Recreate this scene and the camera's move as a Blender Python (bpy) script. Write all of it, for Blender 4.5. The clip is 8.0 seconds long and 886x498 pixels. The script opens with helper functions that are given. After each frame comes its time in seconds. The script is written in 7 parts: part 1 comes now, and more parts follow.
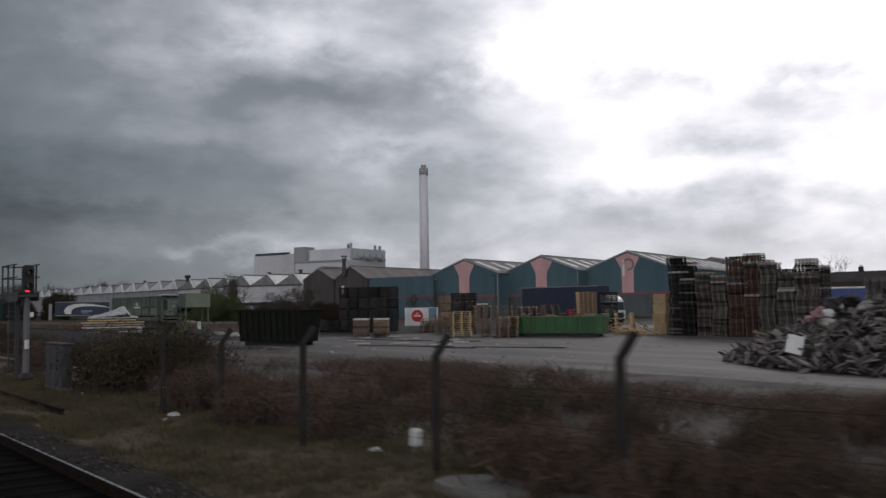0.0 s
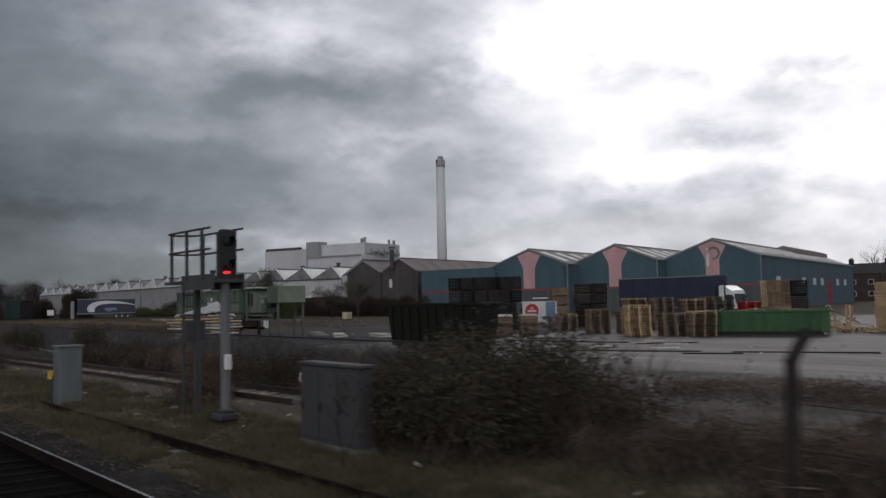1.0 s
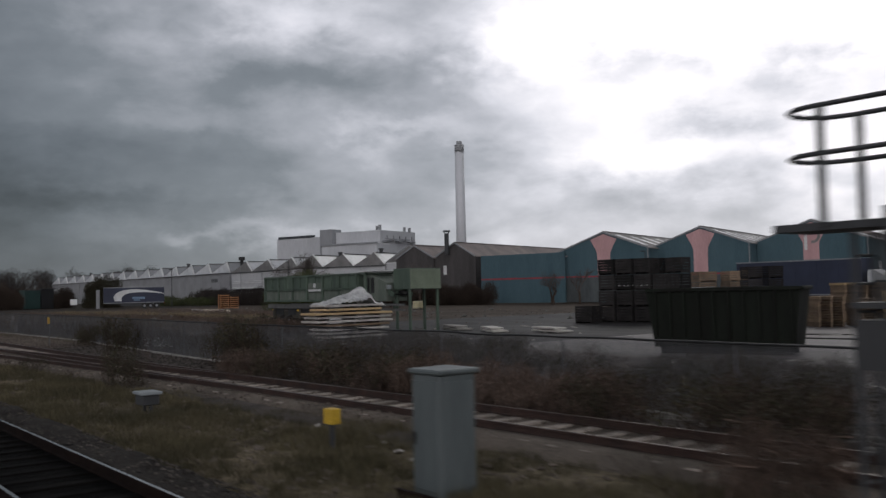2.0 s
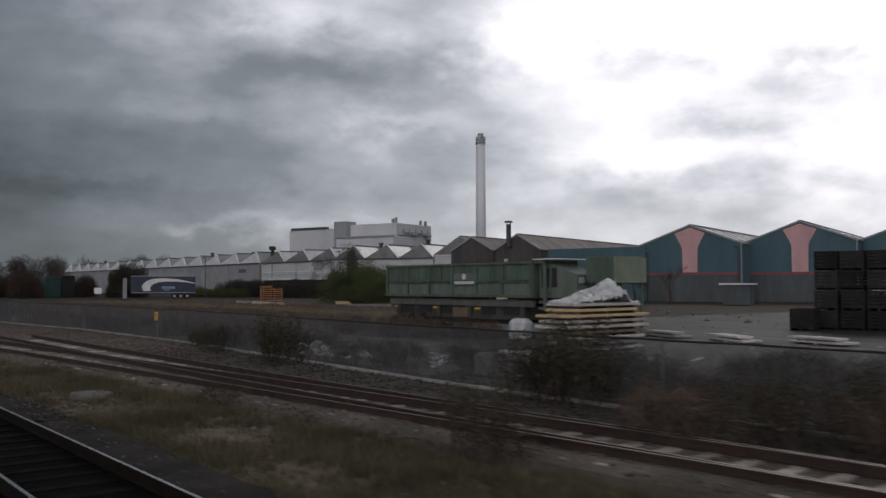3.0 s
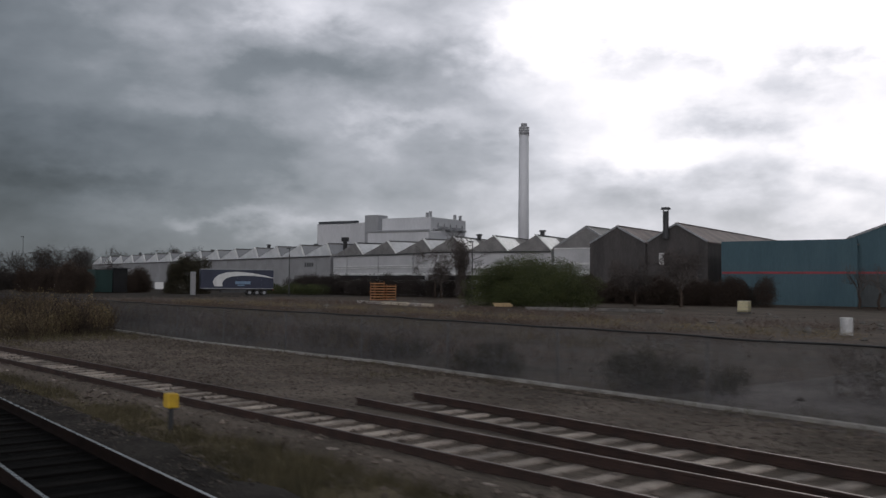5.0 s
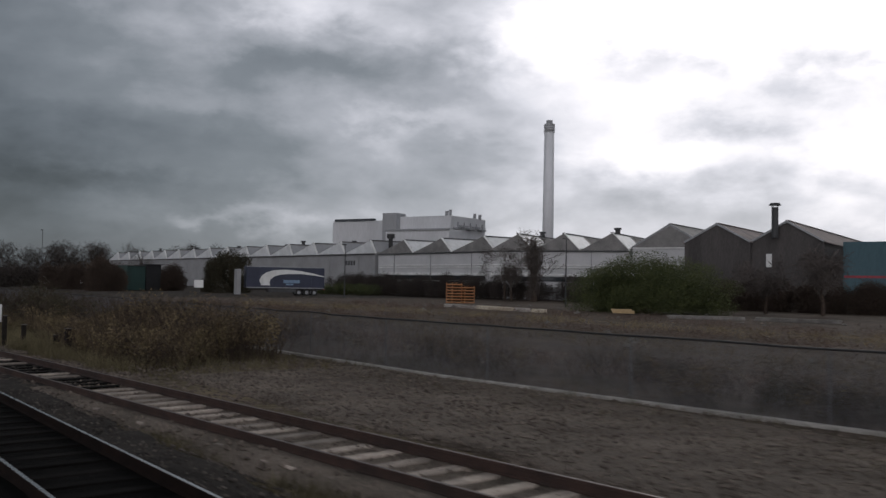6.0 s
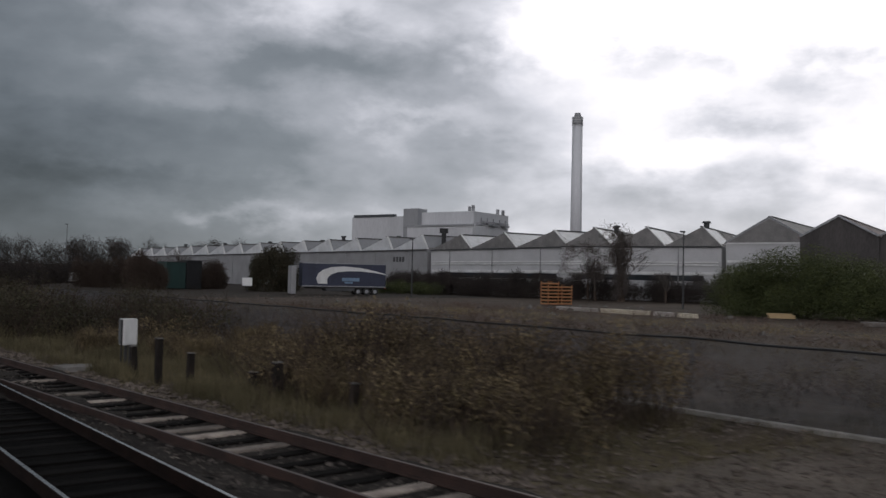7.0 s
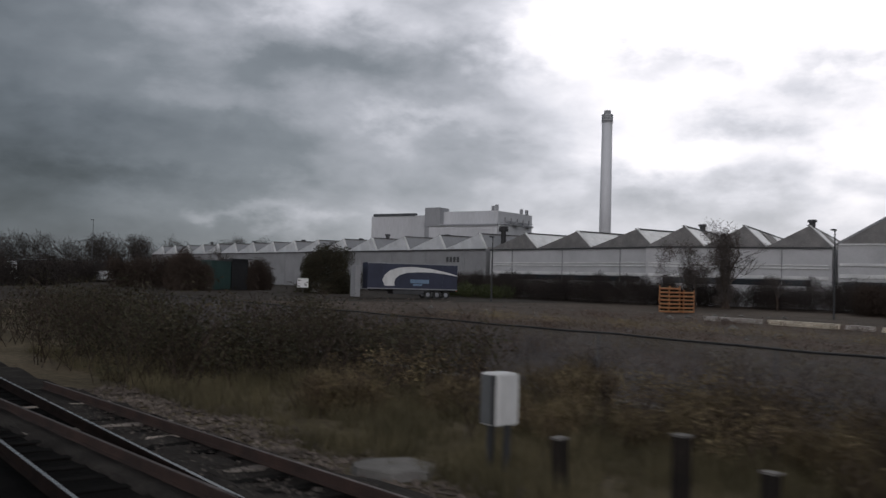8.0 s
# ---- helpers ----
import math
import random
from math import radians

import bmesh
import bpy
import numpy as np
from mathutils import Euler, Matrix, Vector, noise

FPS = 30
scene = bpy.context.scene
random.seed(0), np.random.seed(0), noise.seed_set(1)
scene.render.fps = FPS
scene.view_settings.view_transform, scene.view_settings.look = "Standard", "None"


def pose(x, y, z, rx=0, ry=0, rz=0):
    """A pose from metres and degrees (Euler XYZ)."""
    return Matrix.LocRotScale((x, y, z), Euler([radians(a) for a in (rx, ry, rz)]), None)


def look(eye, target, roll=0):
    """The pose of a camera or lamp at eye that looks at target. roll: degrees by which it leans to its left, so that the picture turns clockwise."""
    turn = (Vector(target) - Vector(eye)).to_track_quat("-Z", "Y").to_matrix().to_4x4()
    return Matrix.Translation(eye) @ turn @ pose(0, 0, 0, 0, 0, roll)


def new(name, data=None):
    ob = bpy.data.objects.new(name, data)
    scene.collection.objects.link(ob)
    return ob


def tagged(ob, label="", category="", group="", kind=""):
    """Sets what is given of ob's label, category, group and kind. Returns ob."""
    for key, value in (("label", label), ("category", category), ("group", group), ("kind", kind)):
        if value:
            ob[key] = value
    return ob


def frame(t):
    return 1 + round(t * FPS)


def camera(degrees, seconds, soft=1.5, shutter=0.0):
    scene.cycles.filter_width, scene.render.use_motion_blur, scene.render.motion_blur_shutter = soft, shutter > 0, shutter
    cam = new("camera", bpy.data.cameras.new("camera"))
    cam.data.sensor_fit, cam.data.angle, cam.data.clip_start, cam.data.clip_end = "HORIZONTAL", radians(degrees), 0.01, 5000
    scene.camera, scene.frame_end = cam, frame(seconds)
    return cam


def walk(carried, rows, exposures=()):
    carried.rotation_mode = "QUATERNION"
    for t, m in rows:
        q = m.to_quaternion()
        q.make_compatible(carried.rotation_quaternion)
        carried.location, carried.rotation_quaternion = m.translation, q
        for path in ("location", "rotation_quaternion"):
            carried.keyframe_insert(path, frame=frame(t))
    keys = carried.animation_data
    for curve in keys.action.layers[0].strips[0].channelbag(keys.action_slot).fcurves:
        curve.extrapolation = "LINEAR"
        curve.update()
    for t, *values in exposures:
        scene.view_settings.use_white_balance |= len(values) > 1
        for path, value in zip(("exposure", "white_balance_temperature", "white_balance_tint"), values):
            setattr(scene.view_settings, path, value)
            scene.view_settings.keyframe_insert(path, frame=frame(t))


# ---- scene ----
import itertools

# World: +Y is the way the train goes, +X points from the train to the yard, z = 0 is the top of the rails.
cam = camera(52.98, 8.0, soft=1.45, shutter=0.22)
EYE = 2.456
# seconds, metres along the line, degrees right of the line, degrees up, roll
PATH = [
    (0.0, -13.68, 38.67, 3.58, -0.77),
    (0.5, -4.53, 38.63, 3.54, -1.36),
    (1.0, 4.48, 38.71, 3.29, -1.17),
    (1.5, 13.22, 38.66, 2.92, -1.06),
    (1.7, 16.65, 38.60, 2.70, -1.46),
    (2.8, 35.04, 38.68, 2.35, -0.22),
    (3.0, 38.32, 38.57, 2.30, -0.14),
    (3.5, 46.47, 38.66, 2.21, 0.37),
    (4.0, 54.49, 38.37, 2.19, 0.13),
    (4.5, 62.28, 38.37, 2.14, 0.18),
    (6.0, 87.04, 38.15, 2.11, 1.10),
    (6.5, 94.97, 37.84, 1.98, 0.83),
    (7.0, 102.82, 37.75, 1.90, 1.18),
    (7.5, 110.63, 37.65, 1.98, 1.32),
    (8.0, 118.44, 37.36, 1.92, 1.61),
]


def seat(s, right, up, roll):
    a, b = radians(right), radians(up)
    eye = Vector((0.0, s, EYE))
    return look(eye, eye + Vector((math.sin(a) * math.cos(b), math.cos(a) * math.cos(b), math.sin(b))), roll)


walk(cam, [(t, seat(s, right, up, roll)) for t, s, right, up, roll in PATH])
scene.view_settings.exposure = 0.0

# ---- sky and light: a broken overcast, brightest round the hidden sun ----
SUN_AZ, SUN_EL = 66.0, 34.0
sun_way = Vector((math.sin(radians(SUN_AZ)) * math.cos(radians(SUN_EL)), math.cos(radians(SUN_AZ)) * math.cos(radians(SUN_EL)), math.sin(radians(SUN_EL))))


def nd(tree, kind, **sets):
    n = tree.nodes.new(kind)
    for k, v in sets.items():
        n.inputs[k].default_value = v
    return n


def make_world():
    w = bpy.data.worlds.new("overcast_sky")
    w.use_nodes = True
    scene.world = w
    t = w.node_tree
    t.nodes.clear()
    L = t.links.new
    out = t.nodes.new("ShaderNodeOutputWorld")
    bg = t.nodes.new("ShaderNodeBackground")
    L(bg.outputs[0], out.inputs[0])
    sky = t.nodes.new("ShaderNodeTexSky")
    sky.sky_type = 'NISHITA'
    sky.sun_disc = False
    sky.sun_elevation, sky.sun_rotation = radians(SUN_EL), radians(SUN_AZ)
    tc = t.nodes.new("ShaderNodeTexCoord")
    sep = t.nodes.new("ShaderNodeSeparateXYZ")
    L(tc.outputs["Generated"], sep.inputs[0])

    def calc(op, a, b=None, c=None):
        m = t.nodes.new("ShaderNodeMath")
        m.operation = op
        for k, v in enumerate((a, b, c)):
            if v is None:
                continue
            if isinstance(v, (int, float)):
                m.inputs[k].default_value = v
            else:
                L(v, m.inputs[k])
        return m.outputs[0]

    # cloud deck: directions laid on a flat sheet overhead
    up = calc('ADD', calc('MAXIMUM', sep.outputs[2], 0.0), 0.36)
    com = t.nodes.new("ShaderNodeCombineXYZ")
    L(calc('DIVIDE', sep.outputs[0], up), com.inputs[0])
    L(calc('DIVIDE', sep.outputs[1], up), com.inputs[1])
    big = nd(t, "ShaderNodeTexNoise", Scale=1.3, Detail=7.0, Roughness=0.47, Distortion=0.2)
    shift = t.nodes.new("ShaderNodeVectorMath")
    shift.operation = 'ADD'
    shift.inputs[1].default_value = (5.3, 8.2, 0.0)
    L(com.outputs[0], shift.inputs[0])
    L(shift.outputs[0], big.inputs["Vector"])
    small = nd(t, "ShaderNodeTexNoise", Scale=4.4, Detail=7.0, Roughness=0.54, Distortion=0.1)
    L(com.outputs[0], small.inputs["Vector"])
    lump = calc('ADD', calc('MULTIPLY', big.outputs[0], 0.70), calc('MULTIPLY', small.outputs[0], 0.30))
    # thin cloud near the sun
    dot = t.nodes.new("ShaderNodeVectorMath")
    dot.operation = 'DOT_PRODUCT'
    dot.inputs[1].default_value = Vector((math.sin(radians(60)) * math.cos(radians(25)), math.cos(radians(60)) * math.cos(radians(25)), math.sin(radians(25))))
    nrm = t.nodes.new("ShaderNodeVectorMath")
    nrm.operation = 'NORMALIZE'
    L(tc.outputs["Generated"], nrm.inputs[0])
    L(nrm.outputs[0], dot.inputs[0])
    near = t.nodes.new("ShaderNodeMapRange")
    near.interpolation_type = 'SMOOTHSTEP'
    L(dot.outputs["Value"], near.inputs[0])
    near.inputs[1].default_value, near.inputs[2].default_value = 0.785, 0.992
    # added brightness low behind the line, out of view, to light facing walls
    rear = t.nodes.new("ShaderNodeVectorMath")
    rear.operation = 'DOT_PRODUCT'
    rear.inputs[1].default_value = Vector((-0.72, -0.60, 0.35)).normalized()
    L(nrm.outputs[0], rear.inputs[0])
    away = t.nodes.new("ShaderNodeMapRange")
    away.interpolation_type = 'SMOOTHSTEP'
    L(rear.outputs["Value"], away.inputs[0])
    away.inputs[1].default_value, away.inputs[2].default_value = 0.1, 0.8
    glow = calc('ADD', near.outputs[0], calc('MULTIPLY', away.outputs[0], 1.2))
    thin = calc('ADD', lump, calc('MULTIPLY', calc('SUBTRACT', glow, 0.46), 0.35))
    low = t.nodes.new("ShaderNodeMapRange")
    low.interpolation_type = 'SMOOTHSTEP'
    L(sep.outputs[2], low.inputs[0])
    low.inputs[1].default_value, low.inputs[2].default_value = 0.26, 0.0
    thin = calc('ADD', thin, calc('MULTIPLY', low.outputs[0], 0.04))
    # the unseen sky overhead is darkened, so level ground gets less light
    top = t.nodes.new("ShaderNodeMapRange")
    top.interpolation_type = 'SMOOTHSTEP'
    L(sep.outputs[2], top.inputs[0])
    top.inputs[1].default_value, top.inputs[2].default_value = 0.36, 0.75
    thin = calc('SUBTRACT', thin, calc('MULTIPLY', top.outputs[0], 0.30))
    # the cloud banks over the yard, in degrees of heading and height
    flat = calc('MULTIPLY', calc('ARCTAN2', sep.outputs[0], sep.outputs[1]), 57.2958)
    lift = calc('MULTIPLY', calc('ARCSINE', sep.outputs[2]), 57.2958)
    place = t.nodes.new("ShaderNodeCombineXYZ")
    L(calc('MULTIPLY', flat, 0.115), place.inputs[0])
    L(calc('MULTIPLY', lift, 0.21), place.inputs[1])
    place.inputs[2].default_value = 3.7

    def puff(scale, detail, rough, twist, z):
        v = t.nodes.new("ShaderNodeVectorMath")
        v.operation = 'ADD'
        v.inputs[1].default_value = (0.0, 0.0, z)
        L(place.outputs[0], v.inputs[0])
        n = nd(t, "ShaderNodeTexNoise", Scale=scale, Detail=detail, Roughness=rough, Distortion=twist)
        L(v.outputs[0], n.inputs["Vector"])
        return n.outputs[0]

    wide = calc('SUBTRACT', puff(0.95, 5.0, 0.5, 0.25, 0.0), 0.5)
    fine = calc('SUBTRACT', puff(2.9, 5.0, 0.5, 0.2, 9.0), 0.5)
    # ragged outlines: each bank's place is pushed about by noise
    ax = calc('ADD', flat, calc('MULTIPLY_ADD', calc('SUBTRACT', puff(1.5, 5.0, 0.6, 0.0, 21.0), 0.5), 13.0, calc('MULTIPLY', fine, 5.0)))
    ex = calc('ADD', lift, calc('MULTIPLY_ADD', calc('SUBTRACT', puff(1.5, 5.0, 0.6, 0.0, 33.0), 0.5), 4.6, calc('MULTIPLY', fine, 1.6)))
    def fade(x, a, b):
        m = t.nodes.new("ShaderNodeMapRange")
        m.interpolation_type = 'SMOOTHSTEP'
        L(x, m.inputs[0])
        m.inputs[1].default_value, m.inputs[2].default_value = a, b
        return m.outputs[0]

    # cloud tone by heading; the window's dimming at the left is painted in
    slope = t.nodes.new("ShaderNodeValToRGB")
    slope.color_ramp.interpolation = 'B_SPLINE'
    L(calc('DIVIDE', flat, 100.0), slope.inputs[0])
    se = slope.color_ramp.elements
    se[0].position, se[0].color = 0.06, (0.17, 0.17, 0.17, 1)
    se[1].position, se[1].color = 0.85, (0.66, 0.66, 0.66, 1)
    for p, c in ((0.13, 0.23), (0.21, 0.33), (0.29, 0.41), (0.37, 0.475), (0.44, 0.56), (0.50, 0.63), (0.60, 0.655)):
        se.new(p).color = (c, c, c, 1)
    bank = calc('ADD', slope.outputs[0], calc('MULTIPLY_ADD', wide, 0.27, calc('MULTIPLY', fine, 0.13)))
    # thinner cloud higher up
    bank = calc('MULTIPLY_ADD', fade(lift, 6.0, 17.0), 0.09, bank)
    # heading, height, half-width, half-height, thinner (+) or thicker (-)
    BANKS = ((31.0, 13.3, 8.5, 1.5, -0.10), (36.5, 10.4, 5.0, 0.9, 0.06), (29.0, 17.4, 5.0, 1.3, 0.06), (25.0, 8.4, 7.0, 1.1, -0.04),
             (18.5, 5.6, 6.0, 0.9, -0.09), (26.0, 3.7, 7.0, 0.7, 0.09), (13.0, 6.5, 3.5, 3.0, -0.06), (46.0, 15.8, 4.5, 2.4, 0.12),
             (59.0, 16.8, 11.0, 2.6, 0.12), (50.8, 13.7, 4.0, 1.2, -0.10), (60.2, 12.4, 2.6, 1.2, -0.10), (55.6, 9.6, 3.4, 1.2, -0.09),
             (51.5, 7.8, 5.0, 1.0, 0.08), (62.5, 8.0, 3.0, 1.0, 0.07), (56.0, 5.0, 10.0, 1.3, -0.055), (21.0, 10.6, 7.0, 0.9, 0.04), (22.0, 17.0, 9.0, 2.6, 0.06), (61.0, 2.4, 9.0, 1.6, -0.09))
    for az, el, ra, re, much in BANKS:
        u = calc('DIVIDE', calc('SUBTRACT', ax, az), ra)
        v = calc('DIVIDE', calc('SUBTRACT', ex, el), re)
        d = calc('MULTIPLY_ADD', u, u, calc('MULTIPLY', v, v))
        bank = calc('MULTIPLY_ADD', calc('EXPONENT', calc('MULTIPLY', d, -1.0)), much, bank)

    side = calc('MULTIPLY', calc('MULTIPLY', fade(flat, -15.0, 6.0), fade(flat, 92.0, 70.0)), fade(lift, 32.0, 20.0))
    thin = calc('MULTIPLY_ADD', calc('SUBTRACT', bank, thin), side, thin)
    ramp = t.nodes.new("ShaderNodeValToRGB")
    L(thin, ramp.inputs[0])
    e = ramp.color_ramp.elements
    e[0].position, e[0].color = 0.12, (0.062, 0.072, 0.082, 1)
    e[1].position, e[1].color = 0.71, (1.12, 1.09, 1.14, 1)
    for p, c in ((0.24, (0.127, 0.145, 0.165, 1)), (0.38, (0.206, 0.228, 0.255, 1)), (0.50, (0.400, 0.417, 0.462, 1)), (0.60, (0.72, 0.725, 0.79, 1))):
        k = e.new(p)
        k.color = c
    mix = t.nodes.new("ShaderNodeMix")
    mix.data_type = 'RGBA'
    mix.inputs[0].default_value = 0.96
    sc = t.nodes.new("ShaderNodeMix")
    sc.data_type = 'RGBA'
    sc.blend_type = 'MULTIPLY'
    sc.inputs[0].default_value = 1.0
    sc.inputs[7].default_value = (0.1, 0.1, 0.1, 1)
    L(sky.outputs[0], sc.inputs[6])
    L(sc.outputs[2], mix.inputs[6])
    L(ramp.outputs[0], mix.inputs[7])
    L(mix.outputs[2], bg.inputs[0])
    bg.inputs[1].default_value = 1.0


make_world()
sun = new("sun", bpy.data.lights.new("sun", 'SUN'))
sun.data.energy, sun.data.angle, sun.data.color = 0.5, radians(25), (1.0, 0.97, 0.93)
sun.matrix_world = look(sun_way * 200, (0, 0, 0))


# ---- materials ----
def surf(name, col, col2=None, rough=0.85, scale=0.6, fine=14.0, bump=0.3, metal=0.0, spread=0.35, each=0.0, streak=False, bump_scale=None, dist=0.01, island=0.0, drawn=None, gloss=0.5):
    """A worn, uneven surface: two colours in large patches, fine grain, relief; each: how far single objects differ."""
    m = bpy.data.materials.new(name)
    m.use_nodes = True
    t = m.node_tree
    L = t.links.new
    p = t.nodes["Principled BSDF"]
    tc = t.nodes.new("ShaderNodeTexCoord")
    mp = t.nodes.new("ShaderNodeMapping")
    L(tc.outputs["Object"], mp.inputs[0])
    if streak:
        mp.inputs["Scale"].default_value = (1, 1, 0.18)
    info = t.nodes.new("ShaderNodeObjectInfo")
    off = t.nodes.new("ShaderNodeVectorMath")
    off.operation = 'SCALE'
    off.inputs[0].default_value = (31.0, 17.0, 11.0)
    L(info.outputs["Random"], off.inputs["Scale"])
    L(off.outputs[0], mp.inputs["Location"])
    n1 = nd(t, "ShaderNodeTexNoise", Scale=scale, Detail=5.0, Roughness=0.6)
    n2 = nd(t, "ShaderNodeTexNoise", Scale=fine, Detail=4.0, Roughness=0.65)
    if drawn:
        # patches drawn out along one heading
        turn = t.nodes.new("ShaderNodeMapping")
        turn.inputs["Rotation"].default_value = (0, 0, radians(drawn[0]))
        turn.inputs["Scale"].default_value = (1.0, drawn[1], 1.0)
        L(mp.outputs[0], turn.inputs[0])
        L(turn.outputs[0], n1.inputs["Vector"])
    else:
        L(mp.outputs[0], n1.inputs["Vector"])
    L(mp.outputs[0], n2.inputs["Vector"])
    r = t.nodes.new("ShaderNodeMapRange")
    r.inputs[1].default_value, r.inputs[2].default_value = 0.36, 0.66
    L(n1.outputs[0], r.inputs[0])
    mix = t.nodes.new("ShaderNodeMix")
    mix.data_type = 'RGBA'
    c2 = col2 or tuple(c * 0.62 for c in col)
    mix.inputs[6].default_value, mix.inputs[7].default_value = (*col, 1), (*c2, 1)
    L(r.outputs[0], mix.inputs[0])
    g = t.nodes.new("ShaderNodeMapRange")
    g.inputs[1].default_value, g.inputs[2].default_value = 0.25, 0.75
    g.inputs[3].default_value, g.inputs[4].default_value = 1 - spread, 1 + spread
    L(n2.outputs[0], g.inputs[0])
    hs = t.nodes.new("ShaderNodeHueSaturation")
    L(mix.outputs[2], hs.inputs["Color"])
    last = g.outputs[0]
    if each:
        q = t.nodes.new("ShaderNodeMapRange")
        q.inputs[3].default_value, q.inputs[4].default_value = 1 - each, 1 + each
        L(info.outputs["Random"], q.inputs[0])
        mu = t.nodes.new("ShaderNodeMath")
        mu.operation = 'MULTIPLY'
        L(q.outputs[0], mu.inputs[0])
        L(last, mu.inputs[1])
        last = mu.outputs[0]
    if island:
        geo = t.nodes.new("ShaderNodeNewGeometry")
        q = t.nodes.new("ShaderNodeMapRange")
        q.inputs[3].default_value, q.inputs[4].default_value = 1 - island, 1 + island
        L(geo.outputs["Random Per Island"], q.inputs[0])
        mu = t.nodes.new("ShaderNodeMath")
        mu.operation = 'MULTIPLY'
        L(q.outputs[0], mu.inputs[0])
        L(last, mu.inputs[1])
        last = mu.outputs[0]
    L(last, hs.inputs["Value"])
    L(hs.outputs[0], p.inputs["Base Color"])
    rr = t.nodes.new("ShaderNodeMapRange")
    rr.inputs[3].default_value, rr.inputs[4].default_value = max(0.05, rough - 0.12), min(1.0, rough + 0.1)
    L(n1.outputs[0], rr.inputs[0])
    L(rr.outputs[0], p.inputs["Roughness"])
    p.inputs["Metallic"].default_value = metal
    p.inputs["Specular IOR Level"].default_value = gloss
    if bump:
        b = nd(t, "ShaderNodeBump", Strength=bump, Distance=dist)
        if bump_scale:
            n3 = nd(t, "ShaderNodeTexNoise", Scale=bump_scale, Detail=5.0, Roughness=0.7)
            L(mp.outputs[0], n3.inputs["Vector"])
            L(n3.outputs[0], b.inputs["Height"])
        else:
            L(n2.outputs[0], b.inputs["Height"])
        L(b.outputs[0], p.inputs["Normal"])
    return m


def ribbed(m, pitch, axis='X', depth=0.02, strength=0.8):
    """Adds the relief of corrugated sheet to a material."""
    t = m.node_tree
    p = t.nodes["Principled BSDF"]
    tc = t.nodes.new("ShaderNodeTexCoord")
    w = nd(t, "ShaderNodeTexWave", Scale=0.314 / pitch * 1.0, Distortion=0.0)
    w.bands_direction = axis
    t.links.new(tc.outputs["Object"], w.inputs["Vector"])
    b = nd(t, "ShaderNodeBump", Strength=strength, Distance=depth)
    t.links.new(w.outputs[0], b.inputs["Height"])
    old = [l for l in t.links if l.to_socket == p.inputs["Normal"]]
    if old:
        t.links.new(old[0].from_socket, b.inputs["Normal"])
    t.links.new(b.outputs[0], p.inputs["Normal"])
    return m


M = {}
M['earth'] = surf("earth_and_dead_grass", (0.1488, 0.1171, 0.07686), (0.08052, 0.06832, 0.0427), 0.95, 0.22, 6.0, 0.8, spread=0.5, dist=0.05, gloss=0.12)
M['cinder'] = surf("dark_cinder_ground", (0.152, 0.131, 0.125), (0.0793, 0.0686, 0.064), 0.9, 0.45, 7.0, 0.6, spread=0.45, dist=0.03, gloss=0.12)
M['rough'] = surf("rough_brown_ground", (0.09028, 0.06588, 0.05124), (0.0488, 0.04026, 0.0305), 0.95, 0.5, 2.5, 0.7, spread=0.5, dist=0.05, drawn=(-30, 0.3), gloss=0.12)
M['mud'] = surf("wet_black_mud", (0.045, 0.036, 0.029), (0.024, 0.02, 0.016), 0.95, 0.5, 2.5, 0.7, spread=0.5, dist=0.05, gloss=0.12)
M['ash'] = surf("black_ash_ground", (0.102, 0.0871, 0.0769), (0.0512, 0.0444, 0.0393), 0.95, 0.9, 16.0, 0.9, spread=0.55, dist=0.05, gloss=0.12)
M['yard'] = surf("worn_concrete_yard", (0.140, 0.121, 0.117), (0.062, 0.054, 0.052), 0.72, 0.42, 4.0, 0.25, spread=0.3, dist=0.02, drawn=(-27, 0.14))
M['tarmac'] = surf("wet_dark_tarmac", (0.0446, 0.0415, 0.0409), (0.0248, 0.0229, 0.0223), 0.7, 0.5, 5.0, 0.3, spread=0.35, dist=0.02, drawn=(-27, 0.3), gloss=0.1)
M['ballast'] = surf("stone_ballast", (0.18, 0.149, 0.124), (0.0974, 0.0816, 0.067), 0.9, 0.5, 26.0, 1.0, spread=0.6, dist=0.05, gloss=0.15)
# oily stone, blackened further: the carriage window's dim edge is put into the colour
M['shaded_dirty_ballast'] = surf("shaded_oily_ballast", (0.0084, 0.00762, 0.00735), (0.00473, 0.00446, 0.00446), 0.9, 0.6, 26.0, 1.0, spread=0.6, dist=0.05, gloss=0.03)
M['grimy_ballast'] = surf("grimy_ballast_shoulder", (0.048, 0.042, 0.037), (0.022, 0.019, 0.017), 0.95, 0.9, 22.0, 1.0, spread=0.6, dist=0.05, gloss=0.1)
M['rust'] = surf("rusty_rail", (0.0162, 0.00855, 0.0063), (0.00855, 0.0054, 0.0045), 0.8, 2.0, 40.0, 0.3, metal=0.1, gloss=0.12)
M['rust_red'] = surf("red_rusty_rail", (0.0465, 0.0232, 0.0169), (0.0253, 0.0148, 0.0116), 0.85, 2.0, 40.0, 0.3)
M['railtop'] = surf("polished_rail_head", (0.40, 0.39, 0.385), (0.28, 0.275, 0.27), 0.28, 3.0, 60.0, 0.05, metal=1.0, spread=0.1)
M['railtop_dull'] = surf("dull_rail_head", (0.10, 0.07, 0.058), (0.06, 0.044, 0.038), 0.5, 3.0, 60.0, 0.05, metal=0.7, spread=0.15)
M['sleeper'] = surf("weathered_concrete_sleeper", (0.36, 0.306, 0.258), (0.18, 0.15, 0.13), 0.9, 2.5, 30.0, 0.4, each=0.45)
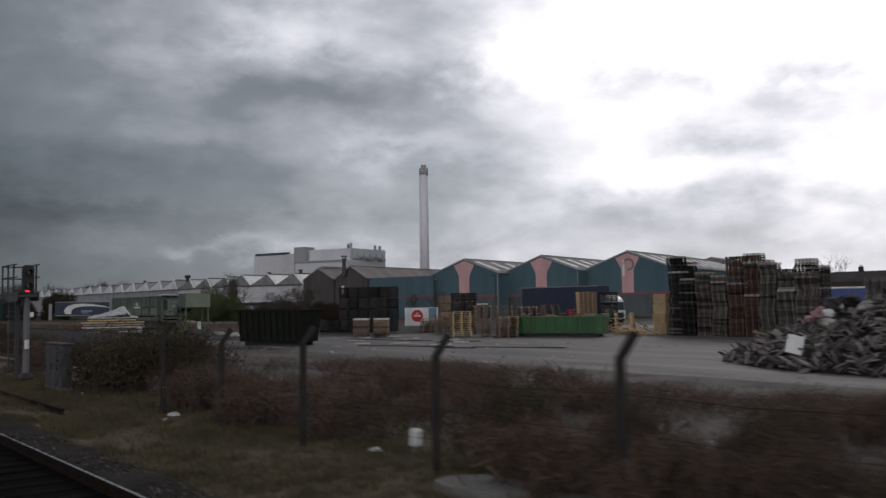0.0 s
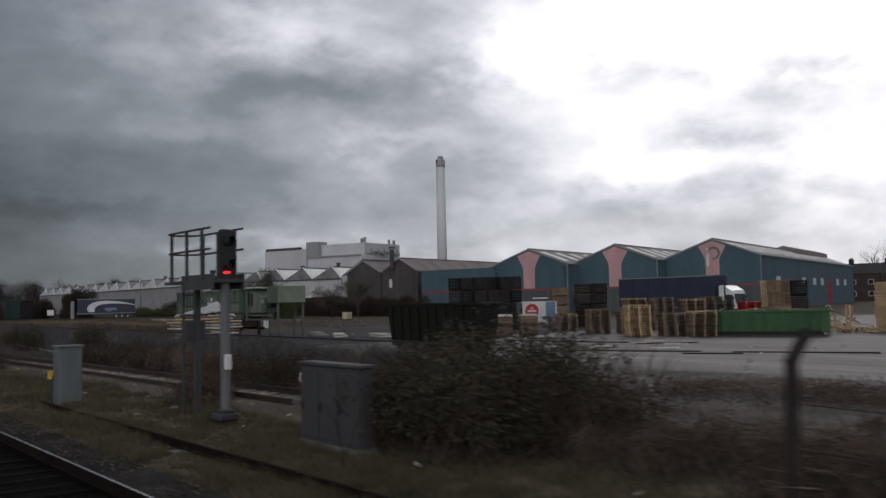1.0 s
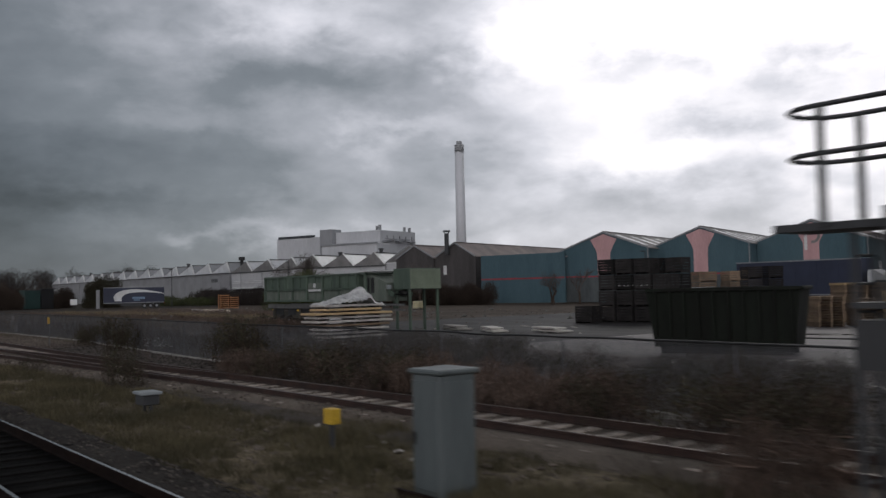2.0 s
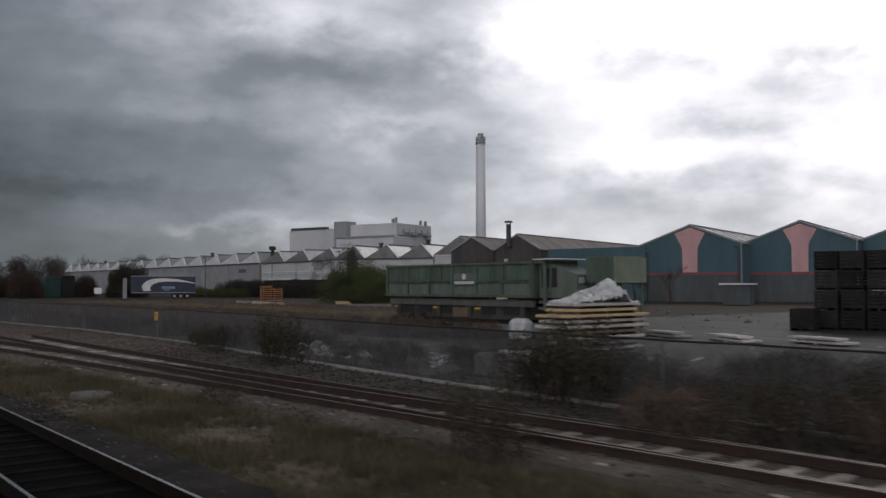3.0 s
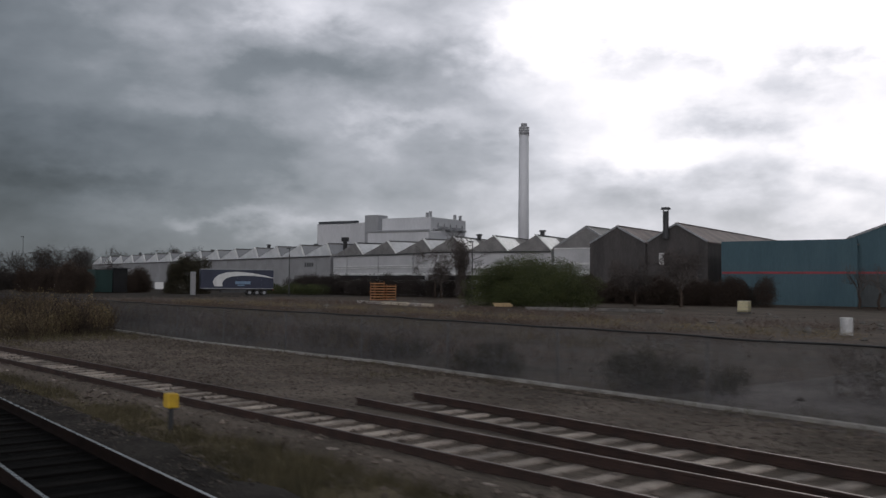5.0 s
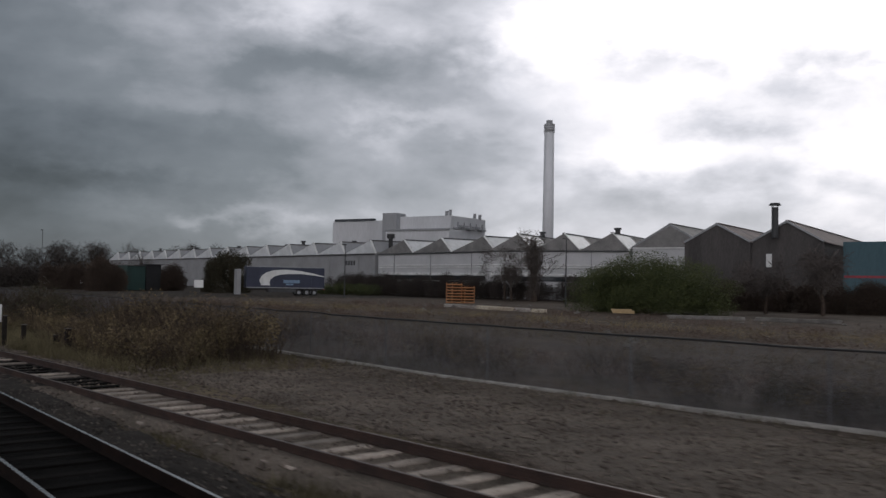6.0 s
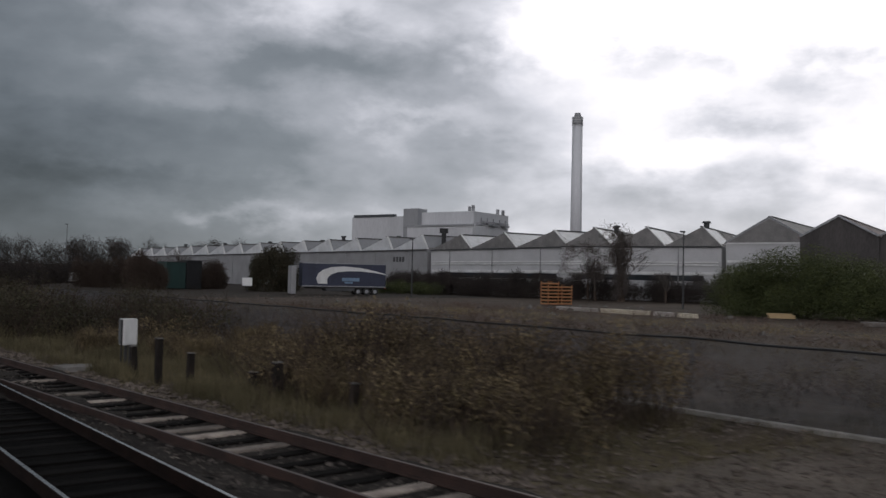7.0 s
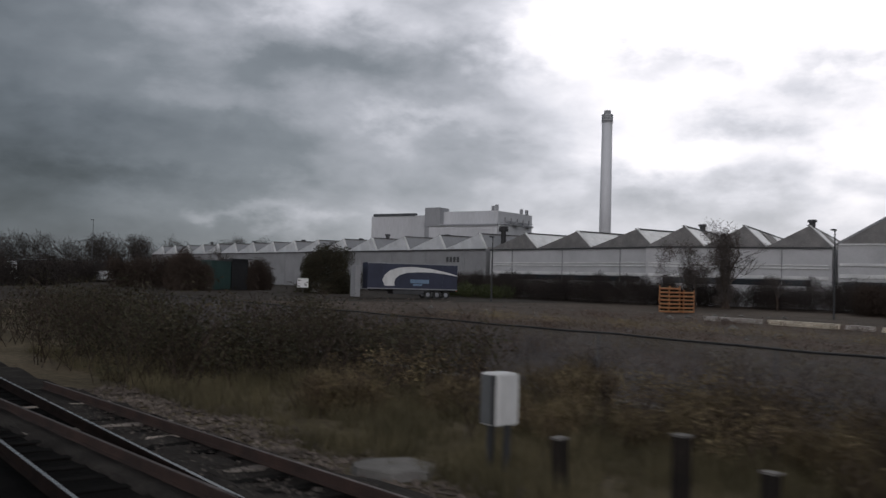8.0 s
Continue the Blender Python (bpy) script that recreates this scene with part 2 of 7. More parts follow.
# oily sleepers; the same dimming at the window's edge is painted in
M['sleeper_dark'] = surf("shaded_oily_sleeper", (0.00792, 0.00693, 0.00627), (0.00462, 0.00396, 0.00363), 0.9, 2.5, 30.0, 0.4, each=0.3, gloss=0.05)
M['concrete'] = surf("old_concrete", (0.165, 0.155, 0.143), (0.10, 0.094, 0.086), 0.9, 1.2, 22.0, 0.35)
M['grey_paint'] = surf("grey_painted_steel", (0.30, 0.325, 0.335), (0.22, 0.24, 0.245), 0.55, 1.5, 18.0, 0.1, spread=0.12, streak=True)
M['dark_grey'] = surf("dark_grey_painted_steel", (0.052, 0.053, 0.056), (0.036, 0.037, 0.039), 0.6, 1.2, 18.0, 0.1, spread=0.15, streak=True)
M['galv'] = surf("galvanised_steel", (0.30, 0.31, 0.32), (0.20, 0.205, 0.215), 0.5, 3.0, 25.0, 0.1, metal=0.6, spread=0.15)
M['black'] = surf("matt_black_paint", (0.018, 0.018, 0.019), (0.012, 0.012, 0.013), 0.6, 3.0, 20.0, 0.1)
M['yellow'] = surf("yellow_paint", (0.62, 0.40, 0.03), (0.50, 0.31, 0.03), 0.55, 4.0, 30.0, 0.1, spread=0.15)
M['red'] = surf("red_paint", (0.52, 0.035, 0.03), (0.38, 0.03, 0.03), 0.5, 4.0, 30.0, 0.1, spread=0.15)
M['white'] = surf("off_white_paint", (0.70, 0.70, 0.69), (0.54, 0.54, 0.53), 0.6, 0.8, 14.0, 0.1, spread=0.12, streak=True)
M['wire'] = surf("weathered_fence_wire", (0.14, 0.14, 0.148), (0.09, 0.09, 0.095), 0.7, 3.0, 20.0, 0.0, metal=0.15)


# ---- helpers for building ----
def obj(name, bm, material, parent=None, label="", smooth=False):
    me = bpy.data.meshes.new(name)
    bm.to_mesh(me)
    bm.free()
    return link(name, me, material, parent, label, smooth)


def link(name, me, material, parent=None, label="", smooth=False):
    if not me.materials:
        for k in (material if isinstance(material, (list, tuple)) else [material]):
            me.materials.append(k)
        if smooth:
            me.shade_smooth()
    ob = new(name, me)
    if parent:
        ob.parent = parent
    if label:
        ob["label"] = label
    return ob


part = obj


def raw(name, verts, faces):
    me = bpy.data.meshes.new(name)
    me.from_pydata([tuple(v) for v in verts], [], [tuple(f) for f in faces])
    me.update()
    return me


def thing(name, m, label, category, group="", kind=""):
    e = new(name)
    e.empty_display_size = 0.3
    e.matrix_world = m
    return tagged(e, label, category, group, kind)


def box(bm, c, s, m=None, bev=0.0):
    mm = Matrix.Translation(c) @ Matrix.Diagonal((*s, 1))
    if m:
        mm = m @ mm
    g = bmesh.ops.create_cube(bm, size=1, matrix=mm)
    if bev:
        ed = {e for v in g["verts"] for e in v.link_edges}
        bmesh.ops.bevel(bm, geom=list(ed), offset=bev, segments=1, affect='EDGES')
    return bm


def boxes(*rows, bev=0.0):
    bm = bmesh.new()
    for c, s in rows:
        box(bm, c, s, None, bev)
    return bm


def tube(bm, a, b, r0, r1=None, seg=10, caps=True):
    a, b = Vector(a), Vector(b)
    w = b - a
    m = Matrix.Translation((a + b) / 2) @ w.to_track_quat('Z', 'Y').to_matrix().to_4x4()
    bmesh.ops.create_cone(bm, cap_ends=caps, cap_tris=False, segments=seg, radius1=r0, radius2=r0 if r1 is None else r1, depth=w.length, matrix=m)
    return bm


def pole(a, b, r0, r1=None, seg=10):
    return tube(bmesh.new(), a, b, r0, r1, seg)


def prism(bm, ring, a, b):
    """A solid between the closed ring of (u, z) points laid at v = a and at v = b; u runs along x, v along y."""
    va = [bm.verts.new((u, a, z)) for u, z in ring]
    vb = [bm.verts.new((u, b, z)) for u, z in ring]
    n = len(ring)
    bm.faces.new(va)
    bm.faces.new(vb[::-1])
    for k in range(n):
        bm.faces.new((va[k], vb[k], vb[(k + 1) % n], va[(k + 1) % n]))
    bmesh.ops.recalc_face_normals(bm, faces=bm.faces[:])
    return bm


def frame_at(x, y, z, along):
    """A pose whose local x runs along the plan direction `along`, and local y to its left."""
    return Matrix.Translation((x, y, z)) @ Matrix.Rotation(math.atan2(along[1], along[0]), 4, 'Z')


rng = random.Random(7)


# ---- ground ----
def height(x, y):
    """The lie of the land: track bed low, yard a little higher."""
    z = -0.34 + 0.10 * max(0.0, min(1.0, (x - 13.0) / 5.0))
    if 4.8 < x < 14:
        z += 0.05 * noise.noise((x * 0.5, y * 0.4, 0.0)) + 0.03 * noise.noise((x * 2.1, y * 1.9, 5.0))
    elif 14 <= x < 120:
        z += 0.03 * noise.noise((x * 0.3, y * 0.3, 2.0))
    return z


def make_ground():
    xs = [-2500, -600, -150, -40, -10, -3, 0, 3, 4.8] + [5.2 + 0.45 * k for k in range(21)] + [15, 16, 17, 18.5, 20, 23, 26, 30, 35, 40, 46, 52, 60, 70, 80, 92, 105, 120, 150, 250, 500, 1100, 2500]
    ys = [-2500, -600, -150, -60, -30] + [-20 + 1.0 * k for k in range(166)] + [150, 160, 170, 185, 200, 220, 240, 260, 280, 310, 350, 450, 700, 1200, 2500]
    verts = [(x, y, height(x, y)) for x in xs for y in ys]
    n = len(ys)
    faces = [(i * n + j, (i + 1) * n + j, (i + 1) * n + j + 1, i * n + j + 1) for i in range(len(xs) - 1) for j in range(n - 1)]
    me = raw("ground", verts, faces)
    ob = link("ground", me, [M['earth'], M['cinder'], M['rough'], M['mud']], smooth=True)
    for f in me.polygons:
        c = f.center
        f.material_index = 0
        if c.x > 13.2:
            f.material_index = 2
        if c.x > 13.2 and c.y > 205:
            f.material_index = 3
        if 13.0 < c.x < 34 and -60 < c.y < 84:
            f.material_index = 1
    tagged(ob, "dark cinder and rough brown earth with dead grass", "ground", kind="structure")


make_ground()


def sheet(name, x0, x1, y0, y1, z, material, label, nx=10, ny=30, rough_edge=0.5, kind="structure"):
    verts, faces = [], []
    for i in range(nx + 1):
        for j in range(ny + 1):
            x, y = x0 + (x1 - x0) * i / nx, y0 + (y1 - y0) * j / ny
            e = rough_edge * noise.noise((x * 0.3, y * 0.23, 3.0))
            x += e if i in (0, nx) else 0
            y += e if j in (0, ny) else 0
            verts.append((x, y, z + 0.02 * noise.noise((x * 0.2, y * 0.2, 9.0)) - (0.25 if i in (0, nx) or j in (0, ny) else 0)))
    n = ny + 1
    faces = [(i * n + j, (i + 1) * n + j, (i + 1) * n + j + 1, i * n + j + 1) for i in range(nx) for j in range(ny)]
    ob = link(name, raw(name, verts, faces), material, smooth=True)
    return tagged(ob, label, name.replace("_", " "), kind=kind)


sheet("tarmac", 24.0, 106, 50, 86, -0.186, M['tarmac'], "dark wet tarmac with pale scraps trodden in", 30, 14)
sheet("pavement", 25.0, 106, -40, 55, -0.18, M['yard'], "worn wet grey concrete yard with puddles and cracks", 30, 36)


sheet("gravel_apron", 9.0, 16.5, 74, 112, -0.255, M['ballast'], "brown stone gravel between loop line and fence", 14, 40, 1.2)
sheet("cinder_apron", 9.0, 16.5, 34, 76, -0.262, M['ash'], "dark cinder ground between loop line and fence", 14, 40, 0.8)


def bed(name, centre, y0, y1, top, material, label, half=1.75, step=2.0, heap=0.0, oily=None):
    """Ballast heaped along a track; centre(y) gives the middle of the track."""
    verts, faces = [], []
    n = int((y1 - y0) / step)
    prof = [(-half - 0.45, -0.22), (-half, heap * 0.6), (-1.05, heap), (-0.84, heap), (-0.6, 0.01), (0.6, 0.01), (0.84, heap), (1.05, heap), (half, heap * 0.6), (half + 0.45, -0.22)]
    for j in range(n + 1):
        y = y0 + (y1 - y0) * j / n
        c = centre(y)
        for u, z in prof:
            k = (0.05 if abs(u) < half else 0.22) * noise.noise((u * 3, y * 0.9, 1.0))
            verts.append((c + u + k, y, top + z + 0.4 * k - (0.3 if j in (0, n) else 0.0)))
    m = len(prof)
    for j in range(n):
        for k in range(m - 1):
            faces.append((j * m + k, j * m + k + 1, (j + 1) * m + k + 1, (j + 1) * m + k))
    ob = link(name, raw(name, verts, faces), material, smooth=True)
    if isinstance(material, list):
        for i, f in enumerate(ob.data.polygons):
            f.material_index = int(i % (m - 1) >= 6 if oily is None else f.center.y > oily)
    return tagged(ob, label, "ballast", kind="structure")


def main_mid(y):
    return 3.52


def loop_mid(y):
    ease = float(np.interp(y, (26, 36, 45, 60, 75, 90, 104, 125), (0.0, 0.45, 0.7, 0.78, 0.72, 0.58, 0.42, 0.25)))
    return 12.0175 - 0.0715 * (y - 26.0) + ease


def spur_mid(y):
    k = max(0.0, min(1.0, (y - 34.0) / 30.0))
    return loop_mid(34.0 + 30.0 * (k - 0.5 * k * k)) if k < 1 else loop_mid(49.0) + 0.0


bed("ballast_main", main_mid, -60, 330, -0.19, [M['shaded_dirty_ballast'], M['grimy_ballast']], "oily stone ballast under the running line, darkened by painted shade", step=0.6, heap=0.04)
bed("ballast_loop", loop_mid, 24, 140, -0.21, [M['ballast'], M['grimy_ballast']], "brown stone ballast under the loop line, oily by the junction", 1.25, 1.0, 0.075, 109.0)
bed("ballast_spur", spur_mid, 60, 87, -0.215, M['ballast'], "brown stone ballast under the short spur", 1.25, 1.0, 0.08)


def rail_mesh(name, path, step, head):
    """A flat-bottomed rail swept along path(y)."""
    prof = [(-0.07, -0.159), (0.07, -0.159), (0.07, -0.148), (0.012, -0.13), (0.012, -0.045), (0.036, -0.035), (0.036, -0.004), (0.026, 0.0), (-0.026, 0.0), (-0.036, -0.004), (-0.036, -0.035), (-0.012, -0.045), (-0.012, -0.13), (-0.07, -0.148)]
    m = len(prof)
    verts = [(path(y) + u, y, z) for y in step for u, z in prof]
    faces, mats = [], []
    for j in range(len(step) - 1):
        for k in range(m):
            faces.append((j * m + k, j * m + (k + 1) % m, (j + 1) * m + (k + 1) % m, (j + 1) * m + k))
            mats.append(1 if k == 7 else 0)
    faces += [tuple(range(m))[::-1], tuple((len(step) - 1) * m + k for k in range(m))]
    me = raw(name, verts, faces)
    me.materials.append(M['rust_red'] if head == M['railtop_dull'] else M['rust'])
    me.materials.append(head)
    for f, k in zip(me.polygons, mats):
        f.material_index = k
    return me


def steps(y0, y1, d):
    n = max(1, round((y1 - y0) / d))
    return [y0 + (y1 - y0) * k / n for k in range(n + 1)]


def sleeper_mesh(name, length, material):
    bm = bmesh.new()
    box(bm, (0, 0, -0.255), (length, 0.25, 0.18), None, 0.02)
    me = bpy.data.meshes.new(name)
    bm.to_mesh(me)
    bm.free()
    me.materials.append(material)
    return me


def track(name, mid, y0, y1, s0, s1, head, material, label, length=2.5, pitch=0.68):
    t = thing(name, pose(0, 0, 0), label, "railway track", kind="structure")
    for side in (-1, 1):
        link("rail", rail_mesh("rail", lambda y: mid(y) + side * (0.7175 + 0.036), steps(y0, y1, 4.0), head), head, t)
    me = sleeper_mesh("sleeper", length, material)
    # sleepers with painted-in dimming, also mixed in at the junction end
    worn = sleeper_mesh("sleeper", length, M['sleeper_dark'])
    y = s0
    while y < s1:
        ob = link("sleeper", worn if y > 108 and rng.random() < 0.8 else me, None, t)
        slope = (mid(y + 0.5) - mid(y - 0.5))
        ob.matrix_local = Matrix.Translation((mid(y) + rng.uniform(-0.04, 0.04), y, rng.uniform(-0.006, 0.012))) @ Matrix.Rotation(-math.atan(slope) + rng.uniform(-0.012, 0.012), 4, 'Z')
        y += pitch + rng.uniform(-0.02, 0.02)
    return t


track("running_line", main_mid, -60, 330, -10, 190, M['railtop'], M['sleeper_dark'], "running line with polished rails and oily sleepers darkened by painted shade")
track("loop_line", loop_mid, 25.0, 139.0, 25.5, 139.0, M['railtop_dull'], M['sleeper'], "rusty loop line on pale worn sleepers")
track("spur_line", spur_mid, 37.0, 86.4, 60.0, 86.2, M['railtop_dull'], M['sleeper'], "short rusty trap spur ending in the ballast")


# ---- buildings ----
M['teal'] = ribbed(surf("teal_profiled_sheet", (0.064, 0.115, 0.136), (0.050, 0.095, 0.115), 0.85, 0.3, 8.0, 0.05, spread=0.12, streak=True), 0.3, 'X', 0.03)
M['pink'] = surf("faded_pink_paint", (0.56, 0.33, 0.33), (0.46, 0.27, 0.27), 0.7, 0.5, 10.0, 0.05, spread=0.12, streak=True)
M['redband'] = surf("dull_red_trim", (0.30, 0.04, 0.055), (0.22, 0.035, 0.045), 0.6, 0.8, 10.0, 0.05, spread=0.15)
M['greywall'] = surf("grey_rendered_wall", (0.29, 0.29, 0.297), (0.235, 0.235, 0.24), 0.85, 0.25, 5.0, 0.1, spread=0.1)
M['lowwall'] = surf("grimy_lower_wall", (0.085, 0.098, 0.100), (0.055, 0.062, 0.064), 0.85, 0.4, 6.0, 0.1, spread=0.2, streak=True)
M['sheetroof'] = ribbed(surf("mottled_asbestos_roof", (0.27, 0.255, 0.25), (0.17, 0.16, 0.155), 0.9, 0.35, 6.0, 0.2, spread=0.2), 0.35, 'X', 0.03)
M['brownroof'] = ribbed(surf("rust_stained_sheet_roof", (0.26, 0.21, 0.195), (0.17, 0.15, 0.145), 0.9, 0.3, 6.0, 0.2, spread=0.2), 0.35, 'X', 0.03)
M['skylight'] = surf("milky_roof_light", (0.60, 0.61, 0.63), (0.48, 0.49, 0.50), 0.45, 0.8, 10.0, 0.05, spread=0.12)
M['brick'] = surf("soot_dark_brick", (0.074, 0.067, 0.065), (0.048, 0.044, 0.043), 0.92, 0.5, 9.0, 0.3, spread=0.3, streak=True)
M['slate'] = surf("grey_slates", (0.225, 0.217, 0.21), (0.152, 0.148, 0.145), 0.8, 0.6, 7.0, 0.3, spread=0.22)
M['whitesheet'] = surf("pale_sheeted_roof", (0.66, 0.67, 0.68), (0.52, 0.53, 0.54), 0.6, 0.5, 8.0, 0.05, spread=0.12)
M['render'] = surf("white_rendered_wall", (0.50, 0.50, 0.505), (0.42, 0.42, 0.425), 0.85, 0.25, 5.0, 0.1, spread=0.08)
M['plant'] = surf("pale_grey_cladding", (0.56, 0.565, 0.58), (0.48, 0.485, 0.50), 0.7, 0.06, 1.2, 0.0, spread=0.1, streak=True)
M['plant_dark'] = surf("darker_grey_cladding", (0.30, 0.305, 0.315), (0.25, 0.255, 0.265), 0.7, 0.06, 1.2, 0.0, spread=0.1, streak=True)
M['chimney'] = surf("pale_concrete_chimney", (0.62, 0.625, 0.645), (0.54, 0.545, 0.56), 0.8, 0.08, 1.5, 0.0, spread=0.08, streak=True)
M['glass'] = surf("dark_window_glass", (0.03, 0.035, 0.04), (0.02, 0.024, 0.028), 0.15, 1.0, 10.0, 0.0, spread=0.1)
M['trailer_blue'] = surf("navy_trailer_curtain", (0.020, 0.026, 0.055), (0.014, 0.019, 0.042), 0.5, 0.5, 8.0, 0.1, spread=0.12)
FRONT = Vector((0.31, -0.951, 0)).normalized()


def shed(name, apex, width, eave, depth, wall, roof, label, lights=True, panel=None, band=True, ring=False):
    """A gabled shed: local x runs along its front, local y back from it; the front's ridge end stands at apex."""
    t = thing(name, frame_at(apex[0], apex[1], -0.2, FRONT), label, "industrial building", "gabled sheds")
    h, e, w = apex[2] + 0.2, eave + 0.2, width / 2
    th = 0.3
    # the front, with the gable
    part("front_wall", prism(bmesh.new(), [(-w, 0), (w, 0), (w, e), (0, h), (-w, e)], 0.0, th), wall, t)
    part("back_wall", prism(bmesh.new(), [(-w, 0), (w, 0), (w, e), (0, h), (-w, e)], depth - th, depth), wall, t)
    for s in (-1, 1):
        part("side_wall", boxes(((s * (w - th / 2), depth / 2, e / 2), (th, depth - 2 * th, e))), wall, t)
        ln = math.hypot(w + 0.25, (h - e) * (w + 0.25) / w)
        sl = math.atan2(h - e, w)
        bm = bmesh.new()
        ring_ = [(0, h + 0.02), (s * (w + 0.25), e - (h - e) * 0.25 / w + 0.02), (s * (w + 0.25), e - (h - e) * 0.25 / w + 0.17), (0, h + 0.17)]
        prism(bm, ring_, -0.12, depth + 0.12)
        r = part("roof_slope", bm, roof, t)
        if lights:
            m = Matrix.Translation((0, 0, h + 0.17)) @ Matrix.Rotation(-s * -sl if s < 0 else sl, 4, 'Y')
            for k in range(int(depth / 6)):
                bm = bmesh.new()
                c = ln * 0.5
                box(bm, (s * c, 0.9 + 1.4 + k * 6.0, 0.012), (ln * 0.62, 1.6, 0.05), m)
                part("roof_light", bm, M['skylight'], r)
    part("ridge_cap", boxes(((0, depth / 2, h + 0.2), (0.5, depth, 0.1)), bev=0.03), roof, t)
    if band:
        part("red_trim", boxes(((0, -0.03, 4.2), (width * 0.99, 0.06, 0.28))), M['redband'], t)
        part("lower_wall", boxes(((0, -0.025, 2.0), (width * 0.99, 0.05, 3.9))), M['lowwall'], t, "grimy grey-green lower wall")
        part("downpipe", pole((w - 0.15, -0.14, 0.2), (w - 0.15, -0.14, e), 0.09), M['galv'], t, "pale downpipe")
    if panel:
        k = (h - e) / w
        a, b = 2.3, 1.15
        bm = bmesh.new()
        zt = h - 0.25
        zs = zt - a * k
        half = [(a, zs), (a * 0.86, zs - 0.6), (b * 1.2, zs - 1.7), (b, zs - 2.3), (b * 0.97, 4.4)]
        ringp = [(0, zt)] + half + [(-u, v) for u, v in half[::-1]]
        prism(bm, ringp, -0.05, -0.004)
        part("painted_panel", bm, panel, t, "faded pink painted stripe that widens under the gable")
        if ring:
            bm = bmesh.new()
            n2 = 16
            arc = [radians(-100 + 280 * k2 / n2) for k2 in range(n2 + 1)]
            ring2 = [(0.2 + 1.15 * math.cos(q), zt - 2.1 + 1.15 * math.sin(q)) for q in arc] + [(0.2 + 0.75 * math.cos(q), zt - 2.1 + 0.75 * math.sin(q)) for q in arc[::-1]]
            prism(bm, ring2, -0.09, -0.055)
            part("emblem_bow", bm, M['slate'], t, "dark bow of the painted emblem")
            part("emblem_bar", boxes(((-0.75, -0.07, zt - 2.7), (0.42, 0.04, 3.0))), M['white'], t, "white bar of the painted emblem")
    bm = bmesh.new()
    for s in (-1, 1):
        ln = math.hypot(w, h - e)
        m = Matrix.Translation((s * w / 2, -0.16, (h + e) / 2 + 0.08)) @ Matrix.Rotation(s * math.atan2(h - e, w), 4, 'Y')
        box(bm, (0, 0, 0), (ln, 0.08, 0.25), m)
    part("verge_board", bm, M['galv'], t)
    return t, w, e


shed("teal_shed", (111.3, 118.9, 11.15), 15.4, 8.3, 60, M['teal'], M['sheetroof'], "teal profiled-sheet shed with a pink stripe on its gable", panel=M['pink'])
shed("teal_shed", (119.6, 106.1, 11.4), 15.4, 8.5, 60, M['teal'], M['sheetroof'], "teal profiled-sheet shed with a broad pink stripe", panel=M['pink'])
t, w, e = shed("teal_shed", (127.9, 92.2, 11.7), 16.0, 8.7, 90, M['teal'], M['sheetroof'], "teal profiled-sheet shed with a ring emblem on its pink stripe", panel=M['pink'], ring=True)
for y in (20, 58):
    part("side_door", boxes(((w + 0.03, y, 2.6), (0.06, 5.0, 5.2))), M['redband'], t, "dull red loading door")
for y in (11, 32, 42, 50, 68, 78):
    part("side_window", boxes(((w + 0.03, y, 4.9), (0.06, 3.0, 1.4))), M['skylight'], t, "pale side window")
part("clerestory", prism(bmesh.new(), [(-2.6, 0), (2.6, 0), (2.6, 1.2), (0, 2.0), (-2.6, 1.2)], 52, 88), M['brownroof'], t, "raised ridge vent along the roof").location = (0, 0, 10.9)

shed("brick_shed", (101.4, 157.3, 10.75), 8.7, 8.35, 55, M['brick'], M['brownroof'], "soot-dark brick shed with a rust-stained roof", lights=False, band=False)
t, w, e = shed("brick_shed", (104.6, 149.1, 10.95), 8.9, 8.35, 62, M['brick'], M['brownroof'], "soot-dark brick shed with a long brown roof", lights=False, band=False)
part("white_sign", boxes(((-2.2, -0.05, 6.2), (0.7, 0.06, 1.7))), M['white'], t, "small white notice board")

# the teal wall that joins the brick sheds to the teal ones
t = thing("link_building", frame_at(104.4, 141.6, -0.2, Vector((4.0, -17.0, 0))), "low teal-clad link building with a flat parapet", "industrial building")
part("wall", boxes(((8.6, 0.15, 4.2), (17.2, 0.3, 8.4))), M['teal'], t)
part("flat_roof", boxes(((8.6, 5.5, 7.7), (17.2, 10.4, 0.25))), M['sheetroof'], t)
part("side_wall", boxes(((0.15, 5.6, 3.8), (0.3, 10.5, 7.6))), M['brick'], t)
part("red_trim", boxes(((8.6, -0.03, 4.2), (17.0, 0.06, 0.28))), M['redband'], t)

# flue of the brick shed
t = thing("flue_stack", pose(103.6, 150.2, 9.2), "slim dark metal flue with a flat cowl", "chimney")
part("pipe", pole((0, 0, -0.3), (0, 0, 3.6), 0.42, 0.42, 14), M['dark_grey'], t)
part("cowl", pole((0, 0, 3.85), (0, 0, 4.15), 0.75, 0.6, 14), M['dark_grey'], t)
for k in range(4):
    a = k * math.pi / 2
    part("cowl_strut", pole((0.4 * math.cos(a), 0.4 * math.sin(a), 3.5), (0.55 * math.cos(a), 0.55 * math.sin(a), 3.9), 0.04, 0.04, 5), M['dark_grey'], t)


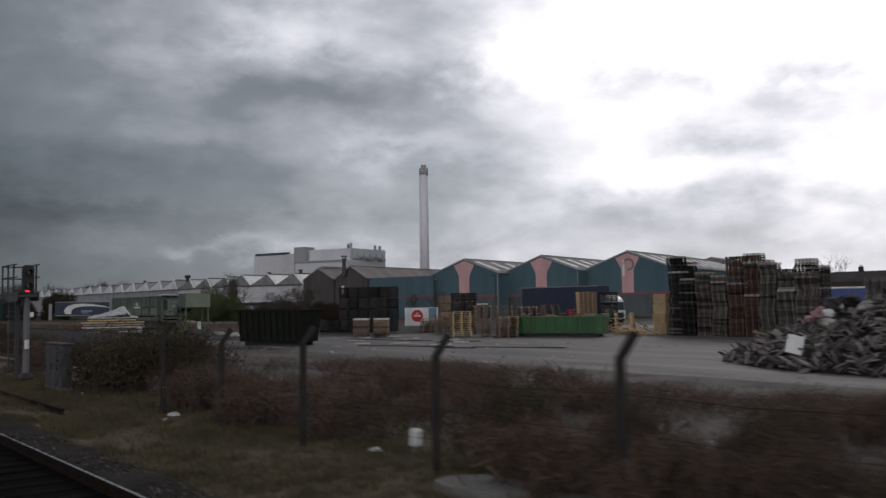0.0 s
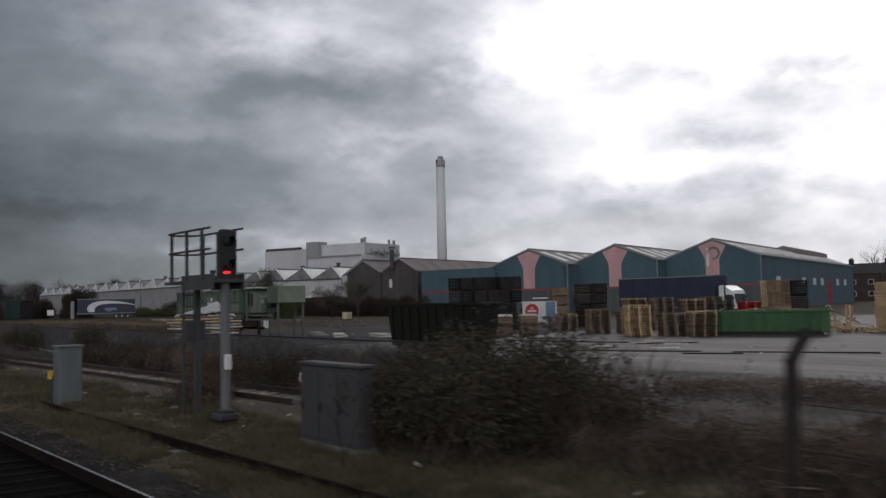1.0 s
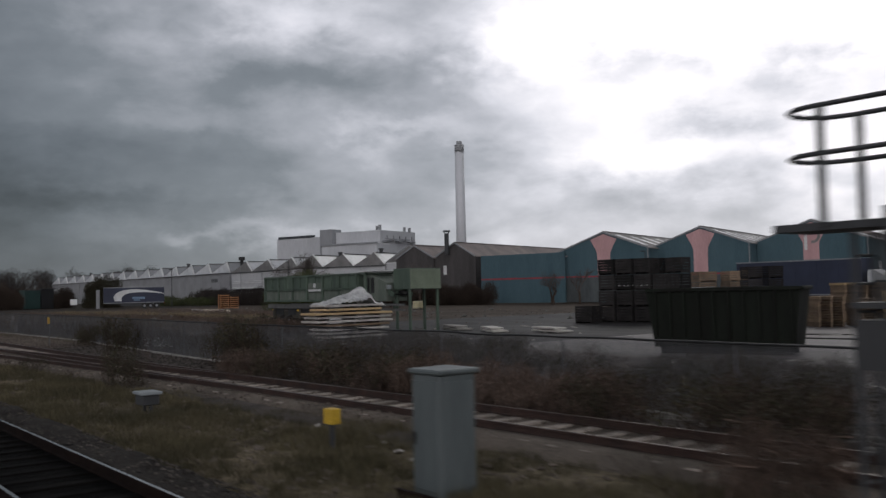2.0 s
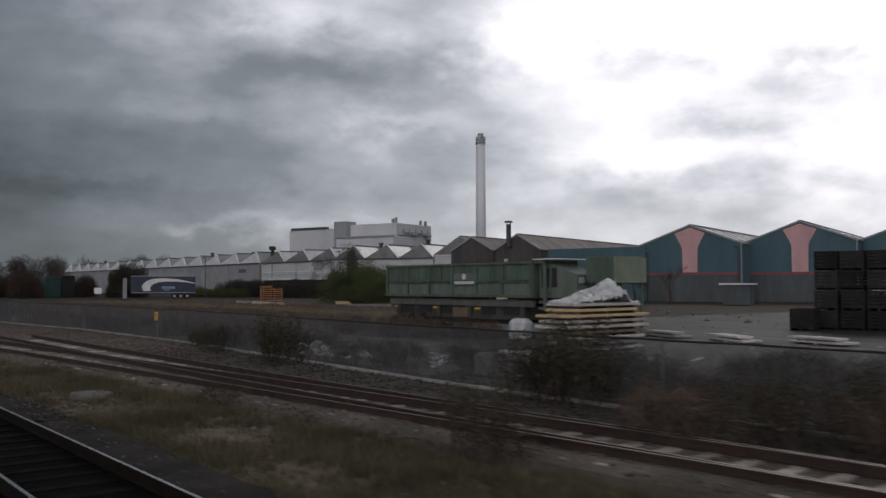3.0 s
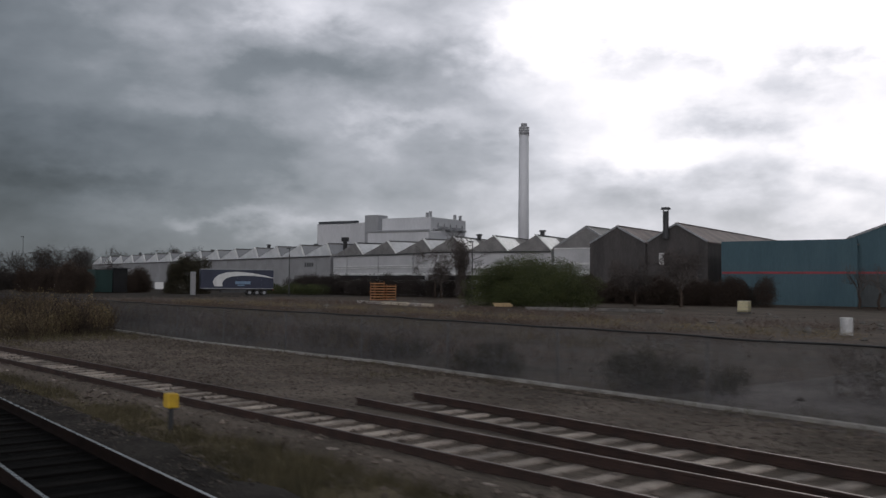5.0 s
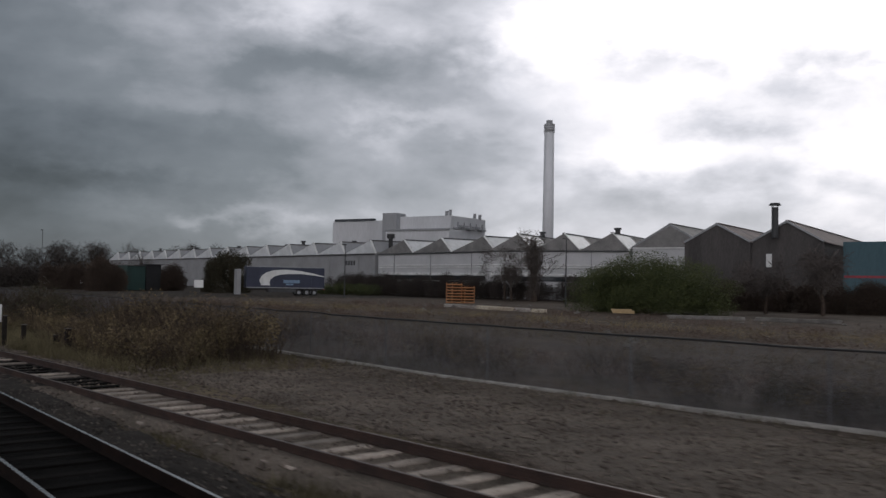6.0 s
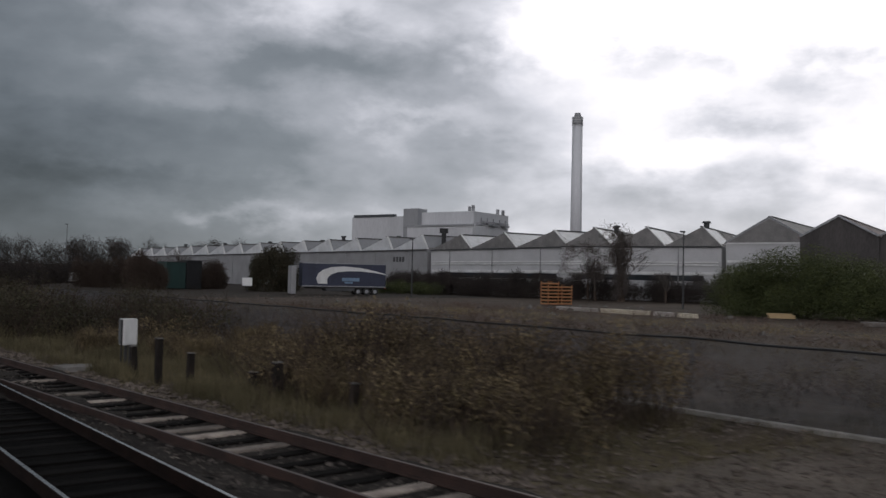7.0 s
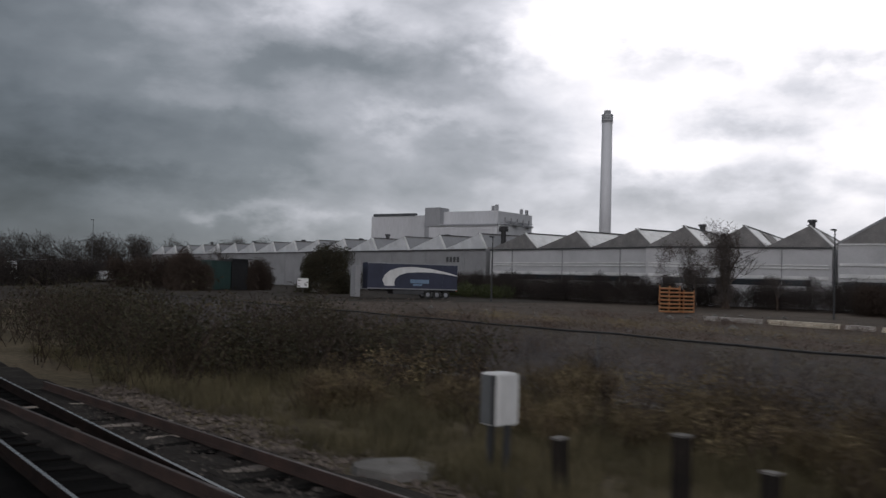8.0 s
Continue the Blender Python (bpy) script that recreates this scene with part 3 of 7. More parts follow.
# sawtooth factory
def sawtooth(name, origin, along, pitch, first, last, peak, e, h, walls, ends, pale, label, bands, vents=()):
    """A row of sawtooth bays; local x runs along the front, bay k has its apex at x = -pitch * k."""
    t = thing(name, frame_at(origin[0], origin[1], -0.2, along), label, "factory")
    e, h, depth = e + 0.2, h + 0.2, 46.0
    left, right = -pitch * last - peak * pitch, -pitch * first + (1 - peak) * pitch
    mid, ln = (left + right) / 2, right - left
    part("front_wall", boxes(((mid, 0.15, e / 2), (ln, 0.3, e))), walls, t)
    part("end_wall", boxes(((right - 0.15, depth / 2, e / 2), (0.3, depth - 0.7, e))), walls, t)
    part("end_wall", boxes(((left + 0.15, depth / 2, e / 2), (0.3, depth - 0.7, e))), walls, t)
    part("gutter", boxes(((mid, -0.16, e - 0.12), (ln, 0.24, 0.2))), M['dark_grey'], t)
    if bands:
        for z, hh in ((5.75, 0.16), (5.35, 0.2), (4.1, 0.42)):
            part("wall_band", boxes(((mid, -0.08, z), (ln - 0.8, 0.16, hh)), bev=0.02), M['white'], t, "white string course")
        part("strip_window", boxes(((mid, -0.03, 3.4), (ln - 5, 0.06, 0.8))), M['glass'], t, "dark strip window")
    for k in range(first, last + 1):
        x0, x1, xa = -pitch * k - peak * pitch, -pitch * k + (1 - peak) * pitch, -pitch * k
        b = part("roof_bay", prism(bmesh.new(), [(x0, e), (x1, e), (xa, h)], -0.02, depth), M['slate'], t)
        part("hip_face", prism(bmesh.new(), [(x0 + 0.12, e + 0.06), (x1 - 0.1, e + 0.06), (xa - 0.02, h - 0.06)], -0.06, -0.022), ends, b, "pale sheeted end" if pale else "slate-hung end")
        m0, m1 = Vector((xa, 0, h + 0.03)), Vector((x1, 0, e + 0.03))
        w = m1 - m0
        m = Matrix.Translation((m0 + m1) / 2) @ Matrix.Rotation(math.atan2(-w.z, w.x), 4, 'Y')
        bm = bmesh.new()
        box(bm, (0, 0.1, 0.06), (w.length, 0.5, 0.12), m)
        part("flashing", bm, M['white'], b, "white flashing on the verge")
        for q in range(4):
            bm = bmesh.new()
            box(bm, (0, 4.6 + q * 10.4, 0.05), (w.length * 0.8, 8.2, 0.06), m)
            part("roof_glazing", bm, M['plant_dark'] if pale else (M['skylight'] if q % 2 == 0 else M['sheetroof']), b, "grimy glazed roof slope" if pale else "milky glazed roof slope")
        bm = bmesh.new()
        box(bm, (xa - 0.1, depth / 2, h + 0.06), (0.4, depth, 0.14))
        part("ridge_cap", bm, M['dark_grey'], b)
        if k in vents:
            y = 3.0 + (k * 37 % 11)
            v = part("ventilator", pole((xa, y, h), (xa, y, h + 0.7), 0.42, 0.42, 10), M['dark_grey'], b, "dark roof ventilator")
            part("ventilator_cap", pole((xa, y, h + 0.7), (xa, y, h + 1.0), 0.66, 0.55, 10), M['dark_grey'], v)
    n = int(ln / 12)
    for k in range(n):
        x = left + ln * (k + 0.5) / n
        part("downpipe", pole((x, -0.2, 0), (x, -0.2, e - 0.2), 0.07, 0.07, 6), M['greywall'], t)
    return t


ROW = Vector((-0.028, -1.0, 0)).normalized()
far_row = sawtooth("sawtooth_factory", (102.0, 241.4), ROW, 12.4, 0, 14, 0.84, 8.0, 10.75, M['greywall'], M['whitesheet'], True, "long pale factory range with a white sawtooth roof", False, (2, 3, 5, 7, 8, 9, 11, 13))
sawtooth("sawtooth_factory", (101.7, 229.0), ROW, 12.35, -2, 0, 0.74, 7.9, 10.5, M['render'], M['slate'], False, "white-walled factory range with slate sawtooth gables", True, ())
sawtooth("sawtooth_factory", (108.7, 181.8), Vector((0.40, -0.917, 0)), 8.15, 0, 2, 0.66, 7.95, 10.75, M['render'], M['slate'], False, "white-walled factory end with slate sawtooth gables", True, (0, 2))
f = part("flue", pole((3.2, 3.0, 9.0), (3.2, 3.0, 11.4), 0.45, 0.45, 10), M['black'], far_row, "black flue with a cowl")
part("cowl", pole((3.2, 3.0, 11.4), (3.2, 3.0, 12.3), 0.85, 0.85, 10), M['black'], f)
for k in range(4):
    part("name_bar", boxes(((-9.5 + k * 1.1, -0.03, 6.3), (0.75, 0.04, 1.0))), M['dark_grey'], far_row)


t, w, e = shed("hipped_shed", (111.4, 172.6, 11.85), 12.0, 8.35, 45, M['render'], M['slate'], "white-walled shed with a large slate-clad gable", lights=False, band=False)
for z, hh in ((5.9, 0.34), (4.4, 0.5)):
    part("wall_band", boxes(((0, -0.08, z), (11.6, 0.16, hh)), bev=0.02), M['white'], t, "white string course")
part("window_strip", boxes(((0, -0.04, 3.2), (10.8, 0.08, 1.0))), M['glass'], t, "dark strip of low windows")
t = thing("slate_gable", frame_at(111.4, 172.6, -0.2, FRONT), "slate-hung gable end with a white eaves line", "roof", kind="structure")
part("gable_face", prism(bmesh.new(), [(-5.9, 8.6), (5.9, 8.6), (0, 11.9)], -0.12, -0.02), M['slate'], t)
part("eaves_line", boxes(((0, -0.1, 8.5), (11.8, 0.16, 0.18))), M['white'], t)


# power station
def block(name, x, y, along, w, d, h, material, label, parent=None):
    bm = boxes(((w / 2, d / 2, h / 2), (w, d, h)), bev=0.3)
    if parent is None:
        t = thing(name, frame_at(x, y, -0.2, along), label, "power station")
        part("body", bm, material, t)
        return t
    o = part(name, bm, material, parent, label)
    o.location = (x, y, 0)
    return o


p = block("power_station", 317.5, 538, FRONT, 40, 40, 42.3, M['plant'], "large pale grey clad power station block")
block("left_block", -54, 2, None, 48, 38, 40.6, M['plant'], "lower pale block", p)
block("stair_tower", -8.5, -4, None, 11, 10, 44.6, M['plant_dark'], "darker grey stair tower", p)
block("annex", 2, -14, None, 46, 14, 33.0, M['plant'], "low pale annex with dark roof edge", p)
part("roof_edge", boxes(((25, -14.2, 33.2), (47, 1.0, 1.1))), M['plant_dark'], p)
part("roof_edge", boxes(((-36, 3, 41.2), (32, 3, 1.6))), M['glass'], p, "dark louvre strip on the roof")
for k, (x, y, h) in enumerate(((33, 6, 45.5), (35.5, 6, 46.2), (38, 30, 45.4), (40, 33, 45.0))):
    part("roof_vent", pole((x, y, 42), (x, y, h), 1.0, 1.0, 10), M['plant_dark'], p)
for k in range(5):
    c = part("gantry", boxes(((41.5, 5 + 7 * k, 35.0 + (k % 2) * 1.2), (3.5, 5.5, 1.1)), ((42.6, 5 + 7 * k, 36.6), (0.3, 5.5, 0.3)), ((40.6, 7 + 7 * k, 37.4), (0.5, 0.5, 3.0))), M['plant_dark'], p, "dark pipe gantry")

c = thing("chimney", pose(336.0, 424.6, -0.2), "very tall pale concrete chimney with a dark banded top", "chimney")
part("shaft", pole((0, 0, 0), (0, 0, 83.5), 3.1, 2.65, 32), M['chimney'], c, smooth=True)
part("top_band", pole((0, 0, 83.5), (0, 0, 88.0), 2.75, 2.75, 32), M['plant_dark'], c, "darker band round the top", smooth=True)
for k in range(4):
    part("band_ring", pole((0, 0, 83.6 + k * 1.3), (0, 0, 83.85 + k * 1.3), 2.95, 2.95, 32), M['plant'], c)
part("flue_tip", pole((0, 0, 88.0), (0, 0, 90.0), 1.75, 1.65, 20), M['plant_dark'], c)


# ---- the timber yard ----
M['new_wood'] = surf("fresh_yellow_timber", (0.50, 0.37, 0.20), (0.40, 0.28, 0.15), 0.8, 1.5, 30.0, 0.2, spread=0.2, each=0.2)
M['brown_wood'] = surf("weathered_brown_timber", (0.22, 0.155, 0.10), (0.15, 0.105, 0.07), 0.85, 1.5, 30.0, 0.2, spread=0.25, each=0.3)
M['grey_wood'] = surf("grey_old_timber", (0.17, 0.158, 0.148), (0.09, 0.084, 0.078), 0.9, 1.5, 30.0, 0.2, spread=0.25, each=0.4)
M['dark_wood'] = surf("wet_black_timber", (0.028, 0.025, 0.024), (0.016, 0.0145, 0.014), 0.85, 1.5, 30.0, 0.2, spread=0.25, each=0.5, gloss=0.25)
M['drab'] = surf("drab_olive_paint", (0.072, 0.064, 0.050), (0.04, 0.037, 0.03), 0.8, 0.8, 12.0, 0.15, spread=0.3, streak=True)
M['stack_wood'] = surf("dark_weathered_timber", (0.13, 0.105, 0.090), (0.062, 0.052, 0.046), 0.9, 1.5, 30.0, 0.2, spread=0.3, each=0.7)
M['rust_wood'] = surf("red_brown_timber", (0.115, 0.062, 0.046), (0.06, 0.036, 0.03), 0.9, 1.5, 30.0, 0.2, spread=0.3, each=0.4)
M['olive_wood'] = surf("mossy_grey_timber", (0.13, 0.125, 0.105), (0.075, 0.072, 0.06), 0.9, 1.5, 30.0, 0.2, spread=0.3, each=0.35)
M['pale_wood'] = surf("pale_wet_boards", (0.468, 0.442, 0.41), (0.312, 0.286, 0.26), 0.8, 1.5, 30.0, 0.2, spread=0.2, each=0.3)
M['orange'] = surf("orange_painted_steel", (0.44, 0.19, 0.075), (0.30, 0.13, 0.06), 0.7, 2.0, 20.0, 0.1, spread=0.2)
M['skip_green'] = surf("scuffed_green_paint", (0.0324, 0.108, 0.036), (0.0252, 0.0684, 0.0252), 0.6, 0.9, 14.0, 0.15, spread=0.25, streak=True)
M['skip_dark'] = surf("grimy_dark_green_paint", (0.012, 0.016, 0.0112), (0.0088, 0.0088, 0.0072), 0.7, 0.9, 14.0, 0.15, spread=0.25, streak=True, gloss=0.15)
M['machine_green'] = surf("faded_green_paint", (0.098, 0.135, 0.10), (0.058, 0.082, 0.064), 0.65, 0.9, 9.0, 0.15, spread=0.25, streak=True)
M['machine_worn'] = surf("scoured_green_paint", (0.155, 0.175, 0.145), (0.085, 0.105, 0.085), 0.75, 0.9, 9.0, 0.2, spread=0.3, streak=True)
M['pink_sheet'] = surf("faded_pink_sheeting", (0.42, 0.26, 0.27), (0.30, 0.17, 0.18), 0.7, 2.0, 18.0, 0.2, spread=0.25)
M['sawn_wood'] = surf("fresh_sawn_timber", (0.70, 0.63, 0.50), (0.52, 0.46, 0.36), 0.75, 1.5, 30.0, 0.2, spread=0.2)
M['machine_pale'] = surf("pale_green_panel", (0.20, 0.235, 0.17), (0.15, 0.18, 0.125), 0.6, 0.8, 12.0, 0.1, spread=0.15)
M['mid_beam'] = surf("dull_grey_steel", (0.12, 0.12, 0.115), (0.07, 0.07, 0.068), 0.7, 1.5, 18.0, 0.1, spread=0.2)
M['tarp'] = surf("crumpled_white_sheeting", (0.62, 0.62, 0.61), (0.40, 0.40, 0.40), 0.45, 2.0, 12.0, 0.6, spread=0.25, dist=0.05)
M['tyre'] = surf("black_rubber", (0.02, 0.02, 0.02), (0.03, 0.03, 0.03), 0.85, 3.0, 20.0, 0.2)
M['scrap'] = surf("mixed_scrap", (0.24, 0.215, 0.20), (0.045, 0.04, 0.037), 0.8, 1.5, 14.0, 0.2, spread=0.4, each=0.5, island=0.75)
M['bright_blue'] = surf("blue_trailer_panels", (0.035, 0.06, 0.20), (0.026, 0.045, 0.15), 0.5, 0.5, 8.0, 0.1, spread=0.15, streak=True)
M['signblue'] = surf("blue_grey_panel", (0.16, 0.24, 0.34), (0.12, 0.19, 0.28), 0.5, 1.0, 14.0, 0.05, spread=0.12)
M['ibc'] = surf("yellowed_plastic_tank", (0.52, 0.47, 0.28), (0.42, 0.37, 0.22), 0.5, 1.5, 14.0, 0.05, spread=0.15)
M['cab_white'] = surf("white_vehicle_paint", (0.72, 0.73, 0.74), (0.62, 0.63, 0.64), 0.3, 1.0, 14.0, 0.0, spread=0.06)
M['cab_red'] = surf("red_vehicle_paint", (0.36, 0.03, 0.03), (0.28, 0.03, 0.03), 0.35, 1.0, 14.0, 0.0, spread=0.1)
YARD = -0.19
meshes = {}


def nailed(name, slabs, material):
    """One connected mesh of upright slabs (x0, x1, y0, y1, z0, z1) nailed together where they touch."""
    cuts = [sorted({round(q[k], 4) for q in slabs for k in (2 * i, 2 * i + 1)}) for i in range(3)]
    at = [{v: i for i, v in enumerate(c)} for c in cuts]
    full = set()
    for q in slabs:
        r = [range(at[i][round(q[2 * i], 4)], at[i][round(q[2 * i + 1], 4)]) for i in range(3)]
        full.update(itertools.product(*r))
    verts, faces = {}, []
    sides = (((1, 0, 0), ((1, 0, 0), (1, 1, 0), (1, 1, 1), (1, 0, 1))), ((-1, 0, 0), ((0, 0, 0), (0, 0, 1), (0, 1, 1), (0, 1, 0))),
             ((0, 1, 0), ((0, 1, 0), (0, 1, 1), (1, 1, 1), (1, 1, 0))), ((0, -1, 0), ((0, 0, 0), (1, 0, 0), (1, 0, 1), (0, 0, 1))),
             ((0, 0, 1), ((0, 0, 1), (1, 0, 1), (1, 1, 1), (0, 1, 1))), ((0, 0, -1), ((0, 0, 0), (0, 1, 0), (1, 1, 0), (1, 0, 0))))
    for c in sorted(full):
        for n, quad in sides:
            if (c[0] + n[0], c[1] + n[1], c[2] + n[2]) not in full:
                faces.append([verts.setdefault((c[0] + p[0], c[1] + p[1], c[2] + p[2]), len(verts)) for p in quad])
    me = raw(name, [(cuts[0][i], cuts[1][j], cuts[2][k]) for i, j, k in verts], faces)
    me.materials.append(material)
    return me


def pallet_mesh(material, w=1.2, d=1.0):
    key = ("pallet", material.name, w)
    if key not in meshes:
        q = []
        for k in range(5):
            x, h = w * (-0.417 + k * 0.2085), (0.117 if k % 2 == 0 else 0.083) * w / 2
            q.append((x - h, x + h, -d / 2, d / 2, 0.122, 0.144))
        for y in (-0.43 * d, 0, 0.43 * d):
            q.append((-w / 2, w / 2, y - 0.05, y + 0.05, 0.1, 0.122))
            for x in (-0.44 * w, 0, 0.44 * w) if w < 1.5 else (0,):
                h = 0.065 if w < 1.5 else w / 2
                q.append((x - h, x + h, y - 0.05, y + 0.05, 0.022, 0.1))
            q.append((-w / 2, w / 2, y - 0.05, y + 0.05, 0.0, 0.022))
        meshes[key] = nailed("pallet", q, material)
    return meshes[key]


def pallet_stack(x, y, n, material, turn=0.0, mess=0.04, label="", z=YARD, group="pallet stacks", w=1.2, d=1.0, cap=None, odd=()):
    t = thing("pallet_stack", pose(x, y, z, 0, 0, turn), label or "stack of wooden pallets", "pallet stack", group)
    dx = dy = 0.0
    for k in range(n):
        kind = cap if cap and k == n - 1 else material
        if odd and rng.random() < 0.07 + 0.4 * (k / n) ** 3:
            kind = rng.choice(odd)
        o = link("pallet", pallet_mesh(kind, w, d), None, t)
        dx, dy = dx * 0.8 + rng.uniform(-mess, mess), dy * 0.8 + rng.uniform(-mess, mess)
        o.matrix_local = Matrix.Translation((dx, dy, k * 0.147)) @ Matrix.Rotation(rng.uniform(-0.03, 0.03) * (mess / 0.04), 4, 'Z')
    return t


def crate_mesh(w, d, h, material):
    key = ("crate", w, d, h, material.name)
    if key not in meshes:
        q = []
        n = max(2, int(h / 0.19))
        X, Y, b = w / 2, d / 2, 0.024
        for k in range(n):
            z, t = 0.145 + (h - 0.145) * k / n, (h - 0.145) / n * 0.82
            for sg in (-1, 1):
                y0, x0 = sorted((sg * Y, sg * (Y - b))), sorted((sg * X, sg * (X - b)))
                q.append((-X, X, *y0, z, z + t))
                q.append((*x0, -Y + b, Y - b, z, z + t))
        top = 0.145 + (h - 0.145) * (n - 0.18) / n
        for sx in (-1, 1):
            for sy in (-1, 1):
                q.append((*sorted((sx * (X - b), sx * (X - b - 0.09))), *sorted((sy * (Y - b), sy * (Y - b - 0.09))), 0.11, top))
        q.append((-X + b, X - b, -Y + b, Y - b, 0.11, 0.145))
        for y in (-Y + b, -0.05, Y - b - 0.1):
            q.append((-X + b, X - b, y, y + 0.1, 0.0, 0.11))
        meshes[key] = nailed("crate", q, material)
    return meshes[key]


def crate_stack(x, y, n, material, turn=0.0, size=(1.2, 1.0, 0.75), label="", z=YARD):
    t = thing("crate_stack", pose(x, y, z, 0, 0, turn), label or "stack of slatted wooden crates", "crate stack", "crate stacks")
    me = crate_mesh(*size, material)
    for k in range(n):
        o = link("crate", me, material, t)
        o.matrix_local = Matrix.Translation((rng.uniform(-0.04, 0.04), rng.uniform(-0.04, 0.04), k * (size[2] + 0.004))) @ Matrix.Rotation(rng.uniform(-0.02, 0.02), 4, 'Z')
    return t


# tall dark stacks at the yard's far edge
for i in range(9):
    for j in range(2):
        x, y = 58.0 + 1.5 * j - 0.12 * i + rng.uniform(-0.15, 0.15), 29.4 - 1.42 * i + rng.uniform(-0.1, 0.1)
        n = (42, 30, 33, 31, 40, 41, 36, 31, 37)[i] - 3 * j
        mat = (M['dark_wood'], M['dark_wood'], M['stack_wood'], M['stack_wood'], M['rust_wood'], M['rust_wood'], M['olive_wood'], M['olive_wood'], M['stack_wood'])[i]
        pallet_stack(x, y, n, mat, 90 + rng.uniform(-4, 4), 0.06, "very tall leaning stack of dark weathered pallets", cap=M['pale_wood'], odd=(M['grey_wood'], M['pale_wood'], M['dark_wood'], M['stack_wood']))
for i in range(7):
    pallet_stack(60.5 + rng.uniform(-0.5, 0.5), 14.8 - 1.6 * i, 28 - (i * 5) % 9, (M['grey_wood'], M['stack_wood'], M['brown_wood'])[i % 3], 90 + rng.uniform(-5, 5), 0.05, "tall stack of grey weathered pallets")
crate_stack(59.6, 32.0, 4, M['new_wood'], 90, (1.25, 1.15, 0.82), "stack of fresh yellow timber bins")
# pallets leant up on edge
t = thing("upright_frames", pose(58.7, 39.6, YARD, 0, 0, 60), "tall yellow timber frames stood on edge on a plinth", "timber frames")
part("plinth", boxes(((0, 0, 0.85), (2.0, 1.3, 1.7)), bev=0.03), M['brown_wood'], t)
for k in range(6):
    bm = bmesh.new()
    mm = Matrix.Translation((-0.9 + 0.33 * k, 0, 1.7)) @ Matrix.Rotation(radians(4), 4, 'Y')
    for y in (-0.6, -0.2, 0.2, 0.6):
        box(bm, (0, y, 0.95), (0.05, 0.1, 1.9), mm)
    for z in (0.1, 0.95, 1.8):
        box(bm, (0.03, 0, z), (0.04, 1.35, 0.1), mm)
    part("frame_panel", bm, M['new_wood'] if k > 2 else M['brown_wood'], t)
# loose planks heap
t = thing("plank_heap", pose(60.5, 36.6, YARD), "loose heap of fresh yellow planks", "planks")
for k in range(34):
    bm = bmesh.new()
    box(bm, (0, 0, 0), (rng.uniform(1.2, 2.8), 0.12, 0.03), Matrix.Translation((rng.uniform(-1.2, 1.2), rng.uniform(-1.7, 1.7), 0.05 + abs(rng.gauss(0, 0.45)))) @ Euler((rng.uniform(-0.5, 0.5), rng.uniform(-0.7, 0.7), rng.uniform(0, 3.1))).to_matrix().to_4x4())
    part("plank", bm, M['new_wood'], t)

# low stacks of broad pallets before the sheds
NAMES = {"new_wood": "low stack of broad fresh pale pallets", "brown_wood": "low stack of broad brown weathered pallets", "grey_wood": "low stack of broad grey weathered pallets", "red": "stack of red-painted pallets", "capped": "low stack of brown pallets with a pale one on top"}
low = [(47.0, 42.6, 14, 'new_wood'), (48.5, 41.0, 10, 'brown_wood'), (49.5, 39.7, 10, 'brown_wood'), (48.6, 38.8, 11, 'capped'), (49.6, 48.4, 12, 'brown_wood'), (50.9, 46.6, 11, 'brown_wood'), (53.2, 55.0, 9, 'capped'), (55.6, 50.0, 17, 'capped'), (56.8, 48.2, 17, 'brown_wood'), (57.9, 46.2, 16, 'capped'), (59.4, 44.6, 15, 'grey_wood'), (61.0, 43.0, 14, 'red'), (62.0, 47.4, 17, 'brown_wood'), (54.6, 57.2, 7, 'brown_wood')]
for x, y, n, k in low:
    pallet_stack(x, y, n, M['brown_wood' if k == 'capped' else k], 52 + rng.uniform(-4, 4), 0.035, NAMES[k], w=1.9, d=1.6, cap=M['new_wood'] if k == 'capped' else None)
# bundle of pale boards beside the black stack
for x, y in ((42.6, 51.0), (43.9, 49.8)):
    t = thing("board_bundle", pose(x, y, YARD, 0, 0, 50), "bundle of pale boards strapped in layers", "timber")
    for k in range(7):
        part("board_layer", boxes(((rng.uniform(-0.05, 0.05), 0, 0.16 + k * 0.22), (2.2, 1.2, 0.13)), bev=0.01), M['pale_wood'] if k == 6 else M['brown_wood'] if k % 3 else M['stack_wood'], t)
        part("spacer", boxes(((-0.8, 0, 0.045 + k * 0.22), (0.1, 1.2, 0.09)), ((0.8, 0, 0.045 + k * 0.22), (0.1, 1.2, 0.09))), M['brown_wood'], t)
# black stacked crates
for i in range(4):
    for j in range(2):
        crate_stack(50.1 + 1.4 * j + 0.3 * i, 64.9 - 1.42 * i, 4 - (i == 3 and j == 0), M['dark_wood'], 8 + rng.uniform(-3, 3), (1.3, 1.3, 1.14), "stack of wet black slatted crates")
for i in range(2):
    crate_stack(61.2 + 0.6 * i, 60.4 - 1.3 * i, 4, M['dark_wood'], 62, (1.25, 1.2, 0.97), "narrow stack of black crates")
crate_stack(48.2, 65.4, 1, M['dark_wood'], 16, (1.8, 1.3, 1.25), "low black crate on the ground")
for k in range(2):
    crate_stack(65.6 + 1.5 * k, 67.8 - 2.0 * k, 4, M['brown_wood'], 60, (1.8, 1.6, 0.92), "stack of large beige crates")


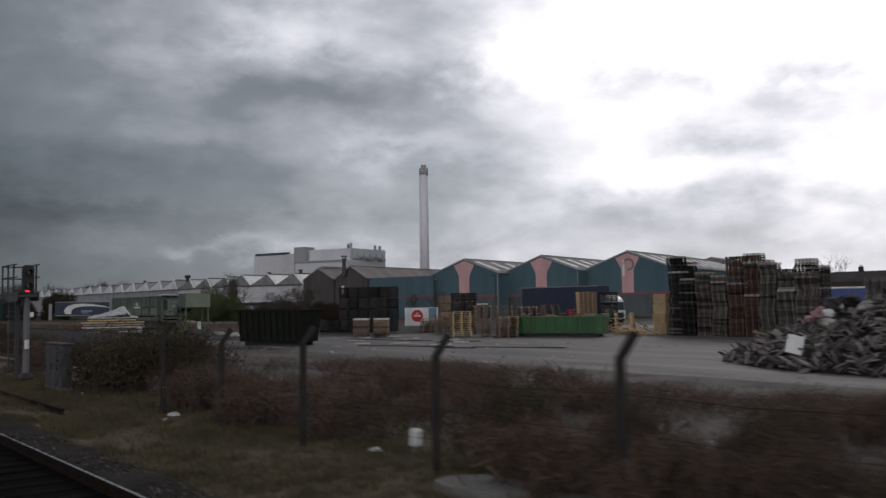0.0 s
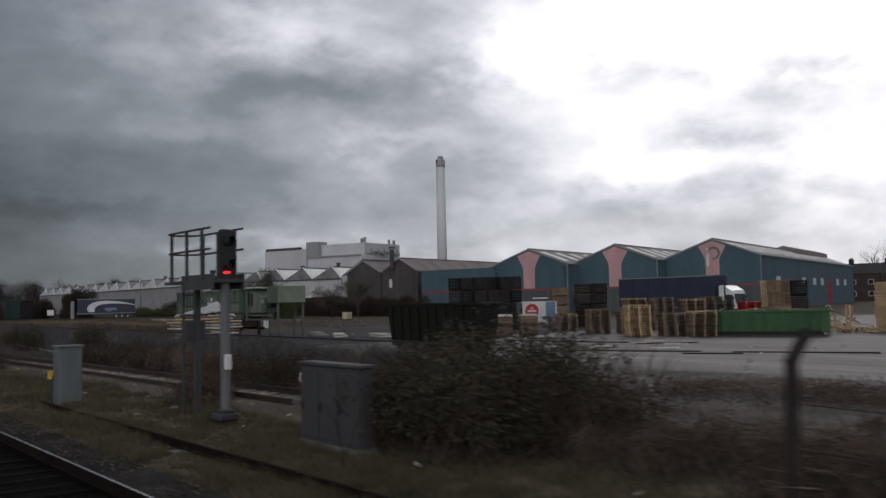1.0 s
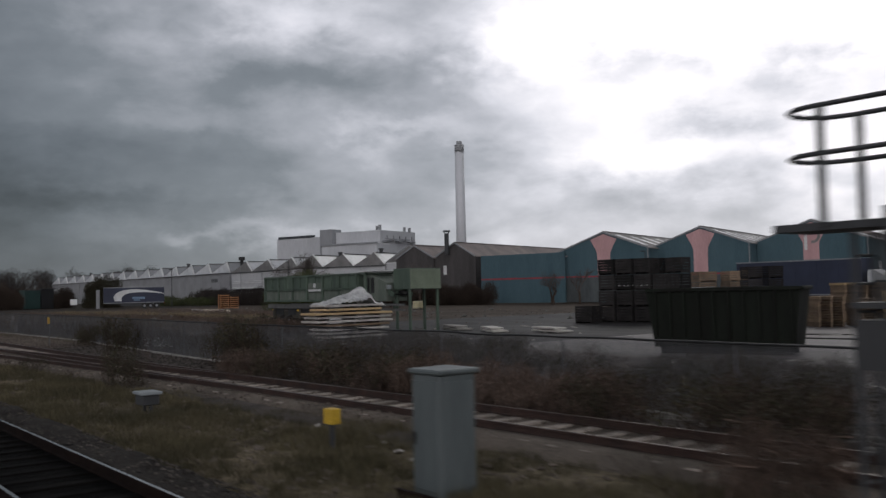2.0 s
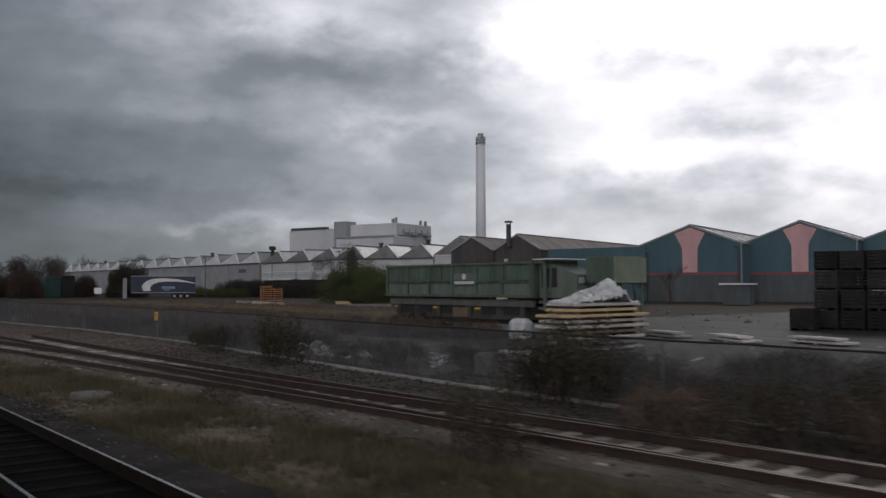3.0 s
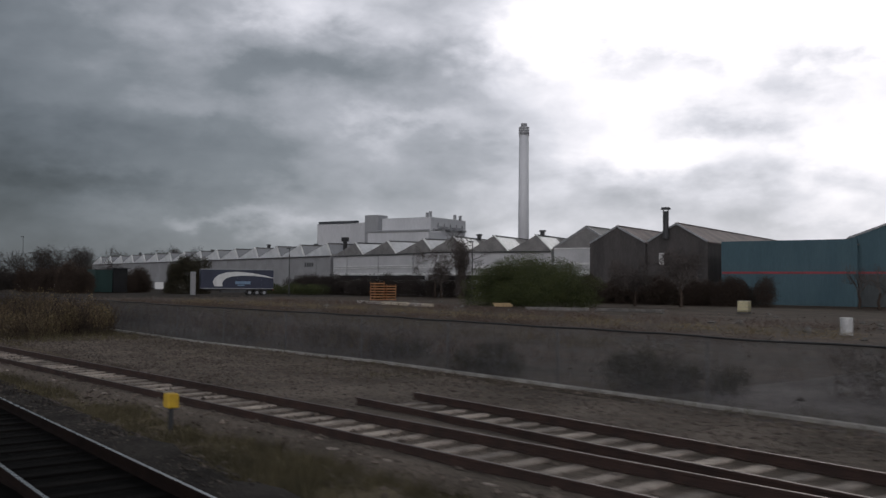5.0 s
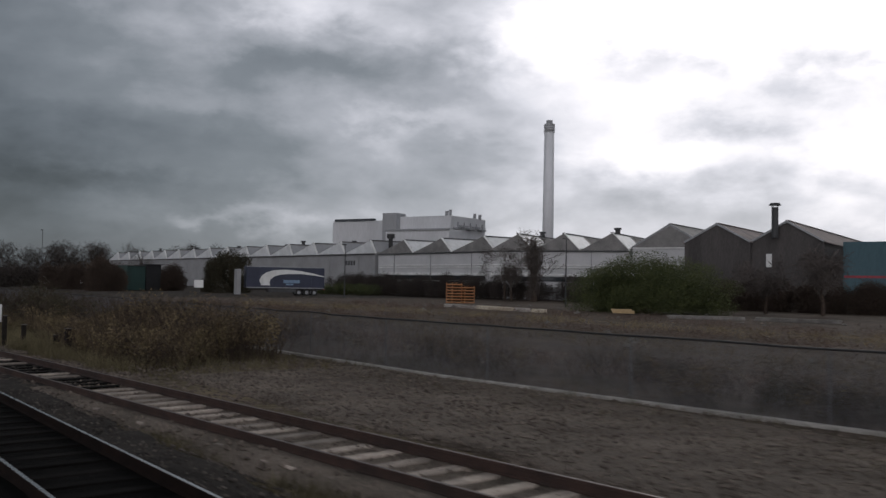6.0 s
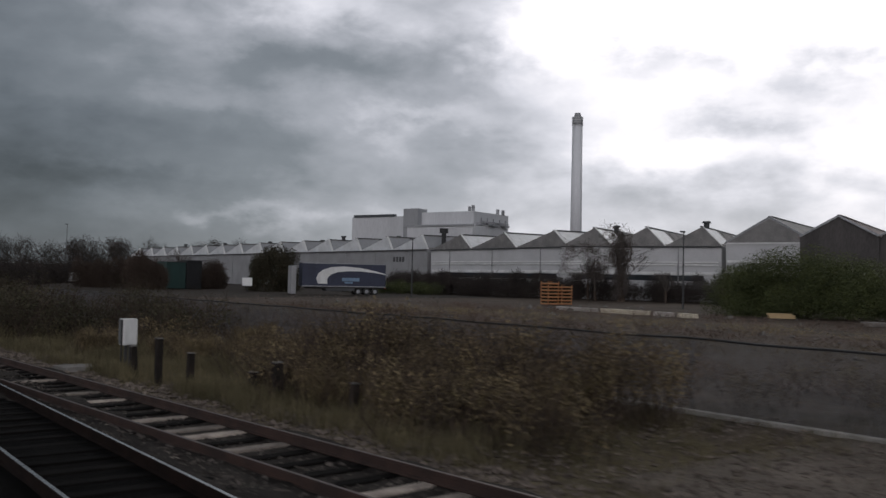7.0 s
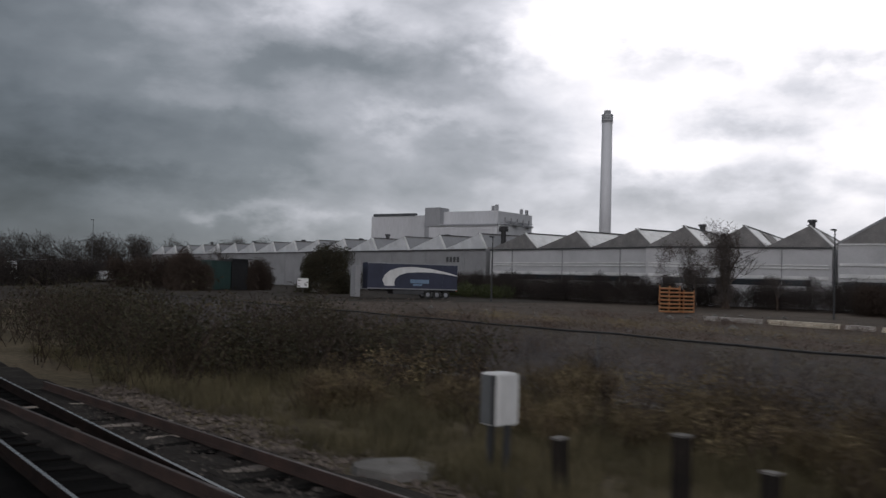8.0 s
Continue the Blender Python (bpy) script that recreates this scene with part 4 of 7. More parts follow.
def skip(name, a, b, width, top, material, label, ribs=9):
    a, b = Vector((*a, YARD)), Vector((*b, YARD))
    ln = (b - a).length
    h = top - YARD
    t = thing(name, frame_at(a.x, a.y, YARD, (b - a).to_2d()), label, "skip")
    s = 0.28
    bm = bmesh.new()
    lo = [(0.25, 0.15, s), (ln - 0.25, 0.15, s), (ln - 0.25, width - 0.15, s), (0.25, width - 0.15, s)]
    hi = [(0, 0, h), (ln, 0, h), (ln, width, h), (0, width, h)]
    hi2 = [(0.06, 0.06, h), (ln - 0.06, 0.06, h), (ln - 0.06, width - 0.06, h), (0.06, width - 0.06, h)]
    lo2 = [(0.31, 0.21, s + 0.06), (ln - 0.31, 0.21, s + 0.06), (ln - 0.31, width - 0.21, s + 0.06), (0.31, width - 0.21, s + 0.06)]
    V = [[bm.verts.new(p) for p in q] for q in (lo, hi, hi2, lo2)]
    bm.faces.new(V[0][::-1])
    bm.faces.new(V[3])
    for q in range(3):
        for k in range(4):
            bm.faces.new((V[q][k], V[q][(k + 1) % 4], V[q + 1][(k + 1) % 4], V[q + 1][k]))
    bmesh.ops.recalc_face_normals(bm, faces=bm.faces[:])
    part("tub", bm, material, t)
    for y in (-0.03, width + 0.03):
        part("rim", boxes(((ln / 2, y, h - 0.07), (ln + 0.1, 0.12, 0.14)), bev=0.02), material, t)
    for x in (-0.03, ln + 0.03):
        part("rim", boxes(((x, width / 2, h - 0.07), (0.12, width - 0.08, 0.14)), bev=0.02), material, t)
    for k in range(ribs):
        x = 0.35 + (ln - 0.7) * k / (ribs - 1)
        for y, sg in ((-0.0, 1), (width, -1)):
            m = Matrix.Translation((x, y + sg * 0.06, (h + s) / 2 - 0.06)) @ Matrix.Rotation(sg * 0.09, 4, 'X')
            bm = bmesh.new()
            box(bm, (0, -sg * 0.06, 0), (0.1, 0.1, h - s - 0.14), m)
            part("rib", bm, material, t)
    for y in (0.5, width - 0.5):
        part("runner", boxes(((ln / 2, y, s / 2), (ln - 0.8, 0.14, s))), M['black'], t)
    return t


s1 = skip("green_skip", (48.6, 38.7), (52.2, 32.1), 2.3, 1.42, M['skip_green'], "scuffed bright green steel skip full of timber waste")
part("end_frame", boxes(((7.4, 1.15, 1.0), (0.2, 2.3, 1.6)), ((7.2, 0.05, 1.0), (0.5, 0.12, 1.5)), bev=0.02), M['skip_green'], s1)
for k in range(26):
    bm = bmesh.new()
    box(bm, (0, 0, 0), (rng.uniform(0.6, 2.0), 0.14, 0.04), Matrix.Translation((rng.uniform(0.8, 6.5), rng.uniform(0.5, 1.8), 1.45 + rng.uniform(-0.1, 0.25))) @ Euler((rng.uniform(-0.3, 0.3), rng.uniform(-0.25, 0.25), rng.uniform(0, 3.1))).to_matrix().to_4x4())
    part("waste_board", bm, (M['brown_wood'], M['grey_wood'], M['red'], M['new_wood'])[k % 4], s1)
skip("dark_skip", (27.4, 43.6), (29.4, 38.4), 2.4, 2.3, M['skip_dark'], "grimy dark green high-sided skip", 10)

# hoarding
t = thing("display_board", frame_at(58.6, 66.5, YARD, Vector((0.62, -0.79, 0))), "white display board with a red disc and plain bars", "sign board")
part("board", boxes(((1.9, 0, 1.35), (3.8, 0.12, 2.0)), bev=0.02), M['white'], t)
part("blue_panel", boxes(((3.2, -0.08, 1.35), (0.9, 0.03, 1.9))), M['signblue'], t, "blue-grey side panel")
bm = bmesh.new()
bmesh.ops.create_cone(bm, cap_ends=True, segments=28, radius1=0.66, radius2=0.66, depth=0.03, matrix=Matrix.Translation((1.45, -0.08, 1.45)) @ Matrix.Rotation(radians(90), 4, 'X'))
part("red_disc", bm, M['red'], t, "red disc")
part("disc_bar", boxes(((1.45, -0.11, 1.45), (0.8, 0.02, 0.18)), ((1.45, -0.11, 1.72), (0.3, 0.02, 0.12))), M['white'], t)
for x in (0.3, 3.5):
    part("leg", boxes(((x, 0.1, 0.3), (0.1, 0.1, 0.6))), M['galv'], t)


def wheel(parent, x, y, r=0.5, w=0.32):
    bm = bmesh.new()
    tube(bm, (x, y - w / 2, r), (x, y + w / 2, r), r, r, 20)
    k = part("wheel", bm, M['tyre'], parent, "black tyre")
    part("rim", pole((x, y - w / 2 - 0.01, r), (x, y + w / 2 + 0.01, r), r * 0.55, r * 0.55, 14), M['galv'], k)


def lorry(x, y, along, length, paint, cab_paint, label, cab_first=True, swoosh=False, top=4.25, z=YARD, cab=True):
    """An articulated lorry: local x runs from the trailer's tail to the cab."""
    t = thing("lorry", frame_at(x, y, z, along), label, "lorry", "lorries")
    h = top - z
    body = part("trailer_body", boxes(((length / 2, 0, (h + 1.15) / 2), (length, 2.5, h - 1.15)), bev=0.04), paint, t)
    for sy in (-1.27, 1.27):
        part("top_rail", boxes(((length / 2, sy, h - 0.06), (length, 0.06, 0.14))), M['galv'], body)
        part("bottom_rail", boxes(((length / 2, sy, 1.2), (length, 0.06, 0.14))), M['galv'], body)
        for k in range(1, 6):
            part("curtain_pole", boxes(((length * k / 6, sy * 0.995, (h + 1.15) / 2), (0.06, 0.04, h - 1.3))), paint, body)
    part("chassis", boxes(((length / 2 - 0.3, 0, 1.0), (length - 0.6, 1.0, 0.28))), M['black'], t)
    part("tail_lights", boxes(((-0.02, -0.9, 1.02), (0.05, 0.4, 0.15)), ((-0.02, 0.9, 1.02), (0.05, 0.4, 0.15))), M['red'], t)
    for k in range(3):
        for sy in (-1.05, 1.05):
            wheel(t, 1.6 + 1.25 * k, sy)
    for sy in (-1.2, 1.2):
        part("side_guard", boxes(((length * 0.55, sy, 0.75), (length * 0.34, 0.05, 0.5))), M['dark_grey'], t)
    if cab:
        prof = [(length + 0.55, 0.5), (length + 2.65, 0.5), (length + 2.72, 1.5), (length + 2.45, 2.75), (length + 2.2, 3.1), (length + 1.4, 3.6), (length + 0.7, 3.7), (length + 0.55, 3.5)]
        c = part("cab", prism(bmesh.new(), prof, -1.2, 1.2), cab_paint, t)
        bm = bmesh.new()
        m = Matrix.Translation((length + 2.63, 0, 2.15)) @ Matrix.Rotation(radians(-12), 4, 'Y')
        box(bm, (0, 0, 0), (0.06, 2.1, 1.1), m)
        part("windscreen", bm, M['glass'], c, "dark windscreen")
        for sy in (-1.21, 1.21):
            part("side_window", boxes(((length + 1.85, sy, 2.2), (0.95, 0.04, 0.8))), M['glass'], c, "dark side window")
            part("mirror", boxes(((length + 2.5, sy * 1.12, 2.2), (0.12, 0.18, 0.5))), M['black'], c)
        part("grille", boxes(((length + 2.7, 0, 0.95), (0.08, 1.7, 0.7))), M['black'], c)
        for sx in (0.9, 2.0):
            for sy in (-1.02, 1.02):
                wheel(t, length + sx - 0.3 + (0.35 if sx > 1 else -0.35), sy)
    if swoosh:
        bm = bmesh.new()
        up = [(2.3, 1.45), (2.0, 2.2), (2.3, 2.9), (3.0, 3.45), (4.2, 3.85), (6.0, 4.0), (8.5, 3.82), (10.6, 3.45), (12.35, 3.0)]
        lo = [(3.7, 1.45), (3.6, 1.95), (3.75, 2.4), (4.3, 2.85), (5.2, 3.15), (6.6, 3.3), (8.7, 3.32), (10.6, 3.15), (12.35, 2.9)]
        n = len(up) - 1
        ring = [(length - u, z_ + 0.1) for u, z_ in up + lo[::-1]]
        va = [bm.verts.new((u, 1.275, z_)) for u, z_ in ring]
        for k in range(n):
            bm.faces.new((va[k], va[k + 1], va[2 * n - k], va[2 * n + 1 - k]))
        ex = bmesh.ops.extrude_face_region(bm, geom=bm.faces[:])
        bmesh.ops.translate(bm, verts=[v for v in ex["geom"] if isinstance(v, bmesh.types.BMVert)], vec=(0, 0.012, 0))
        bmesh.ops.recalc_face_normals(bm, faces=bm.faces[:])
        part("swoosh", bm, M['white'], body, "broad white swoosh on the curtain")
        part("caption_bar", boxes(((5.3, 1.28, 2.2), (2.6, 0.02, 0.5)), ((5.6, 1.28, 1.75), (1.2, 0.02, 0.25))), M['signblue'], body)
    return t


lorry(91.2, 80.4, Vector((-0.02, -1, 0)), 14.6, M['trailer_blue'], M['cab_white'], "articulated lorry with a navy curtain trailer and white cab", top=4.75)
lorry(73.9, 212.6, Vector((-12.1, 3.7, 0)), 12.4, M['trailer_blue'], M['cab_white'], "navy curtain-sided trailer with a white swoosh, parked by the factory", swoosh=True, top=4.35, cab=False)
wc = thing("white_container", frame_at(61.5, 217.0, YARD, Vector((-12.1, 3.7, 0))), "narrow pale grey steel container beside the trailer", "container")
part("body", boxes(((0.35, 0, 2.05), (0.7, 2.5, 4.0)), bev=0.03), M['greywall'], wc)
part("door_gap", boxes(((0.35, -1.27, 2.0), (0.05, 0.03, 4.1))), M['dark_grey'], wc)


def forklift(x, y, turn):
    t = thing("forklift", pose(x, y, YARD, 0, 0, turn), "red and black forklift truck with a tall mast", "forklift")
    part("body", boxes(((0, 0, 0.8), (2.0, 1.2, 0.9)), ((-0.8, 0, 1.3), (0.6, 1.2, 0.5)), bev=0.06), M['cab_red'], t)
    part("roof_guard", boxes(((0, 0, 2.3), (1.4, 1.2, 0.08))), M['black'], t)
    for sx in (-0.6, 0.6):
        for sy in (-0.52, 0.52):
            part("pillar", pole((sx, sy, 1.2), (sx * 0.9, sy, 2.3), 0.04, 0.04, 6), M['black'], t)
    m = part("mast", boxes(((1.15, -0.35, 2.1), (0.12, 0.1, 4.0)), ((1.15, 0.35, 2.1), (0.12, 0.1, 4.0)), ((1.15, 0, 3.9), (0.1, 0.7, 0.12)), ((1.15, 0, 2.2), (0.1, 0.7, 0.12))), M['black'], t)
    part("fork", boxes(((1.8, -0.3, 0.35), (1.2, 0.12, 0.05)), ((1.8, 0.3, 0.35), (1.2, 0.12, 0.05))), M['black'], m)
    for sx in (-0.7, 0.75):
        for sy in (-0.52, 0.52):
            wheel(t, sx, sy, 0.34, 0.22)


forklift(77.0, 54.6, 120)

# timber pile with white sheeting
t = thing("panel_pile", pose(24.5, 60.2, YARD, 0, 0, 92) @ Matrix.Diagonal((0.64, 1.15, 1, 1)), "pile of wet boards in layers under torn white sheeting", "timber pile")
for k in range(10):
    z = 0.12 + k * 0.195
    part("board_layer", boxes(((rng.uniform(-0.12, 0.12), rng.uniform(-0.15, 0.15), z + 0.06), (2.3 + rng.uniform(-0.35, 0.35), 3.6 + rng.uniform(-0.7, 0.6), 0.1)), bev=0.015), (M['grey_wood'], M['pale_wood'], M['pale_wood'], M['pale_wood'], M['brown_wood'], M['pale_wood'], M['pale_wood'], M['new_wood'], M['new_wood'], M['pale_wood'])[k], t)
    for y in (-1.4, 0, 1.4):
        part("spacer", boxes(((0, y, z - 0.04), (1.8, 0.1, 0.085))), M['grey_wood'], t)
verts, faces = [], []
nx, ny = 22, 48
for i in range(nx + 1):
    for j in range(ny + 1):
        u, v = -1.15 + 2.3 * i / nx + 0.15 * noise.noise((j * 0.5, i * 0.9, 6.0)), -1.5 + 3.1 * j / ny + 0.22 * noise.noise((i * 0.6, j * 0.4, 2.0))
        q = (v + 1.5) / 3.1
        ridge = 0.85 * max(0.0, min(q / 0.08 - 1.8, (1 - q) / 0.75)) ** 1.25 * (1 - 0.6 * abs(u) / 1.15) + 0.13 * noise.noise((u * 1.6, v * 1.4, 1.7)) + 0.11 * noise.noise((u * 4.0, v * 3.0, 5.1)) + 0.05 * noise.noise((u * 9.0, v * 7.0, 2.1))
        verts.append((u, v, 2.03 + max(-0.02, ridge) - (0.12 if i in (0, nx) else 0) - (0.08 if j in (0, ny) else 0)))
for i in range(nx):
    for j in range(ny):
        a = i * (ny + 1) + j
        faces.append((a, a + ny + 1, a + ny + 2, a + 1))
link("sheeting", raw("sheeting", verts, faces), M['tarp'], t, "torn white plastic sheeting", smooth=True)
for k in range(9):
    bm = bmesh.new()
    box(bm, (0, 0, 0), (rng.uniform(0.8, 2.2), 0.2, 0.03), Matrix.Translation((rng.uniform(-1.8, 1.6), rng.uniform(-2.2, 2.2), 0.04 + rng.uniform(0, 0.1))) @ Matrix.Rotation(rng.uniform(0, 3.1), 4, 'Z'))
    part("loose_board", bm, (M['tarp'], M['grey_wood'])[k % 2], t)


# green screening machine
def machine():
    t = thing("screening_machine", pose(32.6, 78.3, YARD), "faded green steel hopper machine on a dark undercarriage", "machine")
    z0, z1, ln, w = 1.95, 3.85, 13.2, 2.5
    h = part("hopper", boxes(((w / 2, 0, (z0 + z1) / 2), (w, ln, z1 - z0)), bev=0.03), M['machine_green'], t)
    for z in (z0 + 0.06, (z0 + z1) / 2 - 0.1, z1 - 0.06):
        part("side_rail", boxes(((-0.06, 0, z), (0.12, ln + 0.1, 0.13)), bev=0.015), M['machine_green'], h)
    zm = (z0 + z1) / 2 - 0.1
    for k in range(7):
        y = -ln / 2 + 0.12 + k * (ln - 0.24) / 6
        part("post", boxes(((-0.07, y, (z0 + z1) / 2), (0.14, 0.16, z1 - z0 - 0.1)), bev=0.015), M['machine_green'], h)
        if k < 6:
            y2 = y + (ln - 0.24) / 12
            part("rib", boxes(((-0.035, y2, (zm + z1) / 2), (0.07, 0.08, z1 - zm - 0.2)), bev=0.01), M['machine_green'], h)
            part("lower_panel", boxes(((-0.012, y2, (z0 + zm) / 2 + 0.03), (0.024, (ln - 0.24) / 6 - 0.2, zm - z0 - 0.22)), bev=0.006), M['machine_worn'], h, "scoured paler lower panel")
            part("ledge", boxes(((-0.1, y2, zm + 0.08), (0.2, (ln - 0.24) / 6 - 0.22, 0.035))), M['machine_green'], h)
    part("maker_panel", boxes(((-0.13, -1.2, 2.95), (0.04, 1.9, 0.66)), bev=0.01), M['machine_worn'], h)
    part("panel_bar", boxes(((-0.155, -1.2, 2.76), (0.01, 1.7, 0.16))), M['white'], h, "pale faded lettering bar")
    part("badge", tube(bmesh.new(), (-0.15, -1.2, 3.1), (-0.17, -1.2, 3.1), 0.17, 0.17, 16), M['white'], h, "round pale badge")
    for x in (0.25, 2.2):
        part("chassis_beam", boxes(((x, 0, 1.62), (0.22, ln - 0.3, 0.34))), M['mid_beam'], t)
        part("chassis_rail", boxes(((x, 0, 0.62), (0.18, ln - 0.8, 0.22))), M['skip_dark'], t)
    lb = part("lower_body", boxes(((1.2, 0.3, 1.2), (1.7, ln - 1.6, 0.95)), bev=0.03), M['drab'], t, "dull olive lower body with openings painted on as black plates")
    # no holes cut: black plates paint the shade inside the openings
    for k in range(6):
        part("opening", boxes(((0.34, -4.6 + 1.9 * k, 1.22), (0.05, 1.2, 0.5))), M['black'], lb, "black plate painting the shade of an opening")
        part("marker_bar", boxes(((0.33, -3.7 + 1.9 * k, 1.3), (0.04, 0.5, 0.12))), M['yellow'] if k % 2 else M['drab'], lb)
    part("fuel_tank", boxes(((0.5, -0.4, 1.05), (0.6, 1.3, 0.6)), bev=0.05), M['brown_wood'], t, "dull tan tank")
    for y in (-6.0, -4.7, -2.0, 0.6, 3.4, 6.0):
        part("cross_beam", boxes(((1.22, y, 1.62), (1.8, 0.16, 0.26))), M['skip_dark'], t)
    for y in (-5.6, -1.2, 1.6, 5.6):
        for x in (0.3, 2.1):
            part("leg", boxes(((x, y, 0.72), (0.22, 0.22, 1.45)), ((x, y, 0.03), (0.5, 0.5, 0.06))), M['drab'], t)
    for k in range(2):
        for x in (0.3, 2.1):
            wheel(t, x, 3.2 + 1.1 * k, 0.48, 0.3)
    # open end frame, with a slanting conveyor
    part("end_frame", boxes(((0.1, -7.4, 2.6), (0.14, 0.14, 2.6)), ((2.4, -7.4, 2.6), (0.14, 0.14, 2.6)), ((1.25, -7.4, 3.8), (2.4, 0.14, 0.14)), ((0.1, -7.0, 3.8), (0.14, 0.9, 0.14)), ((2.4, -7.0, 3.8), (0.14, 0.9, 0.14))), M['machine_green'], t)
    bm = bmesh.new()
    m = Matrix.Translation((1.25, -8.3, 2.95)) @ Matrix.Rotation(radians(20), 4, 'X')
    for x in (-0.7, 0.7):
        box(bm, (x, 0, 0), (0.1, 3.6, 0.3), m)
    c = part("conveyor_frame", bm, M['machine_green'], t, "slanting green conveyor")
    bm = bmesh.new()
    box(bm, (0, 0, 0.02), (1.28, 3.5, 0.06), m)
    part("belt", bm, M['black'], c, "black rubber belt")
    hs = part("housing", prism(bmesh.new(), [(-9.4, 1.95), (-6.75, 1.95), (-6.75, 3.7), (-7.6, 3.72), (-9.4, 3.15)], -2.0, -0.35), M['machine_worn'], t, "grey-green sheeted housing with a sloping top")
    hs.matrix_local = Matrix.Rotation(radians(90), 4, 'Z')
    # the housing stays closed; its openings' shade is painted as black plates
    for y, w_ in ((-7.2, 0.5), (-7.85, 0.35)):
        part("housing_opening", boxes(((0.34, y, 3.0), (0.05, w_, 1.0))), M['black'], t, "black plate painting the shade of an opening in the housing")
    part("cable_box", boxes(((0.3, -9.75, 2.85), (0.2, 0.28, 0.28)), bev=0.02), M['grey_paint'], t, "pale square box")
    for z in (1.72, 1.4):
        part("outrigger_beam", boxes(((0.4, -9.0, z), (0.16, 4.6, 0.14))), M['mid_beam'], t)
    part("roof_sheet", boxes(((1.25, -7.5, 3.95), (2.7, 1.6, 0.06))), M['white'], t, "pale sheet over the end")
    b = part("cabin", boxes(((2.0, -10.5, 3.35), (2.5, 1.8, 1.35)), bev=0.04), M['machine_green'], t)
    part("cabin_front", boxes(((2.0, -11.43, 3.35), (2.4, 0.05, 1.25))), M['machine_pale'], b, "pale green end panel")
    for x in (0.9, 3.1):
        for y in (-11.2, -9.8):
            part("cabin_leg", boxes(((x, y, 1.35), (0.14, 0.14, 2.7))), M['machine_green'], t)


machine()

